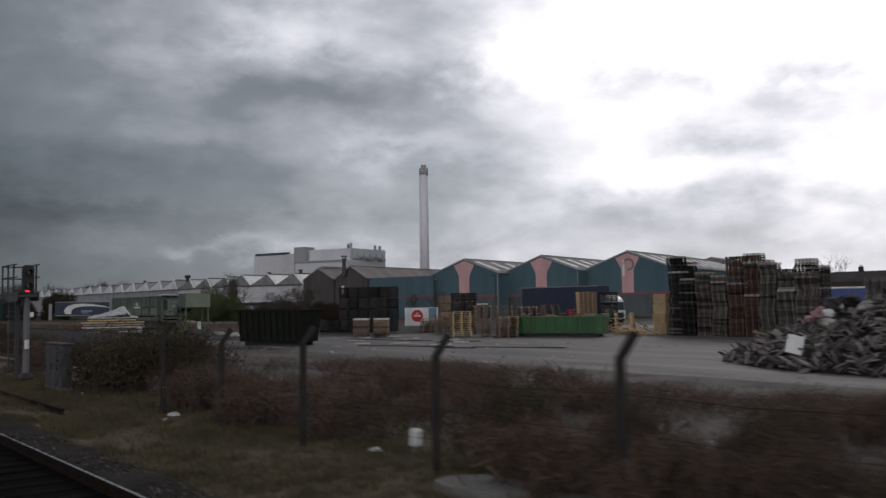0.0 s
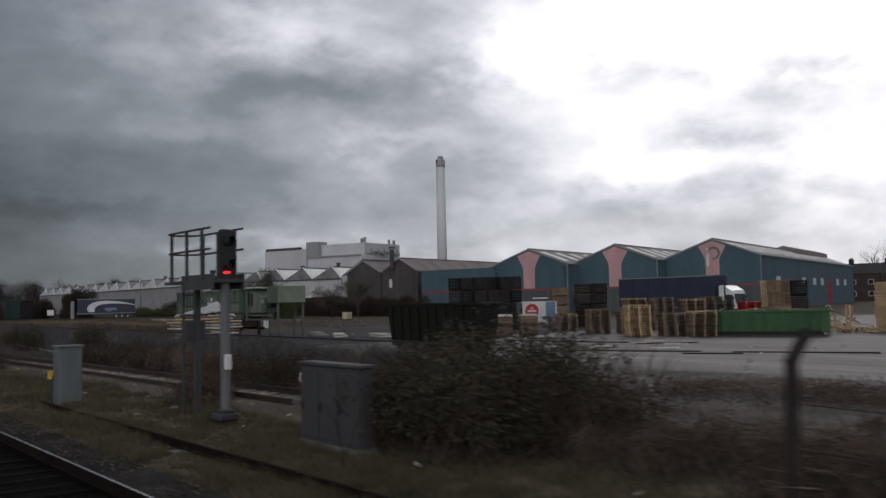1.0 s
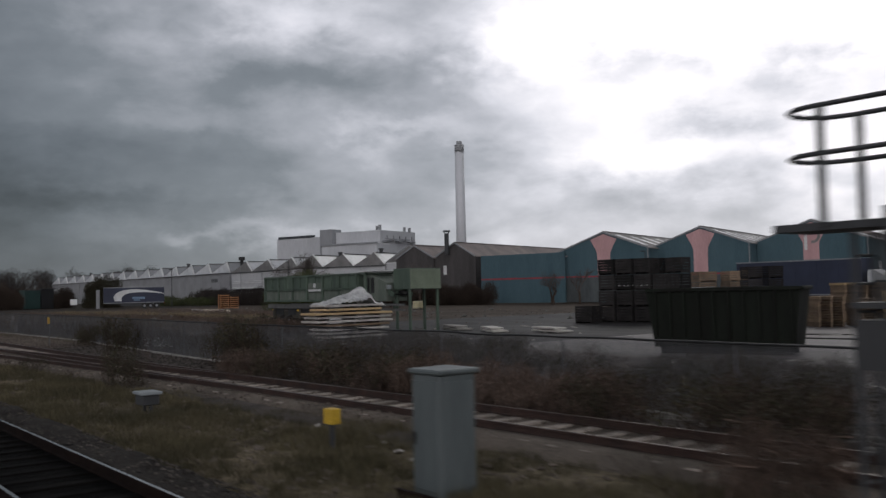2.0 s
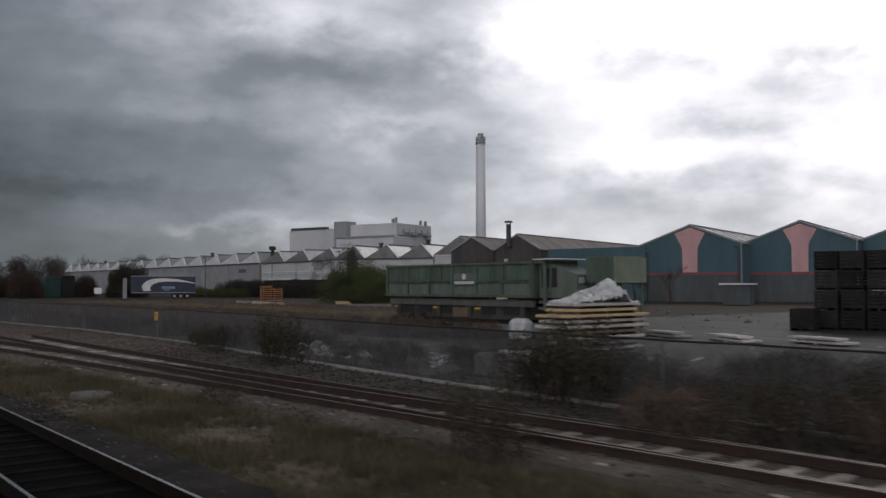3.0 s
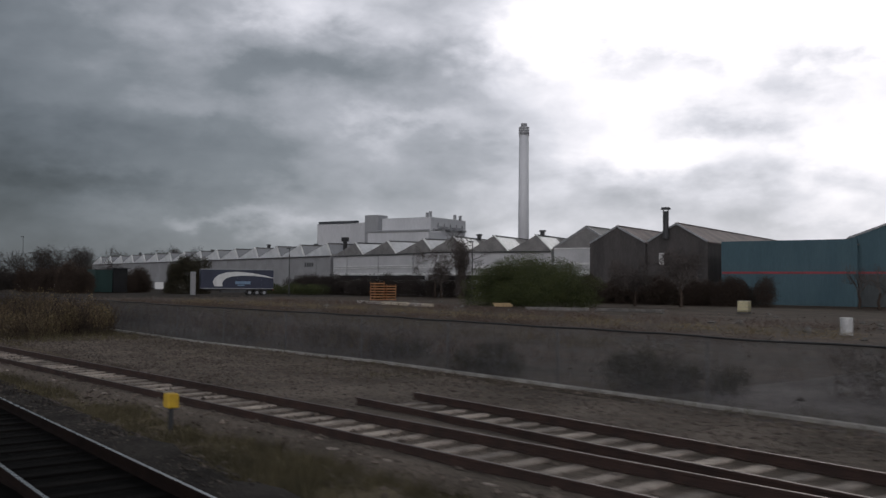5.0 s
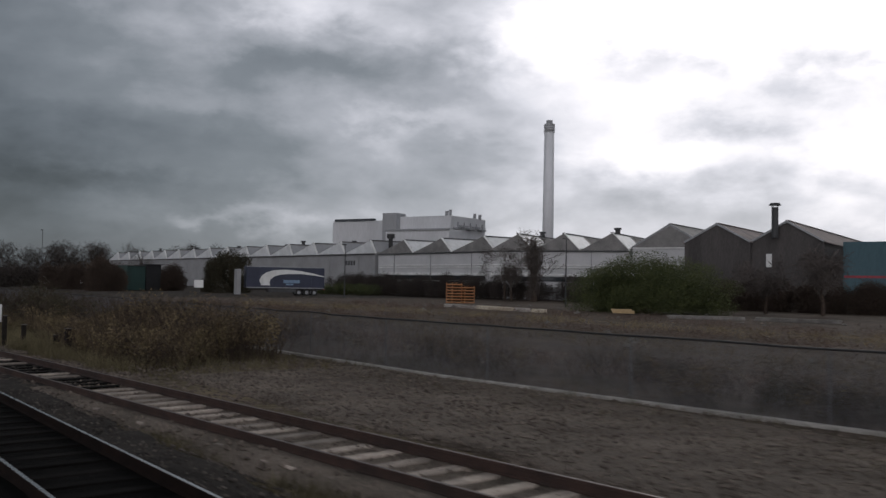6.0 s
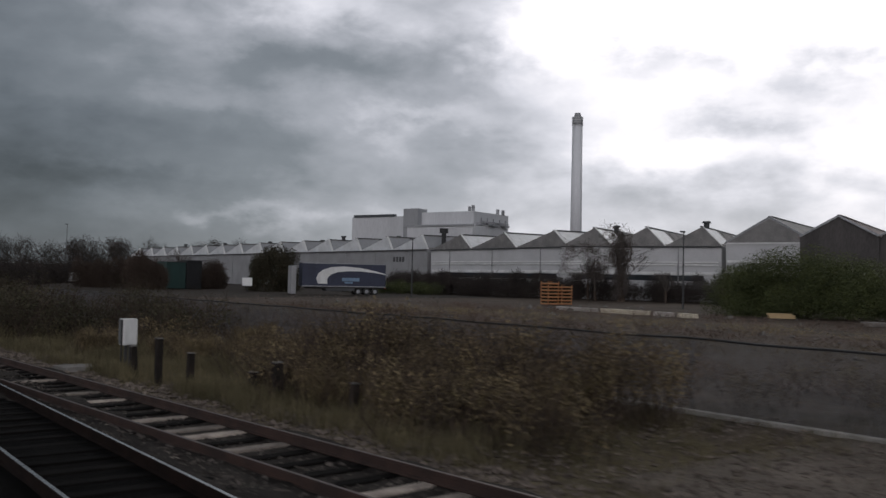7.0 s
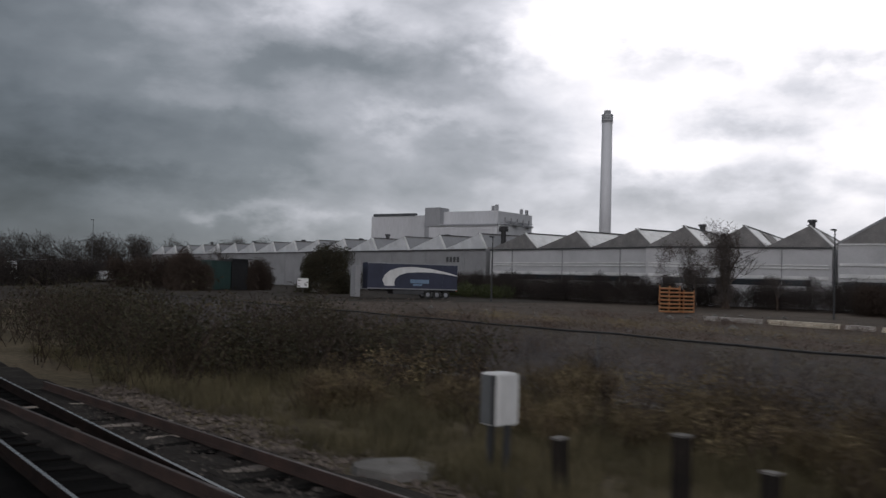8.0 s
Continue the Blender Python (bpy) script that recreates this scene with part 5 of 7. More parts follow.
# big scrap heap
def scrap_heap(x, y, rx, ry, h, n):
    t = thing("scrap_heap", pose(x, y, YARD), "large tangled heap of broken timber and scrap", "scrap heap")
    verts, faces = [], []
    nr, na = 10, 30
    for i in range(nr + 1):
        for j in range(na):
            f, a = i / nr, 2 * math.pi * j / na
            k = 1 + 0.22 * noise.noise((math.cos(a) * 1.5, math.sin(a) * 1.5, 4.0))
            verts.append((rx * f * k * math.cos(a), ry * f * k * math.sin(a), (h * (1 - f) ** 0.8 + 0.35 * noise.noise((f * 6, a * 2, 7.0))) * (1 if i < nr else 0) - (0.05 if i == nr else 0)))
    for i in range(nr):
        for j in range(na):
            faces.append((i * na + j, (i + 1) * na + j, (i + 1) * na + (j + 1) % na, i * na + (j + 1) % na))
    link("core", raw("core", verts, faces), M['dark_wood'], t, "dark core of the heap")
    bm = bmesh.new()
    for k in range(6500):
        f, a = rng.random() ** 0.75, rng.uniform(0, 2 * math.pi)
        m = Matrix.Translation((rx * f * math.cos(a), ry * f * math.sin(a), max(0.03, h * (1 - f) ** 0.8 + rng.uniform(-0.1, 0.25)))) @ Euler((rng.uniform(-0.9, 0.9), rng.uniform(-0.9, 0.9), rng.uniform(0, 6.2))).to_matrix().to_4x4()
        box(bm, (0, 0, 0), (rng.uniform(0.12, 0.75), rng.uniform(0.04, 0.18), rng.uniform(0.02, 0.08)), m)
    o = part("small_debris", bm, M['scrap'], t, "splintered small debris")
    o["kind"] = "stuff"
    shapes = []
    for q in range(10):
        bm = bmesh.new()
        if q < 6:
            box(bm, (0, 0, 0), (rng.uniform(0.6, 1.7), rng.uniform(0.07, 0.2), rng.uniform(0.03, 0.1)))
        elif q < 8:
            box(bm, (0, 0, 0), (rng.uniform(0.4, 0.8), rng.uniform(0.3, 0.6), 0.03))
        else:
            tube(bm, (-0.8, 0, 0), (0.8, 0, 0), 0.05, 0.05, 7)
        me = bpy.data.meshes.new("scrap_piece")
        bm.to_mesh(me)
        bm.free()
        me.materials.append((M['brown_wood'], M['grey_wood'], M['scrap'], M['dark_wood'], M['dark_wood'], M['scrap'], M['tarp'], M['drab'], M['galv'], M['rust'])[q])
        shapes.append(me)
    for k in range(n):
        f, a = rng.random() ** 0.8, rng.uniform(0, 2 * math.pi)
        o = link("scrap_piece", shapes[rng.choice((0, 1, 2, 3, 4, 5, 1, 4, 5, 6, 6, 7, 7, 8, 9))], None, t)
        o.matrix_local = Matrix.Translation((rx * f * math.cos(a), ry * f * math.sin(a), max(0.05, h * (1 - f) ** 0.8 + rng.uniform(-0.05, 0.2)))) @ Euler((rng.uniform(-0.9, 0.9), rng.uniform(-0.8, 0.8), rng.uniform(0, 6.2))).to_matrix().to_4x4()
    bm = bmesh.new()
    box(bm, (0, 0, 0), (0.6, 0.05, 0.78), Matrix.Translation((-7.4, 4.5, 0.95)) @ Euler((-0.5, 0.25, -1.0)).to_matrix().to_4x4())
    part("white_panel", bm, M['white'], t, "dirty white panel")
    # crumpled sheeting and bags tipped on the heap's shoulder
    for k in range(22):
        f, a, r = rng.random() ** 0.6, rng.uniform(0, 2 * math.pi), rng.uniform(0.16, 0.36)
        bm = bmesh.new()
        bmesh.ops.create_icosphere(bm, subdivisions=2, radius=r)
        for v in bm.verts:
            v.co *= 1 + 0.9 * noise.noise(v.co * 3.5 + Vector((k * 3.1, 0, 0)))
            v.co.z *= 0.75
        bmesh.ops.translate(bm, verts=bm.verts, vec=(-3.6 + 1.8 * f * math.cos(a), 4.3 + 1.8 * f * math.sin(a), 2.7 - 1.0 * f))
        part("crumpled_sheet", bm, M[('tarp', 'dark_wood', 'sawn_wood', 'pink_sheet', 'black', 'tarp', 'scrap')[k % 7]], t, ("white", "dark", "ochre", "faded pink", "black", "white", "brown")[k % 7] + " crumpled sheeting")


scrap_heap(39.0, 0.0, 9.0, 11.0, 3.7, 200)

# white sack and pipe on the ground by the pile
o = obj("bulk_bag", box(bmesh.new(), (0, 0, 0.5), (0.95, 0.95, 1.0), None, 0.16), M['tarp'])
o.matrix_world = pose(29.7, 69.6, YARD, 2, -3, 30)
tagged(o, "slumped white bulk bag on the yard floor", "bulk bag")
bm = bmesh.new()
box(bm, (0, 0, 0.36), (0.8, 2.5, 0.72), None, 0.09)
bmesh.ops.subdivide_edges(bm, edges=bm.edges[:], cuts=3, use_grid_fill=True)
for v in bm.verts:
    v.co += Vector((1, 1, 0.7)) * 0.05 * noise.noise(v.co * 2.3)
o = obj("concrete_trough", bm, M['concrete'])
o.matrix_world = pose(17.6, 57.2, -0.27, 0, 0, 4)
tagged(o, "weathered grey concrete trough lying behind the fence", "trough")
bm = tube(bmesh.new(), (0, 0, 0.0), (0, -1.25, 0.06), 0.055, 0.055, 10)
tube(bm, (0, -1.23, 0.06), (-0.12, -1.36, -0.05), 0.055, 0.055, 10)
tube(bm, (-0.12, -1.36, -0.05), (-0.14, -1.40, -0.42), 0.055, 0.055, 10)
o = obj("plastic_pipe", bm, M['white'])
o.matrix_world = pose(17.38, 57.5, 0.52)
tagged(o, "bent white plastic pipe lying on the concrete trough", "pipe")

# sunken timbers and scraps lying along the yard
for k, (a, b) in enumerate((((38.2, 45.8), (39.9, 37.6)), ((32.3, 35.7), (35.2, 29.4)), ((35.6, 28.0), (38.3, 22.6)), ((39.1, 36.3), (41.7, 34.2)), ((33.5, 29.2), (34.9, 27.0)), ((41.0, 47.0), (42.2, 43.0)))):
    a, b = Vector((*a, 0)), Vector((*b, 0))
    o = obj("sunken_timber", boxes((((b - a).length / 2, 0, 0.02), ((b - a).length, 0.3, 0.08)), bev=0.015), M['dark_wood'])
    o.matrix_world = frame_at(a.x, a.y, YARD, (b - a).to_2d())
    tagged(o, "wet black timber lying flat on the yard", "timber", "timbers in the yard")
for k in range(16):
    a = rng.uniform(0, 3.1)
    x, y = rng.uniform(34, 44), rng.uniform(28, 50)
    o = obj("wet_board", boxes(((0, 0, 0.03), (rng.uniform(0.6, 1.8), rng.uniform(0.12, 0.35), 0.05)), bev=0.01), M['pale_wood'] if k % 3 else M['tarp'])
    o.matrix_world = pose(x, y, YARD, 0, 0, -60 + rng.uniform(-25, 25))
    tagged(o, "pale wet board lying on the yard", "board", "boards on the yard")
# broken fresh crate by the plank heap
t = thing("broken_crate", pose(57.2, 34.2, YARD, 0, 0, 35), "broken crate frame of fresh yellow timber", "crate")
for x in (-0.8, 0.8):
    for y in (-0.6, 0.6):
        part("corner_post", boxes(((x, y, 0.9), (0.1, 0.1, 1.8))), M['new_wood'], t)
for z in (0.15, 0.9, 1.7):
    for y in (-0.66, 0.66):
        part("slat", boxes(((0, y, z), (1.75, 0.03, 0.16))), M['new_wood'], t)
bm = bmesh.new()
box(bm, (0, 0, 0), (2.6, 0.14, 0.05), pose(0.2, -0.8, 0.9, 0, 38, 0))
part("leaning_plank", bm, M['new_wood'], t)
t = thing("plank_heap", pose(56.9, 32.4, YARD), "low spill of fresh yellow planks and offcuts", "planks")
for k in range(40):
    bm = bmesh.new()
    box(bm, (0, 0, 0), (rng.uniform(0.5, 1.9), 0.14, 0.03), Matrix.Translation((rng.uniform(-0.9, 1.2), rng.uniform(-1.6, 1.8), 0.04 + abs(rng.gauss(0, 0.2)))) @ Euler((rng.uniform(-0.3, 0.3), rng.uniform(-0.4, 0.4), rng.uniform(0, 3.1))).to_matrix().to_4x4())
    part("plank", bm, M['new_wood'], t)
# a white drum
o = obj("white_drum", pole((0, 0, 0), (0, 0, 0.95), 0.32, 0.32, 18), M['tarp'])
o.matrix_world = pose(46.7, 94.5, -0.24)
tagged(o, "white plastic drum standing on rough ground", "drum")
for x, y, a in ((36.6, 66.2, 70), (36.0, 62.0, 62), (37.4, 58.5, 75)):
    o = obj("board_pack", boxes(((0, 0, 0.1), (3.0, 1.0, 0.1)), ((0.2, 0.1, 0.26), (2.6, 0.8, 0.1)), ((0, 0, 0.02), (0.2, 1.0, 0.1)), bev=0.015), M['pale_wood'])
    o.matrix_world = pose(x, y, YARD, 0, 0, a)
    tagged(o, "low pack of pale boards on the yard", "timber", "boards on the yard")

# white rubbish caught behind the fence
bm = bmesh.new()
for k in range(70):
    x, y = rng.uniform(17.1, 20.5), rng.choice((54.0, 58.5, 62.0, 66.0, 71.0)) + rng.gauss(0, 1.6)
    m = Matrix.Translation((x, y, -0.2 + rng.uniform(0, 0.12))) @ Euler((rng.uniform(-0.7, 0.7), rng.uniform(-0.7, 0.7), rng.uniform(0, 6.2))).to_matrix().to_4x4()
    box(bm, (0, 0, 0.03), (rng.uniform(0.08, 0.5), rng.uniform(0.06, 0.3), rng.uniform(0.02, 0.12)), m)
tagged(obj("fence_litter", bm, M['tarp']), "white plastic rubbish strewn behind the fence", "litter", kind="stuff")

crate_stack(62.2, 40.1, 3, M["dark_wood"], 60, (1.5, 1.3, 1.2), "stack of black crates before the lorry")


# ---- beside the track ----
M['leaf_dark'] = surf("dark_winter_leaves", (0.0488, 0.05002, 0.02928), (0.06344, 0.0488, 0.03294), 0.7, 3.0, 30.0, 0.0, spread=0.3, each=0.25, island=0.45, gloss=0.12)
M['leaf_green'] = surf("dark_evergreen_leaves", (0.0761, 0.0883, 0.032), (0.0381, 0.0472, 0.0183), 0.6, 0.8, 12.0, 0.0, spread=0.4, each=0.15, gloss=0.2)
M['leaf_olive'] = surf("brown_olive_leaves", (0.189, 0.15, 0.0814), (0.126, 0.0926, 0.0603), 0.8, 2.0, 30.0, 0.0, spread=0.3, each=0.25, island=0.45, gloss=0.12)
M['cane'] = surf("red_brown_canes", (0.157, 0.109, 0.0853), (0.0922, 0.07, 0.0581), 0.9, 2.0, 20.0, 0.0, spread=0.2, each=0.25, island=0.4, gloss=0.12)
M['stone'] = surf("broken_stone", (0.181, 0.149, 0.125), (0.0878, 0.0725, 0.0615), 0.9, 3.0, 18.0, 0.2, spread=0.3, island=0.35, gloss=0.12)
M['ash_stone'] = surf("dark_broken_stone", (0.111, 0.0952, 0.0841), (0.0412, 0.0365, 0.0333), 0.9, 3.0, 18.0, 0.2, spread=0.3, island=0.6, gloss=0.12)
M['twig'] = surf("brown_twigs", (0.0732, 0.0549, 0.0427), (0.04392, 0.03294, 0.02806), 0.9, 4.0, 30.0, 0.0, spread=0.3, each=0.25, gloss=0.12)
M['grass_dead'] = surf("dead_straw_grass", (0.128, 0.109, 0.067), (0.070, 0.063, 0.039), 0.9, 0.5, 8.0, 0.0, spread=0.3, island=0.4, gloss=0.12)
M['grass_tan'] = surf("tall_tan_grass", (0.178, 0.150, 0.088), (0.100, 0.088, 0.052), 0.9, 0.5, 8.0, 0.0, spread=0.3, island=0.4, gloss=0.12)
M['lamp_red'] = bpy.data.materials.new("red_signal_lamp")
M['lamp_red'].use_nodes = True
M['lamp_red'].node_tree.nodes["Principled BSDF"].inputs["Base Color"].default_value = (0.6, 0.02, 0.02, 1)
M['lamp_red'].node_tree.nodes["Principled BSDF"].inputs["Emission Color"].default_value = (1.0, 0.03, 0.03, 1)
M['lamp_red'].node_tree.nodes["Principled BSDF"].inputs["Emission Strength"].default_value = 1.0


M['kerb'] = surf("pale_kerb_concrete", (0.34, 0.325, 0.30), (0.20, 0.19, 0.175), 0.9, 1.5, 22.0, 0.3)
M['post_dark'] = surf("blackened_concrete", (0.034, 0.03, 0.028), (0.022, 0.02, 0.018), 0.9, 2.0, 20.0, 0.4, spread=0.3, gloss=0.2)

M['black_wood'] = surf("creosoted_timber", (0.024, 0.019, 0.016), (0.014, 0.012, 0.011), 0.9, 3.0, 30.0, 0.4, spread=0.3, gloss=0.2)
M['mid_grey'] = surf("dull_grey_paint", (0.135, 0.14, 0.142), (0.09, 0.095, 0.097), 0.6, 1.5, 18.0, 0.1, spread=0.15, streak=True)
M['grey_green'] = surf("grey_green_paint", (0.127, 0.146, 0.146), (0.0943, 0.111, 0.111), 0.55, 1.5, 18.0, 0.1, spread=0.12, streak=True)


def signal(x, y):
    t = thing("railway_signal", pose(x, y, -0.25), "grey railway signal with a caged platform and a red light lit", "railway signal")
    part("base_plate", boxes(((0, 0, 0.08), (0.5, 0.5, 0.16)), ((0, 0, 0.2), (0.34, 0.34, 0.1)), bev=0.03), M['dark_grey'], t)
    part("post", pole((0, 0, 0.2), (0, 0, 3.3), 0.12, 0.11, 14), M['mid_grey'], t, "grey steel post")
    part("junction_box", boxes(((-0.03, -0.2, 1.36), (0.15, 0.13, 0.36)), bev=0.02), M['white'], t, "pale junction box on the post")
    pf = part("platform", boxes(((0.0, 1.3, 3.27), (0.75, 3.0, 0.08))), M['dark_grey'], t, "dark steel platform")
    for px_ in (-0.39, 0.39):
        part("toe_board", boxes(((px_, 0.7, 3.25), (0.05, 1.8, 0.36))), M['dark_grey'], pf)
    for z in (4.02, 4.52):
        bm = bmesh.new()
        pts = [(-0.42, -0.1, z), (-0.42, 2.3, z)] + [(-0.42 * math.cos(a), 2.3 + 0.42 * math.sin(a), z) for a in [math.pi * k / 6 for k in range(1, 6)]] + [(0.42, 2.3, z), (0.42, -0.1, z)]
        for a, b in zip(pts, pts[1:]):
            tube(bm, a, b, 0.028, 0.028, 7)
        part("hand_rail", bm, M['dark_grey'], pf, "looped tubular rail")
    for px_, py in ((-0.42, 0.35), (-0.42, 1.25), (-0.42, 2.2), (0.42, 0.35), (0.42, 1.25), (0.42, 2.2)):
        part("stanchion", boxes(((px_, py, 3.9), (0.06, 0.07, 1.26))), M['dark_grey'], pf)
    h = part("signal_head", boxes(((0.0, -0.04, 3.88), (0.40, 0.2, 1.08)), ((0, -0.04, 4.44), (0.28, 0.18, 0.1)), bev=0.03), M['black'], t, "black signal head")
    part("backplate", boxes(((0.0, -0.15, 3.88), (0.46, 0.03, 1.12)), bev=0.01), M['black'], h)
    for z in (4.2, 3.66):
        part("hood", tube(bmesh.new(), (0, -0.16, z), (0, -0.42, z), 0.12, 0.11, 14, caps=False), M['black'], h, "round lamp hood")
        part("lens", pole((0, -0.16, z), (0, -0.19, z), 0.10, 0.10, 14), M['glass'], h, "dark lens")
    part("red_lamp", boxes(((-0.03, -0.18, 3.46), (0.17, 0.03, 0.06)), bev=0.01), M['lamp_red'], h, "lit red lamp strip")
    ld = part("ladder", boxes(((-0.2, 2.0, 1.6), (0.05, 0.06, 3.2)), ((0.2, 2.0, 1.6), (0.05, 0.06, 3.2))), M['dark_grey'], t, "dark steel ladder")
    for k in range(10):
        part("rung", pole((-0.2, 2.0, 0.35 + 0.29 * k), (0.2, 2.0, 0.35 + 0.29 * k), 0.016, 0.016, 6), M['dark_grey'], ld)
    part("rear_post", boxes(((0.05, 1.75, 1.6), (0.14, 0.14, 3.2))), M['dark_grey'], t)
    part("ladder_guard", boxes(((0.0, 1.85, 2.05), (0.5, 0.3, 0.5)), ((0.0, 1.85, 2.45), (0.6, 0.36, 0.06))), M['dark_grey'], t)


signal(9.15, 24.2)


def cabinet(x, y, sx, sy, h, material, label, z=-0.3, turn=0, roof=True):
    t = thing("relay_cabinet", pose(x, y, z, 0, 0, turn), label, "cabinet", "lineside cabinets")
    b = part("body", boxes(((0, 0, h / 2 + 0.04), (sx, sy, h - 0.08)), bev=0.02), material, t)
    part("plinth", boxes(((0, 0, 0.05), (sx + 0.1, sy + 0.1, 0.12))), M['concrete'], t)
    if roof:
        part("roof", boxes(((0, 0, h + 0.03), (sx + 0.1, sy + 0.1, 0.07)), bev=0.02), material, t)
    n = max(1, round(sy / 0.8))
    for k in range(n):
        yy = -sy / 2 + sy * (k + 0.5) / n
        d = part("door", boxes(((-sx / 2 - 0.012, yy, h / 2 + 0.05), (0.024, sy / n - 0.06, h - 0.28)), bev=0.008), material, b)
        part("handle", boxes(((-sx / 2 - 0.04, yy + sy / n * 0.36, h / 2), (0.03, 0.03, 0.16))), M['black'], d)
    part("end_panel", boxes(((0, -sy / 2 - 0.01, h / 2 + 0.05), (sx - 0.1, 0.02, h - 0.3)), bev=0.006), material, b)
    return t


cabinet(7.6, 31.3, 0.62, 0.6, 1.74, M['grey_green'], "tall grey lineside relay cabinet with a pale lid", z=-0.42)
cabinet(8.95, 18.98, 0.3, 2.05, 1.55, M['dark_grey'], "wide dark grey lineside equipment cabinet")
c = thing("apparatus_case", pose(8.38, 128.0, -0.22), "white apparatus case raised on a stand", "cabinet", "lineside cabinets")
b = part("case", boxes(((0, 0, 1.0), (0.40, 0.34, 0.74)), bev=0.02), M['white'], c)
part("door", boxes(((-0.21, 0.0, 1.0), (0.02, 0.3, 0.68))), M['mid_grey'], b, "dull grey door")
part("side_plate", boxes(((0.02, -0.18, 1.0), (0.34, 0.02, 0.68))), M['white'], b)
part("strap", boxes(((-0.225, -0.13, 0.75), (0.03, 0.05, 1.2))), M['black'], c)
for y in (-0.18, 0.18):
    part("leg", boxes(((0, y, 0.32), (0.07, 0.07, 0.66))), M['dark_grey'], c)
c = thing("location_case", pose(7.7, 42.7, -0.3), "low grey-topped trackside case on legs", "cabinet", "lineside cabinets")
part("case", boxes(((0, 0, 0.3), (0.4, 0.5, 0.24)), bev=0.02), M['dark_grey'], c)
part("lid", boxes(((0, 0, 0.46), (0.5, 0.62, 0.07)), bev=0.015), M['grey_paint'], c, "pale grey lid")
for y in (-0.2, 0.2):
    part("leg", boxes(((0, y, 0.1), (0.06, 0.06, 0.22))), M['dark_grey'], c)


def marker(name, x, y, top, size, label, material, z=-0.3):
    t = thing(name, pose(x, y, z), label, "marker")
    part("stake", boxes(((0, 0, (top - z - size) / 2), (0.07, 0.07, top - z - size + 0.02))), M['dark_grey'], t)
    part("head", boxes(((0, 0, top - z - size / 2), (0.2, size, size)), bev=0.015), material, t)
    return t


marker("yellow_marker", 8.2, 35.2, 0.42, 0.27, "small yellow marker box on a short stake", M['yellow'])
marker("yellow_marker", 6.25, 86.3, 0.38, 0.26, "small yellow marker box on a short stake", M['yellow'])
t = thing("warning_sign", pose(14.1, 75.6, -0.3), "square yellow warning sign on a thin post", "sign")
part("post", boxes(((0.05, 0, 0.75), (0.045, 0.045, 1.5))), M['wire'], t)
s = part("plate", boxes(((0, 0, 1.45), (0.03, 0.38, 0.36)), bev=0.008), M['yellow'], t, "yellow plate")
part("caption_bar", boxes(((-0.02, 0, 1.5), (0.01, 0.24, 0.1)), ((-0.02, 0, 1.36), (0.01, 0.28, 0.05))), M['orange'], s)

t = thing("stop_board", pose(12.2, 25.85, -0.25), "round red stop target with a lamp on a short post", "sign")
part("post", boxes(((0, 0, 0.5), (0.06, 0.06, 1.0))), M['dark_grey'], t)
d = part("target", pole((0, -0.04, 0.70), (0, -0.08, 0.70), 0.155, 0.155, 24), M['red'], t, "red disc with a pale rim")
part("rim", tube(bmesh.new(), (0, -0.03, 0.70), (0, -0.07, 0.70), 0.175, 0.175, 24), M['white'], d)
part("lamp_case", boxes(((0, 0, 1.1), (0.16, 0.16, 0.22)), bev=0.02), M['black'], t)
part("foot", boxes(((0, -0.05, 0.34), (0.16, 0.1, 0.16)), bev=0.02), M['yellow'], t)

t = thing("buffer_sleepers", pose(11.9, 24.6, -0.28), "rough pile of old sleepers at the end of the loop", "sleepers")
for k, (x, y, z, a) in enumerate(((-0.1, 1.6, 0.1, 97), (0.3, 0.2, 0.1, 94), (1.7, 2.6, 0.12, 96), (1.9, 4.6, 0.12, 93), (-0.4, -0.6, 0.08, 60))):
    bm = bmesh.new()
    box(bm, (0, 0, 0), (2.4, 0.25, 0.17), pose(x, y, z, 0, 0, a), 0.02)
    part("sleeper", bm, M['grey_wood'] if k < 3 else M['stack_wood'], t)

# spare rail lying in the cess
t = thing("spare_rail", pose(6.95, 11.2, -0.17), "long rusty black spare rail lying beside the line", "rail")
r = link("rail", rail_mesh("rail", lambda y: 0.012 * math.sin(y * 0.3), steps(0, 20.3, 2.0), M['rust']), M['rust'], t)
for y in (0.6, 10, 19.6):
    part("rail_support", boxes(((0, y, -0.2), (0.6, 0.25, 0.08))), M['grey_wood'], t)

# concrete slab and lumps
def slab(x, y, sx, sy, h, label, z=-0.32):
    bm = bmesh.new()
    ring = []
    for k in range(14):
        a = 2 * math.pi * k / 14
        q = 1 + 0.16 * math.sin(3.1 * k) + 0.08 * math.cos(5.3 * k)
        ring.append((sx / 2 * q * math.cos(a), sy / 2 * q * math.sin(a)))
    lo = [bm.verts.new((u, v, 0)) for u, v in ring]
    hi = [bm.verts.new((u * 0.93, v * 0.93, h + 0.02 * math.sin(k * 2.0))) for k, (u, v) in enumerate(ring)]
    bm.faces.new(hi)
    bm.faces.new(lo[::-1])
    for k in range(14):
        bm.faces.new((lo[k], lo[(k + 1) % 14], hi[(k + 1) % 14], hi[k]))
    o = obj("concrete_slab", bm, M['concrete'])
    o.location = (x, y, z)
    tagged(o, label, "concrete slab", "concrete lumps")


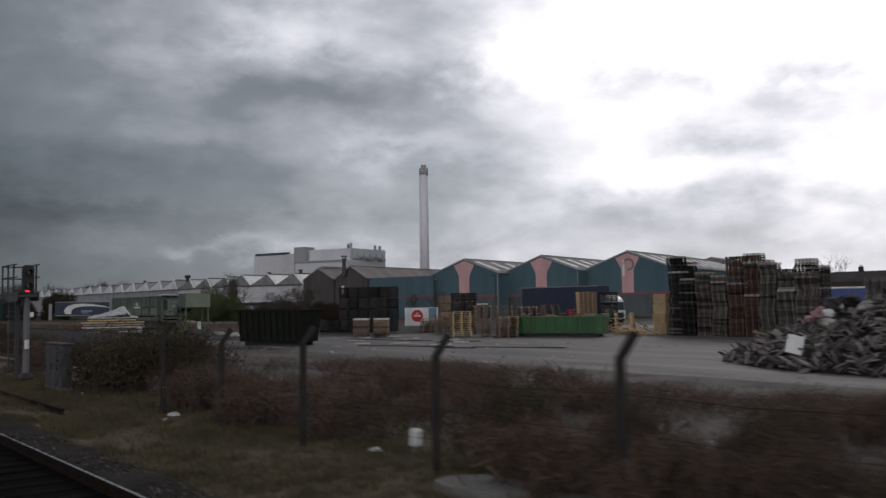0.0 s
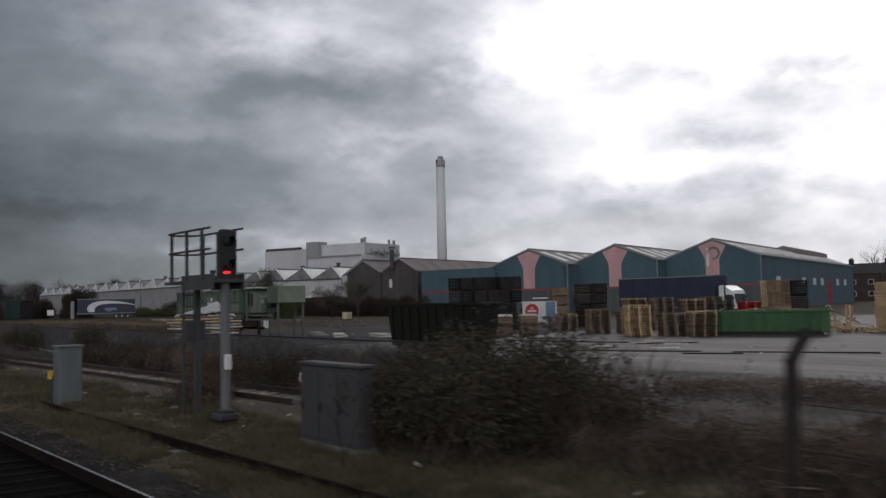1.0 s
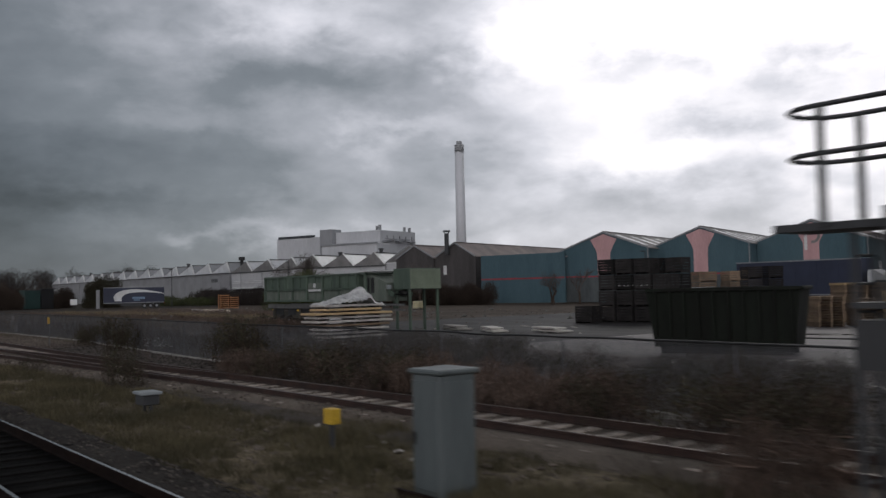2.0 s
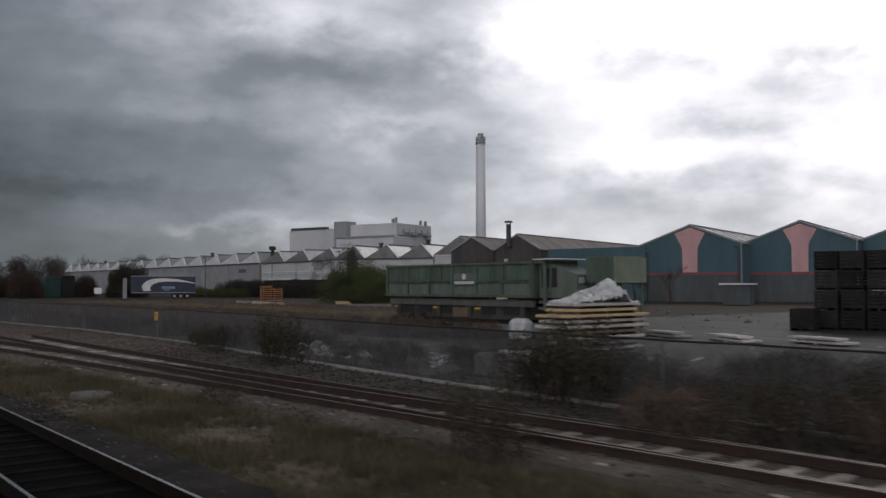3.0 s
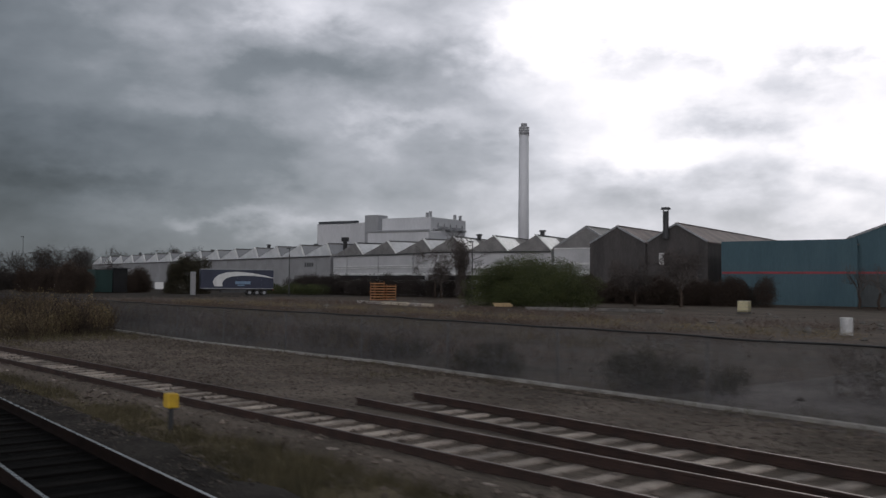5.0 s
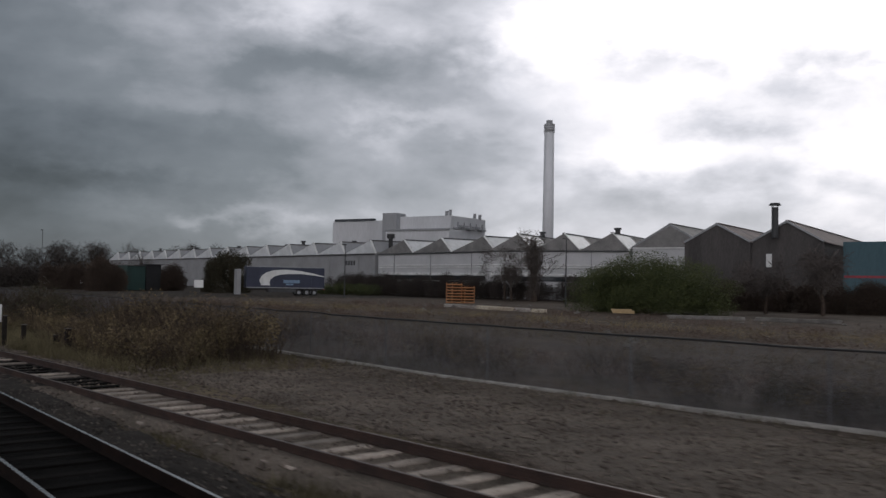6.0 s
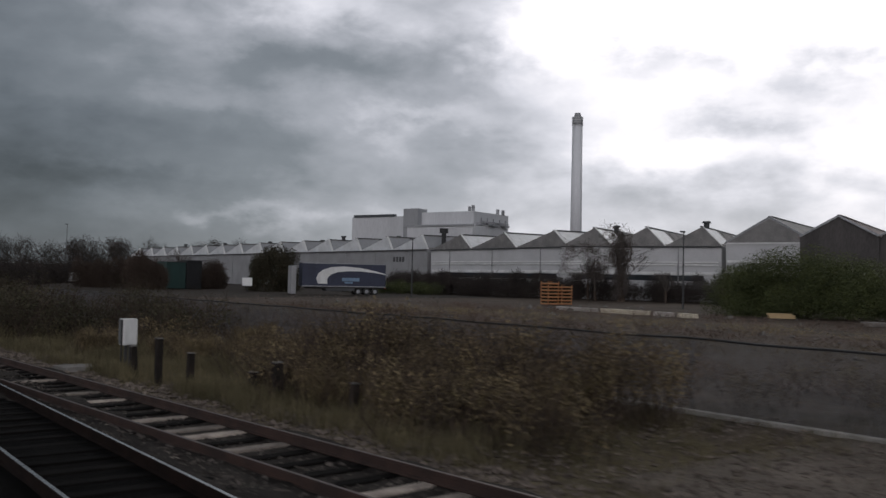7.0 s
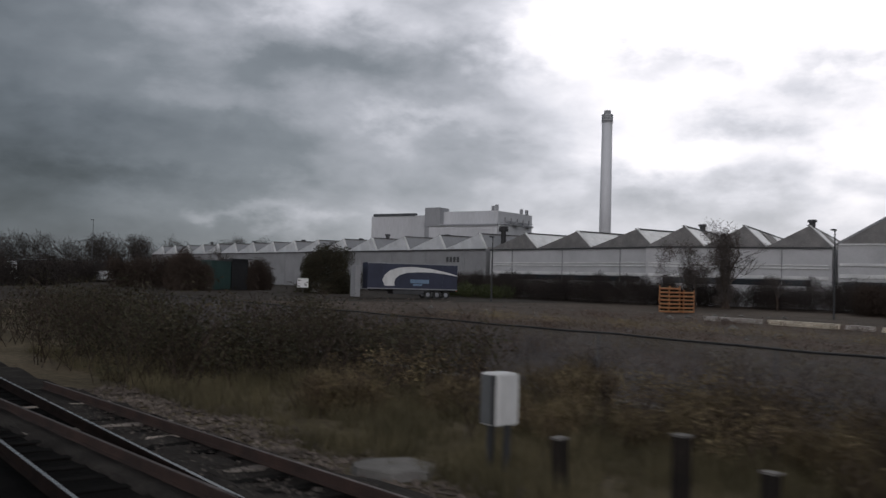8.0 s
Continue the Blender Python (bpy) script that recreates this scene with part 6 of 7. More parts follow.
slab(7.0, 61.2, 0.9, 1.3, 0.11, "worn pale concrete slab lying in dead grass")
slab(7.2, 128.9, 1.1, 1.3, 0.12, "flat grey concrete slab in the grass")
slab(8.9, -3.4, 1.1, 1.9, 0.2, "broken concrete lump in brambles", -0.44)
slab(9.4, -5.2, 0.9, 1.3, 0.2, "broken concrete lump in brambles", -0.4)

# short posts
def stump(x, y, top, w, label, material, tilt=0.0):
    t = thing("short_post", pose(x, y, -0.35, 0, tilt, 0), label, "post", "short posts")
    part("shaft", boxes(((0, 0, (top + 0.35) / 2), (w, w, top + 0.35)), bev=0.015), material, t)
    part("cap", boxes(((0, 0, top + 0.36), (w + 0.012, w + 0.012, 0.025))), M['concrete'], t)


for x, y, top, w, k in ((8.0, 124.55, 0.82, 0.16, 0), (8.5, 123.8, 0.5, 0.16, 2), (8.05, 126.4, 0.5, 0.16, -4), (9.1, 121.6, 0.22, 0.17, 3), (9.35, 120.8, 0.5, 0.2, -2), (9.76, 118.3, 0.27, 0.16, 2), (11.3, 116.6, 0.27, 0.16, -3)):
    stump(x, y, top, w, "short dark wooden post with a pale top in the grass", M['black_wood'], k)
t = thing("trackside_post", pose(6.4, 73.1, -0.3), "thin dark post with a small box near its top", "post")
part("shaft", boxes(((0, 0, 0.8), (0.06, 0.06, 1.6))), M['dark_grey'], t)
part("box", boxes(((0, 0, 1.42), (0.14, 0.2, 0.3)), bev=0.03), M['post_dark'], t)
t = thing("white_marker", pose(10.15, -0.1, -0.3), "white marker post with a wrapped top", "marker")
part("shaft", boxes(((0, 0, 0.1), (0.1, 0.1, 0.26))), M['grey_wood'], t)
part("wrap", boxes(((0, 0, 0.26), (0.2, 0.24, 0.34)), bev=0.04), M['tarp'], t)


# cranked concrete fence posts with strained wires
def cranked(x, y, turn, h=2.25, lean=0.0):
    t = thing("fence_post", pose(x, y, -0.35, lean, 0, turn), "weathered cranked concrete fence post", "fence post", "cranked fence posts")
    part("shaft", boxes(((0, 0, h / 2), (0.125, 0.125, h)), bev=0.02), M['post_dark'], t)
    bm = bmesh.new()
    box(bm, (0, 0, 0.19), (0.115, 0.125, 0.44), Matrix.Translation((0, 0, h - 0.04)) @ Matrix.Rotation(radians(32), 4, 'Y'), 0.02)
    part("crank", bm, M['post_dark'], t)
    return t


for k, (x, y) in enumerate(((9.2, -9.8), (9.2, -5.9), (9.15, -2.0), (8.9, 1.95), (8.95, 5.8), (9.1, 9.8))):
    cranked(x, y, -40 + 7 * (k % 3), 2.0 + 0.1 * (k % 2), (k % 3 - 1) * 1.5)
t = thing("wire_strands", pose(0, 0, 0), "slack rusty fence wires between the old posts", "wire", kind="stuff")
for z in (0.25, 0.75, 1.25):
    bm = bmesh.new()
    pts = [(9.2, -13, z), (9.2, -9.8, z + 0.03), (9.2, -5.9, z), (9.15, -2.0, z - 0.02), (8.9, 1.95, z), (8.95, 5.8, z + 0.02), (9.1, 9.8, z)]
    for a, b in zip(pts, pts[1:]):
        mid = ((a[0] + b[0]) / 2, (a[1] + b[1]) / 2, (a[2] + b[2]) / 2 - 0.05)
        tube(bm, a, mid, 0.004, 0.004, 4)
        tube(bm, mid, b, 0.004, 0.004, 4)
    part("strand", bm, M['post_dark'], t)


# chain-link fence between line and yard
FZ, FT = -0.27, 1.29


def fence_x(y):
    return float(np.interp(y, (22, 58, 79, 95, 107, 165), (15.0, 15.3, 16.8, 16.8, 15.7, 15.5)))


def swept(name, ring, ys, sag=0.0):
    """A closed (u, z) profile swept along the fence line."""
    m = len(ring)
    verts = [(fence_x(y) + u, y, z + sag * noise.noise((y * 0.45, 4.0, 0.0))) for y in ys for u, z in ring]
    faces = [(j * m + k, j * m + (k + 1) % m, (j + 1) * m + (k + 1) % m, (j + 1) * m + k) for j in range(len(ys) - 1) for k in range(m)]
    return raw(name, verts, faces + [tuple(range(m))[::-1], tuple((len(ys) - 1) * m + k for k in range(m))])


def chain_fence(y0, y1):
    t = thing("chain_link_fence", pose(0, 0, FZ), "weathered chain-link fence with a dark top rail and concrete kerb", "fence")
    ln, h = y1 - y0, FT - FZ
    ys = steps(y0, y1, 2.0)
    link("kerb", swept("kerb", [(-0.08, -0.06), (0.08, -0.06), (0.08, 0.07), (0.06, 0.09), (-0.06, 0.09), (-0.08, 0.07)], ys), M['kerb'], t, "pale concrete kerb")
    link("top_rail", swept("top_rail", [(0.026 * math.cos(k * math.pi / 4), h + 0.026 * math.sin(k * math.pi / 4)) for k in range(8)], steps(y0, y1, 0.8), 0.045), M['black'], t, "dark top rail", smooth=True)
    n = int(ln / 4.5)
    for k in range(n + 1):
        y = y0 + ln * k / n
        part("post", pole((fence_x(y) + 0.03, y, 0), (fence_x(y) + 0.03, y, h), 0.024, 0.024, 7), M['wire'], t)
    # woven wires, both ways, as thin three-sided rods
    pitch, r = 0.075, 0.0042
    verts, faces = [], []
    for sgn in (1, -1):
        c = y0 if sgn == 1 else y0 + h
        while c < (y1 - h if sgn == 1 else y1):
            i = len(verts)
            for y, z in ((c, 0.08), (c + sgn * (h - 0.1), h - 0.02)):
                x = fence_x(y) + sgn * 0.004
                verts += [(x - r, y, z), (x + r, y - r, z + r * sgn), (x + r, y + r, z - r * sgn)]
            faces += [(i, i + 1, i + 4, i + 3), (i + 1, i + 2, i + 5, i + 4), (i + 2, i, i + 3, i + 5)]
            c += pitch
    ob = link("mesh_wire", raw("mesh_wire", verts, faces), M['wire'], t, "woven wire netting")
    ob["kind"] = "stuff"


chain_fence(22.5, 165.0)


# ---- plants ----
nrng = np.random.default_rng(11)


def leaf_cloud(centres, size, n, flat=0.0):
    """n small folded leaves scattered through overlapping lumps (x, y, z, radius x, y, z)."""
    c = np.array(centres)
    vol = c[:, 3] * c[:, 4] * c[:, 5]
    pick = nrng.choice(len(c), n, p=vol / vol.sum())
    d = nrng.normal(size=(n, 3))
    d /= np.linalg.norm(d, axis=1)[:, None]
    rad = nrng.random(n)[:, None] ** 0.45
    p = c[pick, :3] + d * rad * c[pick, 3:6]
    a, b = nrng.normal(size=(n, 3)), nrng.normal(size=(n, 3))
    a /= np.linalg.norm(a, axis=1)[:, None]
    b -= a * (a * b).sum(1)[:, None]
    b /= np.linalg.norm(b, axis=1)[:, None]
    s = size * (0.6 + 0.8 * nrng.random(n))[:, None]
    v = np.stack([p - a * s, p + b * s * 0.45, p + a * s, p - b * s * 0.45], 1).reshape(-1, 3)
    f = np.arange(4 * n).reshape(-1, 4)
    return v, f


def twig_cloud(centres, size, n, rise=0.8):
    """n thin straight twigs, mostly rising, scattered through overlapping lumps."""
    c = np.array(centres)
    vol = c[:, 3] * c[:, 4] * c[:, 5]
    pick = nrng.choice(len(c), n, p=vol / vol.sum())
    d = nrng.normal(size=(n, 3))
    d /= np.linalg.norm(d, axis=1)[:, None]
    p = c[pick, :3] + d * nrng.random(n)[:, None] ** 0.4 * c[pick, 3:6]
    a = nrng.normal(size=(n, 3)) + np.array([0, 0, rise])
    a /= np.linalg.norm(a, axis=1)[:, None]
    b = np.cross(a, nrng.normal(size=(n, 3)))
    b /= np.linalg.norm(b, axis=1)[:, None]
    s = size * (0.5 + nrng.random(n))[:, None]
    w = b * s * 0.035
    v = np.stack([p - a * s - w, p - a * s + w, p + a * s], 1).reshape(-1, 3)
    return v, np.arange(3 * n).reshape(-1, 3)


def rods(paths, sides=3):
    """Tapered twigs along lists of (point, radius)."""
    verts, faces = [], []
    for path in paths:
        i = len(verts)
        for p, r in path:
            for k in range(sides):
                a = 2 * math.pi * k / sides
                verts.append((p[0] + r * math.cos(a), p[1] + r * math.sin(a), p[2]))
        for j in range(len(path) - 1):
            for k in range(sides):
                faces.append((i + j * sides + k, i + j * sides + (k + 1) % sides, i + (j + 1) * sides + (k + 1) % sides, i + (j + 1) * sides + k))
    return verts, faces


def bramble(w, h, leaves, stems, seed):
    r = random.Random(seed)
    paths = []
    for k in range(stems):
        a = r.uniform(0, 2 * math.pi)
        x, y = r.uniform(-0.5, 0.5) * w, r.uniform(-0.5, 0.5) * w
        reach, top = r.uniform(0.2, 0.7) * w, h * r.uniform(0.6, 1.15)
        path = []
        for q in range(6):
            f = q / 5
            path.append(((x + reach * f * math.cos(a) + r.uniform(-0.03, 0.03), y + reach * f * math.sin(a) + r.uniform(-0.03, 0.03), -0.05 + top * (1.6 * f - 0.75 * f * f)), 0.011 * (1 - 0.75 * f)))
        paths.append(path)
        for q in range(3):
            b = path[r.randrange(2, 5)][0]
            e = (b[0] + r.uniform(-0.3, 0.3), b[1] + r.uniform(-0.3, 0.3), b[2] + r.uniform(0.05, 0.35))
            paths.append([(b, 0.006), (e, 0.003)])
    lumps = [(r.uniform(-0.4, 0.4) * w, r.uniform(-0.4, 0.4) * w, h * r.uniform(0.25, 0.75), w * r.uniform(0.16, 0.3), w * r.uniform(0.16, 0.3), h * r.uniform(0.2, 0.34)) for k in range(9)]
    return rods(paths), leaf_cloud(lumps, 0.036, leaves)


bush_kinds = []
for k, (w, h, lv, st) in enumerate(((1.9, 1.15, 900, 28), (2.2, 1.5, 1100, 30), (1.6, 0.95, 600, 32), (2.4, 1.8, 1300, 34), (1.7, 1.25, 380, 40), (1.5, 1.6, 2300, 60), (1.8, 2.1, 1100, 60))):
    (sv, sf), (lv_, lf) = bramble(w, h, lv, st, 40 + k)
    bush_kinds.append((raw("cane_tangle", sv, sf), raw("foliage", lv_, lf)))
    bush_kinds[-1][0].materials.append(M['twig'])
    bush_kinds[-1][1].materials.append(M['leaf_dark'])


for k, (w, h, n_) in enumerate(((2.0, 1.15, 1500), (1.7, 0.95, 1200))):
    (sv, sf), _ = bramble(w, h, 10, 34, 70 + k)
    r = random.Random(k)
    v, f = twig_cloud([(r.uniform(-0.4, 0.4) * w, r.uniform(-0.4, 0.4) * w, h * r.uniform(0.3, 0.7), 0.4, 0.4, h * 0.34) for q in range(9)], 0.2, n_, 0.9)
    bush_kinds.append((raw("cane_tangle", sv, sf), raw("foliage", v, f)))
    bush_kinds[-1][0].materials.append(M['twig'])
    bush_kinds[-1][1].materials.append(M['cane'])


# twiggy kinds stay 5 and 6; the dense shrub is 7 and the tall sapling clump 8
bush_kinds = bush_kinds[:5] + bush_kinds[7:] + bush_kinds[5:7]
olive_kinds = []
for stems, leaves in bush_kinds:
    me = leaves.copy()
    me.materials.clear()
    me.materials.append(M['leaf_olive'])
    olive_kinds.append((stems, me))


def bush(x, y, kind, scale, label, look_of=None):
    t = thing("bramble_bush", Matrix.Translation((x, y, height(x, y))) @ Matrix.Rotation(rng.uniform(0, 6.28), 4, 'Z') @ Matrix.Diagonal((scale * rng.uniform(0.9, 1.15), scale * rng.uniform(0.9, 1.15), scale, 1)), label, "bush", "brambles beside the line")
    link("cane_tangle", bush_kinds[kind][0], None, t)
    link("foliage", (look_of or bush_kinds)[kind][1], None, t)


def thicket(n, x0, x1, y0, y1, kinds, s0, s1, label, keep=None, look_of=None):
    for k in range(n):
        x, y = rng.uniform(x0, x1), rng.uniform(y0, y1)
        if keep and not keep(x, y):
            continue
        bush(x, y, rng.choice(kinds), rng.uniform(s0, s1), label, look_of)


def scrub_stuff(name, n, x0, x1, y0, y1, kinds, s0, s1, label, keep=None, look_of=None, leaf='cane'):
    """The same bushes, too dense to tell apart, joined into one mass."""
    pv, pf, mats, base = [], [], [], 0
    for k in range(n):
        x, y = rng.uniform(x0, x1), rng.uniform(y0, y1)
        if keep and not keep(x, y):
            continue
        c, s = math.cos(rng.uniform(0, 6.28)), rng.uniform(s0, s1)
        w = math.sqrt(1 - c * c)
        for q, me in enumerate((look_of or bush_kinds)[rng.choice(kinds)]):
            co = np.empty(len(me.vertices) * 3)
            me.vertices.foreach_get("co", co)
            co = co.reshape(-1, 3) * s
            co = np.stack([co[:, 0] * c - co[:, 1] * w + x, co[:, 0] * w + co[:, 1] * c + y, co[:, 2] + height(x, y)], 1)
            pv.append(co)
            pf += [tuple(base + i for i in p.vertices) for p in me.polygons]
            mats += [q] * len(me.polygons)
            base += len(co)
    me = raw(name, np.concatenate(pv), pf)
    ob = link(name, me, [M['twig'], M['leaf_olive'] if look_of else M[leaf]])
    me.polygons.foreach_set("material_index", mats)
    tagged(ob, label, "scrub", kind="stuff")


def off_track(x, y):
    c = loop_mid(y)
    return y < 24 or not (c - 1.9 < x < c + 1.9) and not (34 < y < 88 and c - 2 < x < 13.6)


thicket(56, 9.5, 13.0, -17, 14.5, (5, 6, 5, 6, 4), 0.75, 1.05, "tangled brown bramble thicket by the old fence")
thicket(12, 11.4, 13.2, -15, 0, (8,), 0.68, 0.86, "tall bare bramble canes by the old fence")
scrub_stuff("bramble_mass", 44, 11.5, 19.5, -18, 12.0, (5, 6, 6), 0.6, 0.95, "low brown bramble mass between old fence and yard")
thicket(18, 9.9, 13.0, 14.6, 19.4, (1, 4, 3, 5), 1.0, 1.45, "dense dark bramble bush by the line")
thicket(8, 10.6, 13.0, 16.4, 21.5, (7,), 1.05, 1.3, "dense dark evergreen bramble bush by the line")
thicket(24, 13.0, 14.7, 24, 48, (1, 4, 5, 6), 0.8, 1.1, "dark scrubby bramble bush")
scrub_stuff("fence_scrub", 40, 16.0, 21.5, 30, 60, (5, 6, 4, 5), 0.75, 1.05, "dark scrub growing behind the fence", lambda x, y: not 53.5 < y < 61 or x < 16.4, leaf="leaf_dark")
scrub_stuff("thin_scrub", 22, 17.4, 21.0, 62, 112, (5, 6, 4), 0.6, 0.9, "thin scrub growing behind the fence", leaf="leaf_dark")
thicket(32, 9.8, 14.7, 27, 50, (0, 5, 4, 6), 0.75, 1.0, "dark scrubby bramble bush", off_track)
scrub_stuff("sparse_scrub", 26, 16.1, 18.4, 46, 80, (5, 6, 4), 0.75, 1.0, "sparse bramble by the chain-link fence", leaf="leaf_dark")
thicket(106, 8.6, 15.3, 111, 136, (1, 4, 5, 4, 2, 6), 0.75, 1.05, "leafless bramble thicket in tall grass", lambda x, y: x < 1.05 * (y - 103.0) and (x > 11.4 + max(0.0, 118 - y) * 0.4 or (y > 129.5 and x > 9.2)), olive_kinds)
scrub_stuff("rough_scrub", 40, 17.2, 22.0, 96, 150, (4, 2, 4, 0), 0.75, 1.0, "thin scrub growing behind the fence", None, olive_kinds)
for x, y, sc in ((9.2, 48.8, 0.85), (15.0, 52.0, 1.3), (14.9, 53.3, 1.1), (14.8, 65.9, 1.2), (15.0, 45.6, 0.85), (14.7, 47.2, 0.7), (15.3, 72.4, 0.8)):
    bush(x, y, 7, sc, "dense dark bramble bush on the verge" if x < 10 else "tall dark bramble bush against the fence kerb")
thicket(14, 11.2, 14.0, 113.5, 123.5, (8,), 0.9, 1.12, "tall thin leafless saplings in the brambles", None, olive_kinds)
scrub_stuff("machine_scrub", 26, 26.5, 30.5, 70, 86, (5, 6, 4), 0.7, 1.0, "low brown scrub before the green machine", leaf="cane")
thicket(24, 9.4, 11.8, 112.5, 123, (4, 5, 4, 1), 0.8, 1.1, "leafless bramble bush in tan grass", lambda x, y: x < 1.05 * (y - 103.0) and x > 8.8 + abs(y - 116) * 0.12, olive_kinds)
thicket(34, 7.6, 15.0, 134, 165, (3, 1, 3), 1.1, 1.5, "dark overgrown scrub beside the line")


def grass(name, n, area, h0, h1, material, label, keep=None, fade=lambda x, y: 1.0, blades=8, thin=0.007):
    x0, x1, y0, y1 = area
    verts, faces = [], []
    g = random.Random(len(name))
    done = 0
    while done < n:
        x, y = g.uniform(x0, x1), g.uniform(y0, y1)
        if keep and not keep(x, y):
            done += 1
            continue
        d = noise.noise((x * 0.55, y * 0.4, 8.0))
        d2 = noise.noise((x * 2.3, y * 2.1, 4.0))
        if g.random() > 0.5 + 0.8 * d + 0.7 * d2 or g.random() > fade(x, y):
            done += 1
            continue
        z = height(x, y) - 0.02
        for q in range(blades):
            a, hh = g.uniform(0, 6.28), g.uniform(h0, h1) * max(0.3, 0.85 + 0.6 * d + 0.5 * d2)
            bend = hh * g.uniform(0.05, 0.8)
            ux, uy = x + g.uniform(-0.1, 0.1), y + g.uniform(-0.1, 0.1)
            w = g.uniform(0.5, 1.0) * thin
            i = len(verts)
            cx, cy = math.cos(a), math.sin(a)
            verts += [(ux - w * cy, uy + w * cx, z), (ux + w * cy, uy - w * cx, z), (ux + bend * cx, uy + bend * cy, z + hh)]
            faces.append((i, i + 1, i + 2))
        done += 1
    ob = link(name, raw(name, verts, faces), material)
    tagged(ob, label, "grass", kind="stuff")


grass("verge_grass", 120000, (5.3, 10.4, -14, 112), 0.07, 0.24, M['grass_dead'], "dead olive and straw grass along the verge", lambda x, y: x < loop_mid(y) - 1.4)
grass("tall_grass", 36000, (5.8, 14.5, 110, 150), 0.1, 0.5, M['grass_tan'], "tall tan winter grass by the line", lambda x, y: x > loop_mid(y) + 2.3 + 0.6 * noise.noise((y * 0.4, 3.0, 0.0)) and x > 7.0, lambda x, y: min(1.0, max(0.05, (y - 109) / 10)), 13, 0.006)
grass("tan_tufts", 24000, (5.3, 10.4, 20, 108), 0.08, 0.3, M['grass_tan'], "tan grass tufts on the verge", lambda x, y: x < loop_mid(y) - 1.5 and noise.noise((x * 0.35, y * 0.16, 12.0)) > -0.06)
bush(8.7, 57.2, 0, 0.6, "small dark bramble bush on the verge")
grass("fence_grass", 9000, (12.8, 18.0, -10, 125), 0.08, 0.3, M['grass_dead'], "thin dead grass along the fence", lambda x, y: off_track(x, y) and (y < 20 or y > 90 or x > 15.5))



def stones(name, n, area, s0, s1, material, label, keep=None, lift=0.0, top=None):
    """Loose broken stones, each its own six-cornered lump."""
    x0, x1, y0, y1 = area
    g = random.Random(len(label) + n)
    verts, faces = [], []
    for k in range(n):
        x, y = g.uniform(x0, x1), g.uniform(y0, y1)
        if keep and not keep(x, y):
            continue
        z = (top(x, y) if top else height(x, y)) + lift
        s = s0 + (s1 - s0) * g.random() ** 2
        a = g.uniform(0, 6.28)
        i = len(verts)
        for q in range(4):
            r_ = s * g.uniform(0.7, 1.2)
            verts.append((x + r_ * math.cos(a + 1.57 * q), y + r_ * math.sin(a + 1.57 * q), z + s * g.uniform(-0.1, 0.35)))
        verts += [(x, y, z + s * g.uniform(0.6, 0.95)), (x, y, z - s * 0.5)]
        for q in range(4):
            faces += [(i + q, i + (q + 1) % 4, i + 4), (i + (q + 1) % 4, i + q, i + 5)]
    tagged(link(name, raw(name, verts, faces), material), label, "stones", kind="stuff")


def bed_top(mid):
    return lambda x, y: float(np.interp(abs(x - mid(y)), (0, 0.6, 0.84, 1.05, 1.25, 1.7), (-0.2, -0.2, -0.135, -0.135, -0.165, -0.36)))


stones("loop_stones", 23000, (3.2, 13.5, 34, 110), 0.03, 0.075, M['stone'], "broken brown ballast stones along the loop line", lambda x, y: abs(x - loop_mid(y)) < 1.6 and not 0.66 < abs(x - loop_mid(y)) < 0.84, 0.0, bed_top(loop_mid))
stones("junction_stones", 6000, (4.4, 8.5, 109, 139), 0.025, 0.06, M['ash_stone'], "oily ballast stones at the junction", lambda x, y: abs(x - loop_mid(y)) < 1.6 and not 0.66 < abs(x - loop_mid(y)) < 0.84, 0.0, bed_top(loop_mid))
stones("gravel_stones", 14000, (9.0, 16.6, 72, 114), 0.022, 0.06, M['stone'], "loose gravel between loop line and fence", lambda x, y: x > loop_mid(y) + 1.5, 0.01, lambda x, y: -0.255)
stones("edge_stones", 6000, (6.8, 10.2, 80, 114), 0.025, 0.07, M['stone'], "stones between loop line and gravel", lambda x, y: loop_mid(y) + 1.4 < x < 9.4, 0.0)
stones("ash_stones", 9000, (9.5, 16.6, 36, 76), 0.025, 0.08, M['ash_stone'], "dark stones strewn over the cinders", lambda x, y: x > loop_mid(y) + 1.5, 0.005, lambda x, y: -0.26)
stones("main_stones", 24000, (4.4, 6.7, -12, 136), 0.02, 0.045, M['ash_stone'], "oily ballast stones beside the running line", lambda x, y: x < 5.7 + 0.9 * noise.noise((y * 0.7, 2.0, 1.0)) + 0.5 * noise.noise((y * 3.1, x * 2.0, 6.0)), 0.0, lambda x, y: -0.16 - 0.42 * max(0.0, min(0.42, x - 5.3)))
stones("verge_stones", 9000, (5.2, 10.5, 20, 112), 0.025, 0.09, M['stone'], "stones scattered in the verge", lambda x, y: x < loop_mid(y) - 1.4)
stones("shoulder_stones", 9000, (5.9, 9.0, 111, 140), 0.03, 0.09, M['stone'], "rubble along the shoulder of the loop line", lambda x, y: x < loop_mid(y) + 3.2 + 0.5 * noise.noise((y * 0.4, 3.0, 0.0)), 0.01)
stones("rubble_bits", 3500, (19.0, 74.0, 66, 215), 0.04, 0.16, M['stone'], "broken rubble strewn over the rough ground")
stones("pale_rubble", 160, (30.0, 74.0, 70, 205), 0.12, 0.4, M['concrete'], "pale broken concrete strewn over the rough ground")


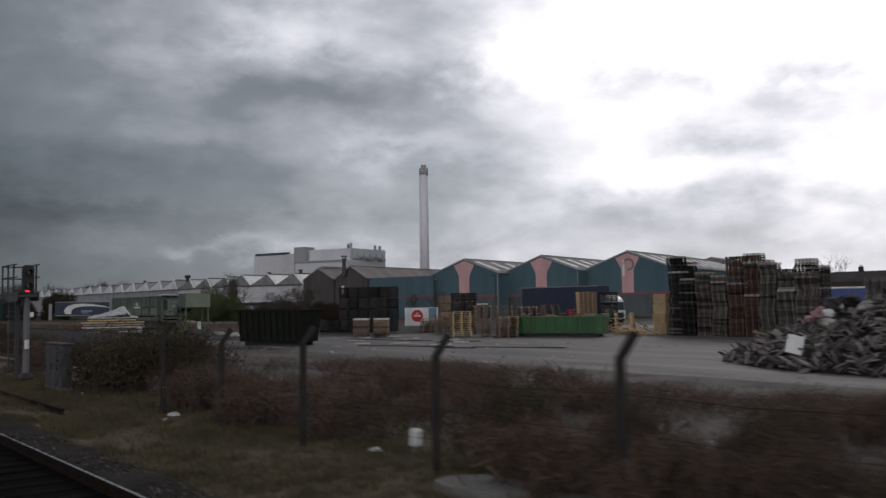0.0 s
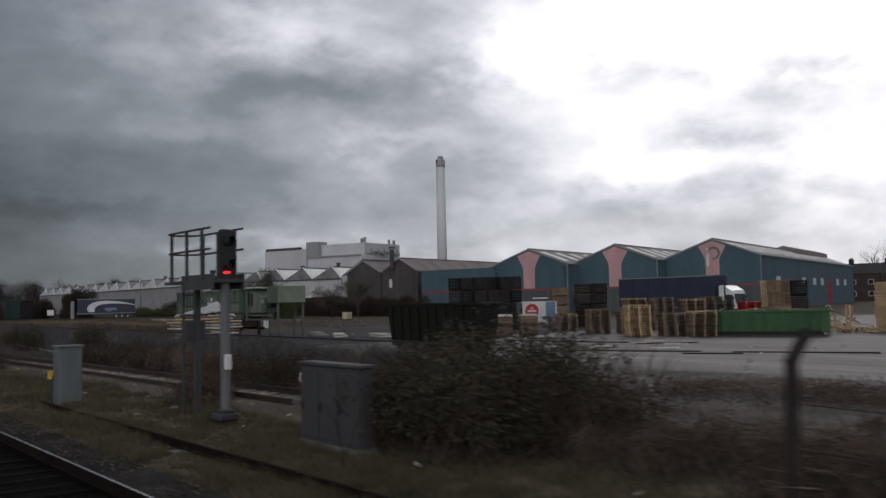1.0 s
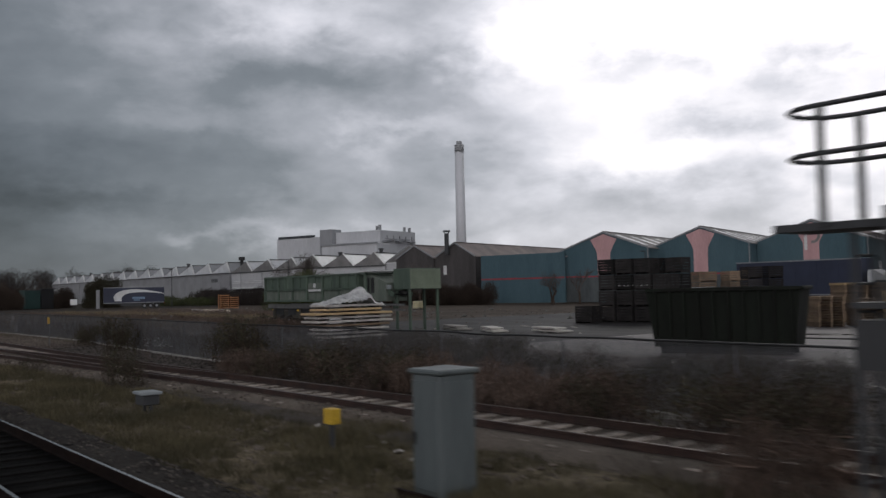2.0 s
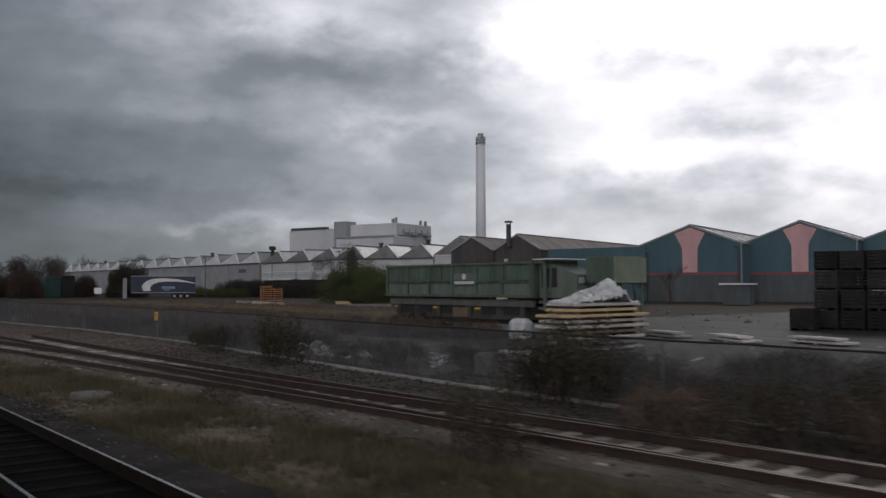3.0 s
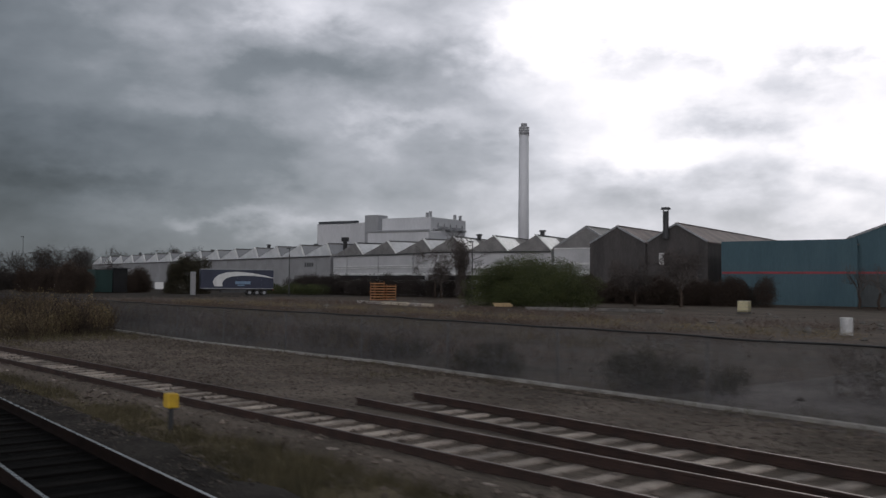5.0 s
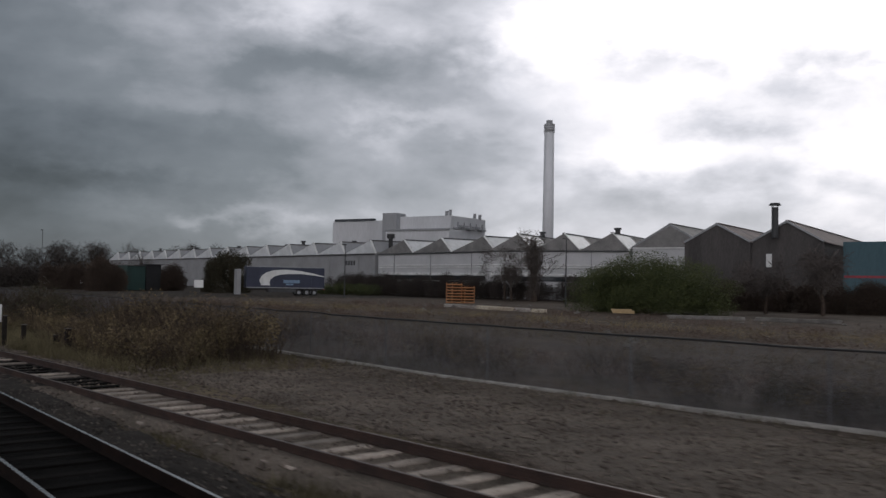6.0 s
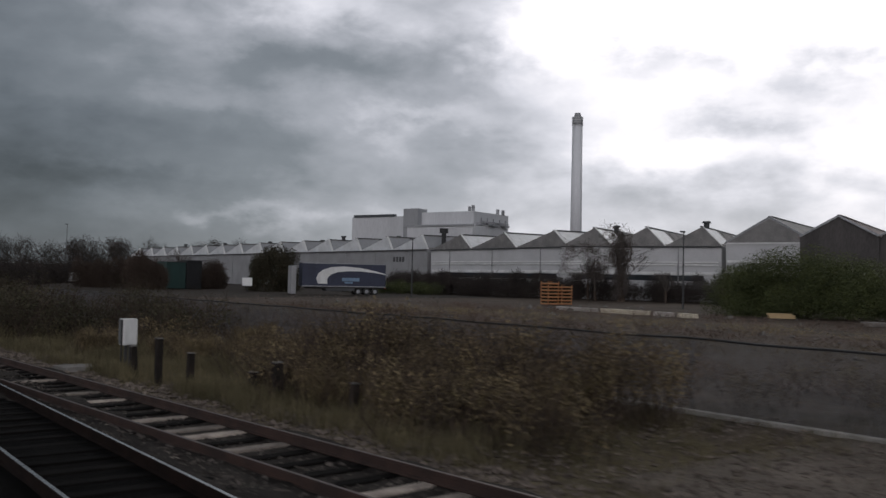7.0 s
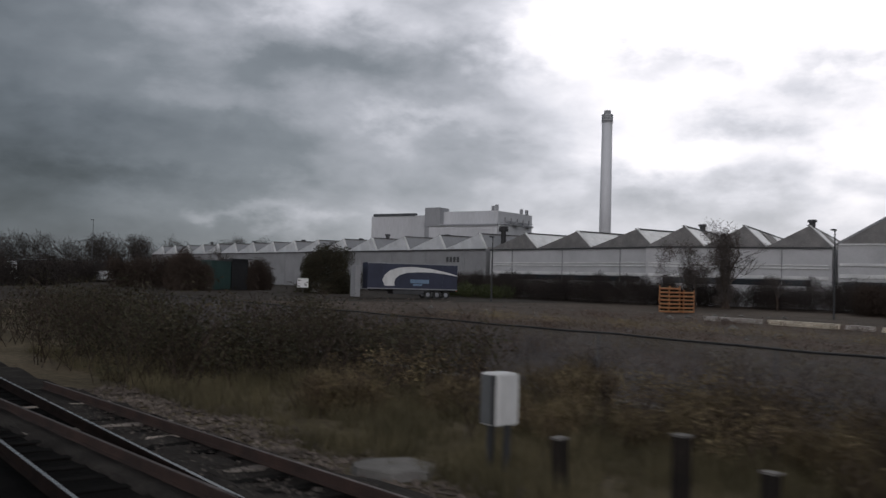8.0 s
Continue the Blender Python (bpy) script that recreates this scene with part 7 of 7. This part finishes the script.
def crown_bush(name, x, y, lumps, n, size, material, label, category="bush", trunk=0.25):
    t = thing(name, pose(x, y, -0.25), label, category)
    v, f = leaf_cloud(lumps, size, n)
    link("crown", raw("crown", v, f), material, t)
    paths = []
    for k in range(9):
        c = lumps[k % len(lumps)]
        paths.append([((rng.uniform(-0.4, 0.4), rng.uniform(-0.4, 0.4), -0.1), trunk * 0.6), ((c[0] * 0.5, c[1] * 0.5, c[2] * 0.5), trunk * 0.4), ((c[0], c[1], c[2]), trunk * 0.15)])
    sv, sf = rods(paths, 6)
    link("branch_frame", raw("branch_frame", sv, sf), M['twig'], t)


def lumps_of(seed, lx, ly, h, n):
    r = random.Random(seed)
    out = []
    for k in range(n):
        u, v = r.uniform(-1, 1), r.uniform(-1, 1)
        top = h * (1 - 0.45 * u * u - 0.25 * v * v)
        zz = r.uniform(0.08, 0.82) * top
        out.append((lx * u * 0.85, ly * v * 0.85, zz, r.uniform(0.14, 0.24) * ly + 0.5, r.uniform(0.14, 0.24) * ly + 0.5, r.uniform(0.12, 0.2) * h + 0.3))
    return out


crown_bush("laurel_bush", 70.5, 143.8, lumps_of(3, 4.5, 8.6, 6.4, 75), 130000, 0.075, M['leaf_green'], "large evergreen bush with an uneven rounded top")
crown_bush("round_bush", 69.0, 236.0, lumps_of(5, 4.6, 4.6, 9.6, 30), 42000, 0.12, M['leaf_dark'], "tall rounded dark evergreen bush")


# ---- behind the fence and far off ----
M['bare'] = surf("bare_twig_mass", (0.060, 0.050, 0.045), (0.038, 0.033, 0.030), 0.9, 0.3, 4.0, 0.0, spread=0.3, gloss=0.12)
M['tree'] = surf("grey_brown_twigs", (0.105, 0.09, 0.082), (0.065, 0.056, 0.052), 0.9, 0.3, 4.0, 0.0, spread=0.3, gloss=0.12)
M['container_teal'] = ribbed(surf("teal_container_steel", (0.018, 0.051, 0.045), (0.015, 0.036, 0.033), 0.6, 0.6, 10.0, 0.05, spread=0.15, streak=True), 0.25, 'X', 0.03)
M['house_brick'] = surf("dark_house_brick", (0.055, 0.0358, 0.0303), (0.0385, 0.0275, 0.0248), 0.9, 0.5, 6.0, 0.1, spread=0.2)
M['house_roof'] = surf("dark_roof_slates", (0.055, 0.050, 0.052), (0.038, 0.036, 0.038), 0.85, 0.5, 5.0, 0.1, spread=0.2)
# orange stillages, stacked
for q, (x, y) in enumerate(((69.9, 173.6), (71.6, 173.2))):
    t = thing("stillage_stack", pose(x, y, -0.2, 0, 0, -3), "stack of empty orange steel stillages", "stillage", "orange stillages")
    for k in range(7 - q):
        b = part("stillage_base", boxes(((rng.uniform(-0.05, 0.05), rng.uniform(-0.05, 0.05), 0.1 + 0.37 * k), (1.6, 1.3, 0.13)), bev=0.01), M['orange'], t)
        part("slat_top", boxes(((0, 0, 0.185 + 0.37 * k), (1.56, 1.26, 0.03))), M['new_wood'], b, "pale worn top slats")
        for sx in (-1, 1):
            for sy in (-1, 1):
                part("corner_post", boxes(((sx * 0.74, sy * 0.6, 0.28 + 0.37 * k), (0.08, 0.08, 0.2))), M['orange'], b)
    # added dark box through the stack, standing in for shade between the layers
    part("inner_bin", boxes(((0, 0, 1.2), (1.35, 1.05, 2.3 - 0.37 * q))), M['rust'], t, "dark filler painting the shade in the gaps")
# plastic tank cube
t = thing("tank_cube", pose(71.5, 116.8, -0.2, 0, 0, 20), "yellowed plastic tank in a wire cage on a pallet", "tank")
part("tank", boxes(((0, 0, 0.66), (1.15, 0.95, 0.98)), bev=0.06), M['ibc'], t)
part("pallet", boxes(((0, 0, 0.08), (1.2, 1.0, 0.14))), M['grey_wood'], t)
for z in (0.3, 0.6, 0.9, 1.15):
    part("cage_hoop", boxes(((0, -0.49, z), (1.2, 0.025, 0.025)), ((0, 0.49, z), (1.2, 0.025, 0.025)), ((-0.59, 0, z), (0.025, 1.0, 0.025)), ((0.59, 0, z), (0.025, 1.0, 0.025))), M['galv'], t)
# long pale boards laid on the rough ground
BAULKS = ((59.0, 161.5, 58.6, 156.2, 0.34), (58.5, 155.6, 58.0, 150.1, 0.36), (58.3, 149.6, 57.8, 147.5, 0.34), (57.9, 147.0, 57.6, 145.1, 0.34), (60.2, 133.6, 63.6, 128.4, 0.3), (64.0, 127.8, 66.6, 121.9, 0.3), (65.0, 143.8, 66.6, 142.2, 0.42))
for k, (ax, ay, bx, by, h) in enumerate(BAULKS):
    ln = math.hypot(bx - ax, by - ay)
    bm = bmesh.new()
    n = max(2, round(h / 0.16))
    for q in range(n):
        w = 0.5 * h / n
        box(bm, (ln / 2 + rng.uniform(-0.12, 0.12), rng.uniform(-0.04, 0.04), 2 * w * q + w), (ln - rng.uniform(0, 0.35), 0.62 - 0.06 * q, 2 * w - 0.012))
    grey = k in (4, 5)
    o = obj("timber_baulk", bm, M['grey_wood'] if grey else M['sawn_wood'] if k in (1, 3) else M['new_wood'] if k == 6 else M['pale_wood'])
    o.matrix_world = frame_at(ax, ay, -0.22, Vector((bx - ax, by - ay)))
    tagged(o, "long grey baulks of timber lying on rough ground" if grey else "long pale sawn baulks lying on rough ground", "timber", "baulks on the ground")
# small white notice on the ground
t = thing("notice_board", pose(59.2, 227.6, -0.2, 0, 0, -30), "small white notice board on a short post", "sign")
part("post", boxes(((0, 0.05, 0.6), (0.12, 0.1, 1.2))), M['dark_grey'], t)
part("board", boxes(((0, 0, 1.55), (1.5, 0.06, 1.25)), bev=0.02), M['white'], t)
# teal container and open one, a closed box with its inner shade painted black
t = thing("steel_container", pose(53.4, 245.6, -0.2, 0, 0, 18), "teal ribbed steel shipping container", "container", "containers")
part("body", boxes(((1.95, 1.2, 2.3), (3.9, 2.5, 4.4)), bev=0.03), M['container_teal'], t)
part("top_rail", boxes(((1.95, -0.08, 4.45), (4.0, 0.1, 0.12))), M['dark_grey'], t)
t = thing("steel_container", pose(57.3, 246.8, -0.2, 0, 0, 18), "open-fronted steel store as a closed box, inner shade painted black", "container", "containers")
part("body", boxes(((1.7, 1.3, 2.4), (3.2, 2.5, 4.7)), bev=0.03), M['black'], t)
part("roof_lip", boxes(((1.5, -0.2, 4.8), (4.4, 0.5, 0.14))), M['dark_grey'], t)
# lorries and vans parked far up the yard
lorry(50.5, 303.0, Vector((-1.0, -0.25, 0)), 13.0, M['black'], M['cab_white'], "dark-curtained lorry with a white cab, parked far up the yard", top=4.0)


def van(x, y, turn, label):
    t = thing("van", pose(x, y, -0.2, 0, 0, turn), label, "van", "parked vans")
    b = part("body", prism(bmesh.new(), [(0, 0.4), (5.0, 0.4), (5.05, 1.0), (4.3, 1.2), (3.6, 2.1), (3.3, 2.3), (0.05, 2.35)], -0.95, 0.95), M['cab_white'], t)
    part("windscreen", boxes(((4.05, 0, 1.65), (0.5, 1.6, 0.7))), M['glass'], b)
    for sx in (0.9, 4.1):
        for sy in (-0.85, 0.85):
            wheel(t, sx, sy, 0.34, 0.2)


van(58.0, 309.0, 200, "white van parked far up the yard")
van(64.5, 311.5, 195, "white van parked behind the scrub")
# blue box trailer standing behind the scrap heap
t = thing("box_trailer", frame_at(82.0, 35.5, YARD, Vector((0.47, -0.88))), "blue-sided box trailer with a white top rail", "trailer")
part("body", boxes(((4.5, 0, 2.4), (9.0, 2.5, 2.6)), bev=0.03), M['bright_blue'], t)
part("top_rail", boxes(((4.5, 0, 3.77), (9.1, 2.56, 0.16)), bev=0.02), M['white'], t, "white top rail")
part("chassis", boxes(((4.5, 0, 1.0), (8.6, 1.1, 0.28))), M['black'], t)
for sx in (1.3, 2.5):
    for sy in (-0.95, 0.95):
        wheel(t, sx, sy)


# lamp columns
def column(x, y, h, label, arm=0.0):
    t = thing("lamp_column", pose(x, y, -0.2), label, "lamp post", "lamp columns")
    part("shaft", pole((0, 0, 0), (0, 0, h), 0.10, 0.06, 8), M['dark_grey'], t)
    part("lantern", boxes(((-arm - 0.2, 0, h), (0.7 + arm, 0.22, 0.16)), bev=0.03), M['dark_grey'], t)


column(71.5, 202.0, 8.0, "thin dark lamp column by the factory wall")
column(76.0, 160.3, 8.0, "thin dark lamp column on rough ground")
column(113.2, 112.0, 8.0, "pale lamp column before the teal sheds", 0.3)
column(60.0, 330.0, 14.0, "tall floodlight column far up the yard")

# low flat-roofed store by the teal sheds
t = thing("low_store", frame_at(99.5, 105.5, -0.2, FRONT), "low grey store with a pale flat roof", "hut")
part("wall", boxes(((1.8, 1.0, 1.25), (3.4, 2.0, 2.5))), M['lowwall'], t)
part("roof", boxes(((1.8, 0.9, 2.65), (4.2, 2.6, 0.22)), bev=0.03), M['white'], t)


# bare trees
def bare_tree(x, y, h, seed, label, spread=0.55, depth=6, z=-0.25, thick=0.028, haze=0.0):
    r = random.Random(seed)
    t = thing("bare_tree", pose(x, y, z), label, "tree", "bare trees")
    trunk, limbs = [], []

    def grow(p, way, ln, rad, lev):
        mid = p + way * ln * 0.5 + Vector((r.uniform(-1, 1), r.uniform(-1, 1), 0)) * ln * 0.06
        end = p + way * ln
        (trunk if lev == 0 else limbs).append([(tuple(p), rad), (tuple(mid), rad * 0.85), (tuple(end), rad * 0.68)])
        if lev >= depth:
            return
        for k in range(3 if lev < 4 else 2):
            w = (way + Vector((r.gauss(0, spread), r.gauss(0, spread), r.gauss(0.12, spread * 0.6)))).normalized()
            grow(p + way * ln * r.uniform(0.6, 1.0), w, ln * r.uniform(0.62, 0.82), rad * 0.6, lev + 1)

    grow(Vector((0, 0, -0.1)), Vector((r.uniform(-0.05, 0.05), r.uniform(-0.05, 0.05), 1)).normalized(), h * 0.3, h * thick, 0)
    v, f = rods(trunk, 8)
    link("trunk", raw("trunk", v, f), M['twig'], t)
    v, f = rods(limbs, 3)
    link("crown", raw("crown", v, f), M['tree'], t)
    if haze:
        v, f = twig_cloud([(r.gauss(0, haze), r.gauss(0, haze), h * r.uniform(0.4, 0.85), h * 0.12, h * 0.12, h * 0.14) for k in range(16)], 0.7, 1300, 0.1)
        link("twig_haze", raw("twig_haze", v, f), M['tree'], t)
    return t


crown_bush("ivy_tree", 93.6, 184.0, [(0.4 * math.sin(3 * k), 0.4 * math.cos(4 * k), 1.0 + 0.74 * k, 1.2 - 0.05 * k, 1.2 - 0.05 * k, 0.9) for k in range(12)], 7000, 0.09, M['tree'], "ragged ivy-clad tree before the factory wall", "tree", 0.4)
bare_tree(93.6, 184.0, 11.2, 5, "twiggy bare tree top above the ivy", 0.34, 6, thick=0.02, haze=0.9)
bare_tree(91.0, 187.5, 8.6, 31, "twiggy drooping bare tree before the factory wall", 0.5, 6, thick=0.018, haze=1.5)
bare_tree(97.0, 179.0, 6.0, 6, "small bare tree before the factory wall", 0.5, 6)
bare_tree(92.0, 187.0, 7.0, 8, "small bare tree before the factory wall", 0.5, 6)
bare_tree(330.0, 160.0, 23.0, 9, "spreading bare tree behind the houses", 0.62, 7, thick=0.02)
bare_tree(345.0, 170.0, 20.0, 12, "spreading bare tree behind the houses", 0.62, 7, thick=0.02)
bare_tree(62.0, 262.0, 8.5, 15, "brown bare tree among scrub up the yard", 0.6, 7)
bare_tree(58.0, 258.0, 7.5, 18, "brown bare tree among scrub up the yard", 0.6, 7)
bare_tree(99.5, 113.5, 7.0, 21, "leafless shrub before the teal sheds", 0.6, 7)
bare_tree(97.5, 117.0, 6.5, 22, "leafless shrub before the teal sheds", 0.6, 7)
bare_tree(101.0, 121.0, 6.5, 23, "leafless shrub before the teal sheds", 0.6, 7)
bare_tree(84.0, 133.0, 7.5, 25, "leafless shrub before the brick sheds", 0.6, 6, haze=1.3)
bare_tree(82.0, 138.0, 6.5, 26, "leafless shrub before the brick sheds", 0.6, 6, haze=1.3)


# scrub along the foot of the factory
def scrub_row(name, pts, n, h, material, label, size=0.12, twiggy=False):
    lumps = []
    r = random.Random(len(label))
    for (x0, y0), (x1, y1) in zip(pts, pts[1:]):
        m = max(2, int(math.hypot(x1 - x0, y1 - y0) / 0.8))
        for k in range(m):
            f = (k + r.random()) / m
            hh = h * r.uniform(0.65, 1.1)
            lumps.append((x0 + (x1 - x0) * f + r.uniform(-1.2, 1.2), y0 + (y1 - y0) * f + r.uniform(-1.2, 1.2), hh * 0.42 - 0.2, r.uniform(1.0, 2.0), r.uniform(1.0, 2.0), hh * 0.5))
    v, f = twig_cloud(lumps, size, n) if twiggy else leaf_cloud(lumps, size, n)
    tagged(link(name, raw(name, v, f), material), label, "scrub", kind="stuff")


scrub_row("factory_scrub", [(93, 240), (93, 222), (92, 206), (95, 194), (99, 184), (102, 174), (97, 163)], 95000, 4.3, M['bare'], "dark brown scrub along the foot of the factory wall", 0.5, True)
scrub_row("brick_scrub", [(94, 166), (92, 152), (93, 142), (96, 130)], 80000, 3.9, M['twig'], "brown leafless scrub before the brick sheds", 0.5, True)
scrub_row("green_scrub", [(84, 240), (83, 228), (86, 216)], 14000, 2.8, M['leaf_green'], "low green scrub by the factory wall")
scrub_row("yard_scrub", [(44, 262), (50, 255), (60, 250), (66, 252)], 50000, 5.4, M['twig'], "brown scrub by the containers", 0.6, True)
scrub_row("rusty_scrub", [(45.5, 242), (48, 242.5), (51.6, 243)], 30000, 6.2, M['twig'], "rust-brown scrub before the containers", 0.5, True)
scrub_row("far_hedge", [(20, 250), (34, 262), (44, 290), (66, 330), (90, 400)], 60000, 5.0, M['bare'], "dark hedge far up the line", 0.9, True)

for k, (x, m) in enumerate(((21, 'cane'), (27, 'leaf_olive'), (34, 'cane'), (42, 'leaf_olive'), (52, 'cane'))):
    scrub_row("rough_weeds", [(x, 92), (x + 4 * math.sin(k), 115), (x + 2, 140), (x + 3 * math.cos(k), 170)], 9000, 0.7, M[m], "low brown weeds over the rough ground" + " by the fence" * (k < 2), 0.22, True)

scrub_row("yard_edge_weeds", [(16, -16), (20, -4), (17, 6), (22, 14), (19, 20)], 26000, 0.6, M['cane'], "low dead weeds at the edge of the yard", 0.2, True)

# wood on the skyline
lumps = []
r = random.Random(77)
for k in range(90):
    x = -160 + 340 * k / 89 + r.uniform(-3, 3)
    hh = 13 + 4 * noise.noise((x * 0.03, 0.0, 1.0)) + 3.5 * r.random()
    for q in range(2):
        lumps.append((x + r.uniform(-3, 3), 440 + r.uniform(-14, 14), hh * (0.3 + 0.35 * q), 4.2, 4.2, hh * 0.33))
v, f = twig_cloud(lumps, 1.8, 60000)
tagged(link("far_wood", raw("far_wood", v, f), M['bare']), "dark leafless wood on the skyline", "trees", kind="stuff")


# terrace of houses
def house(x, y, turn):
    t = thing("terraced_house", pose(x, y, -0.2, 0, 0, turn) @ Matrix.Diagonal((1.2, 1.2, 0.93, 1)), "dark brick terraced house with a slate roof and chimney", "house", "terraced houses")
    part("wall", boxes(((0, 0, 4.2), (7.0, 8.0, 8.4))), M['house_brick'], t)
    r_ = part("roof", prism(bmesh.new(), [(-3.7, 8.3), (3.7, 8.3), (0, 11.6)], -4.05, 4.05), M['house_roof'], t)
    c = part("chimney_shaft", boxes(((0, 3.4, 12.0), (0.8, 1.0, 2.0))), M['house_brick'], r_)
    for k in range(2):
        part("chimney_pot", pole((0, 3.2 + 0.4 * k, 13.0), (0, 3.2 + 0.4 * k, 13.5), 0.13, 0.11, 8), M['house_brick'], c)
    for yy in (-2.0, 2.0):
        for z in (2.2, 5.8):
            w = part("window", boxes(((-3.53, yy, z), (0.08, 1.3, 1.5))), M['white'], t, "white-framed window")
            part("pane", boxes(((-3.575, yy, z), (0.02, 1.1, 1.3))), M['glass'], w)


for k in range(-1, 7):
    house(255.0 + 1.4 * k, 128.0 - 9.7 * k, 8)

# litter on the yard
bm = bmesh.new()
for k in range(70):
    x, y = rng.uniform(20, 46), rng.uniform(14, 70)
    m = Matrix.Translation((x, y, -0.17)) @ Euler((rng.uniform(-0.2, 0.2), rng.uniform(-0.2, 0.2), rng.uniform(0, 6.2))).to_matrix().to_4x4()
    box(bm, (0, 0, 0.02), (rng.uniform(0.12, 0.7), rng.uniform(0.06, 0.2), 0.04), m)
o = obj("litter", bm, M['pale_wood'])
tagged(o, "scattered scraps of pale board and plastic", "litter", kind="stuff")
bm = bmesh.new()
for k in range(60):
    x, y = rng.uniform(8.0, 16), rng.uniform(-12, 40)
    m = Matrix.Translation((x, y, height(x, y) + 0.03)) @ Euler((rng.uniform(-0.4, 0.4), rng.uniform(-0.4, 0.4), rng.uniform(0, 6.2))).to_matrix().to_4x4()
    box(bm, (0, 0, 0.02), (rng.uniform(0.06, 0.2), rng.uniform(0.05, 0.14), 0.04), m)
o = obj("verge_litter", bm, M['pale_wood'])
tagged(o, "small pale litter caught in the grass and brambles", "litter", kind="stuff")

for x, y, k in ((9.7, 0.6, 0.13), (9.9, -4.2, 0.15), (9.1, 9.0, 0.16), (9.6, 11.4, 0.12)):
    bm = bmesh.new()
    bmesh.ops.create_icosphere(bm, subdivisions=2, radius=k)
    for v in bm.verts:
        v.co *= 1 + 0.45 * noise.noise(v.co * 7 / k * 0.3)
        v.co.z = abs(v.co.z) * 0.55
    o = obj("plastic_bag", bm, M['tarp'])
    o.location = (x, y, height(x, y) + 0.02)
    tagged(o, "crumpled white plastic bag caught in the verge", "litter", "bags on the verge")
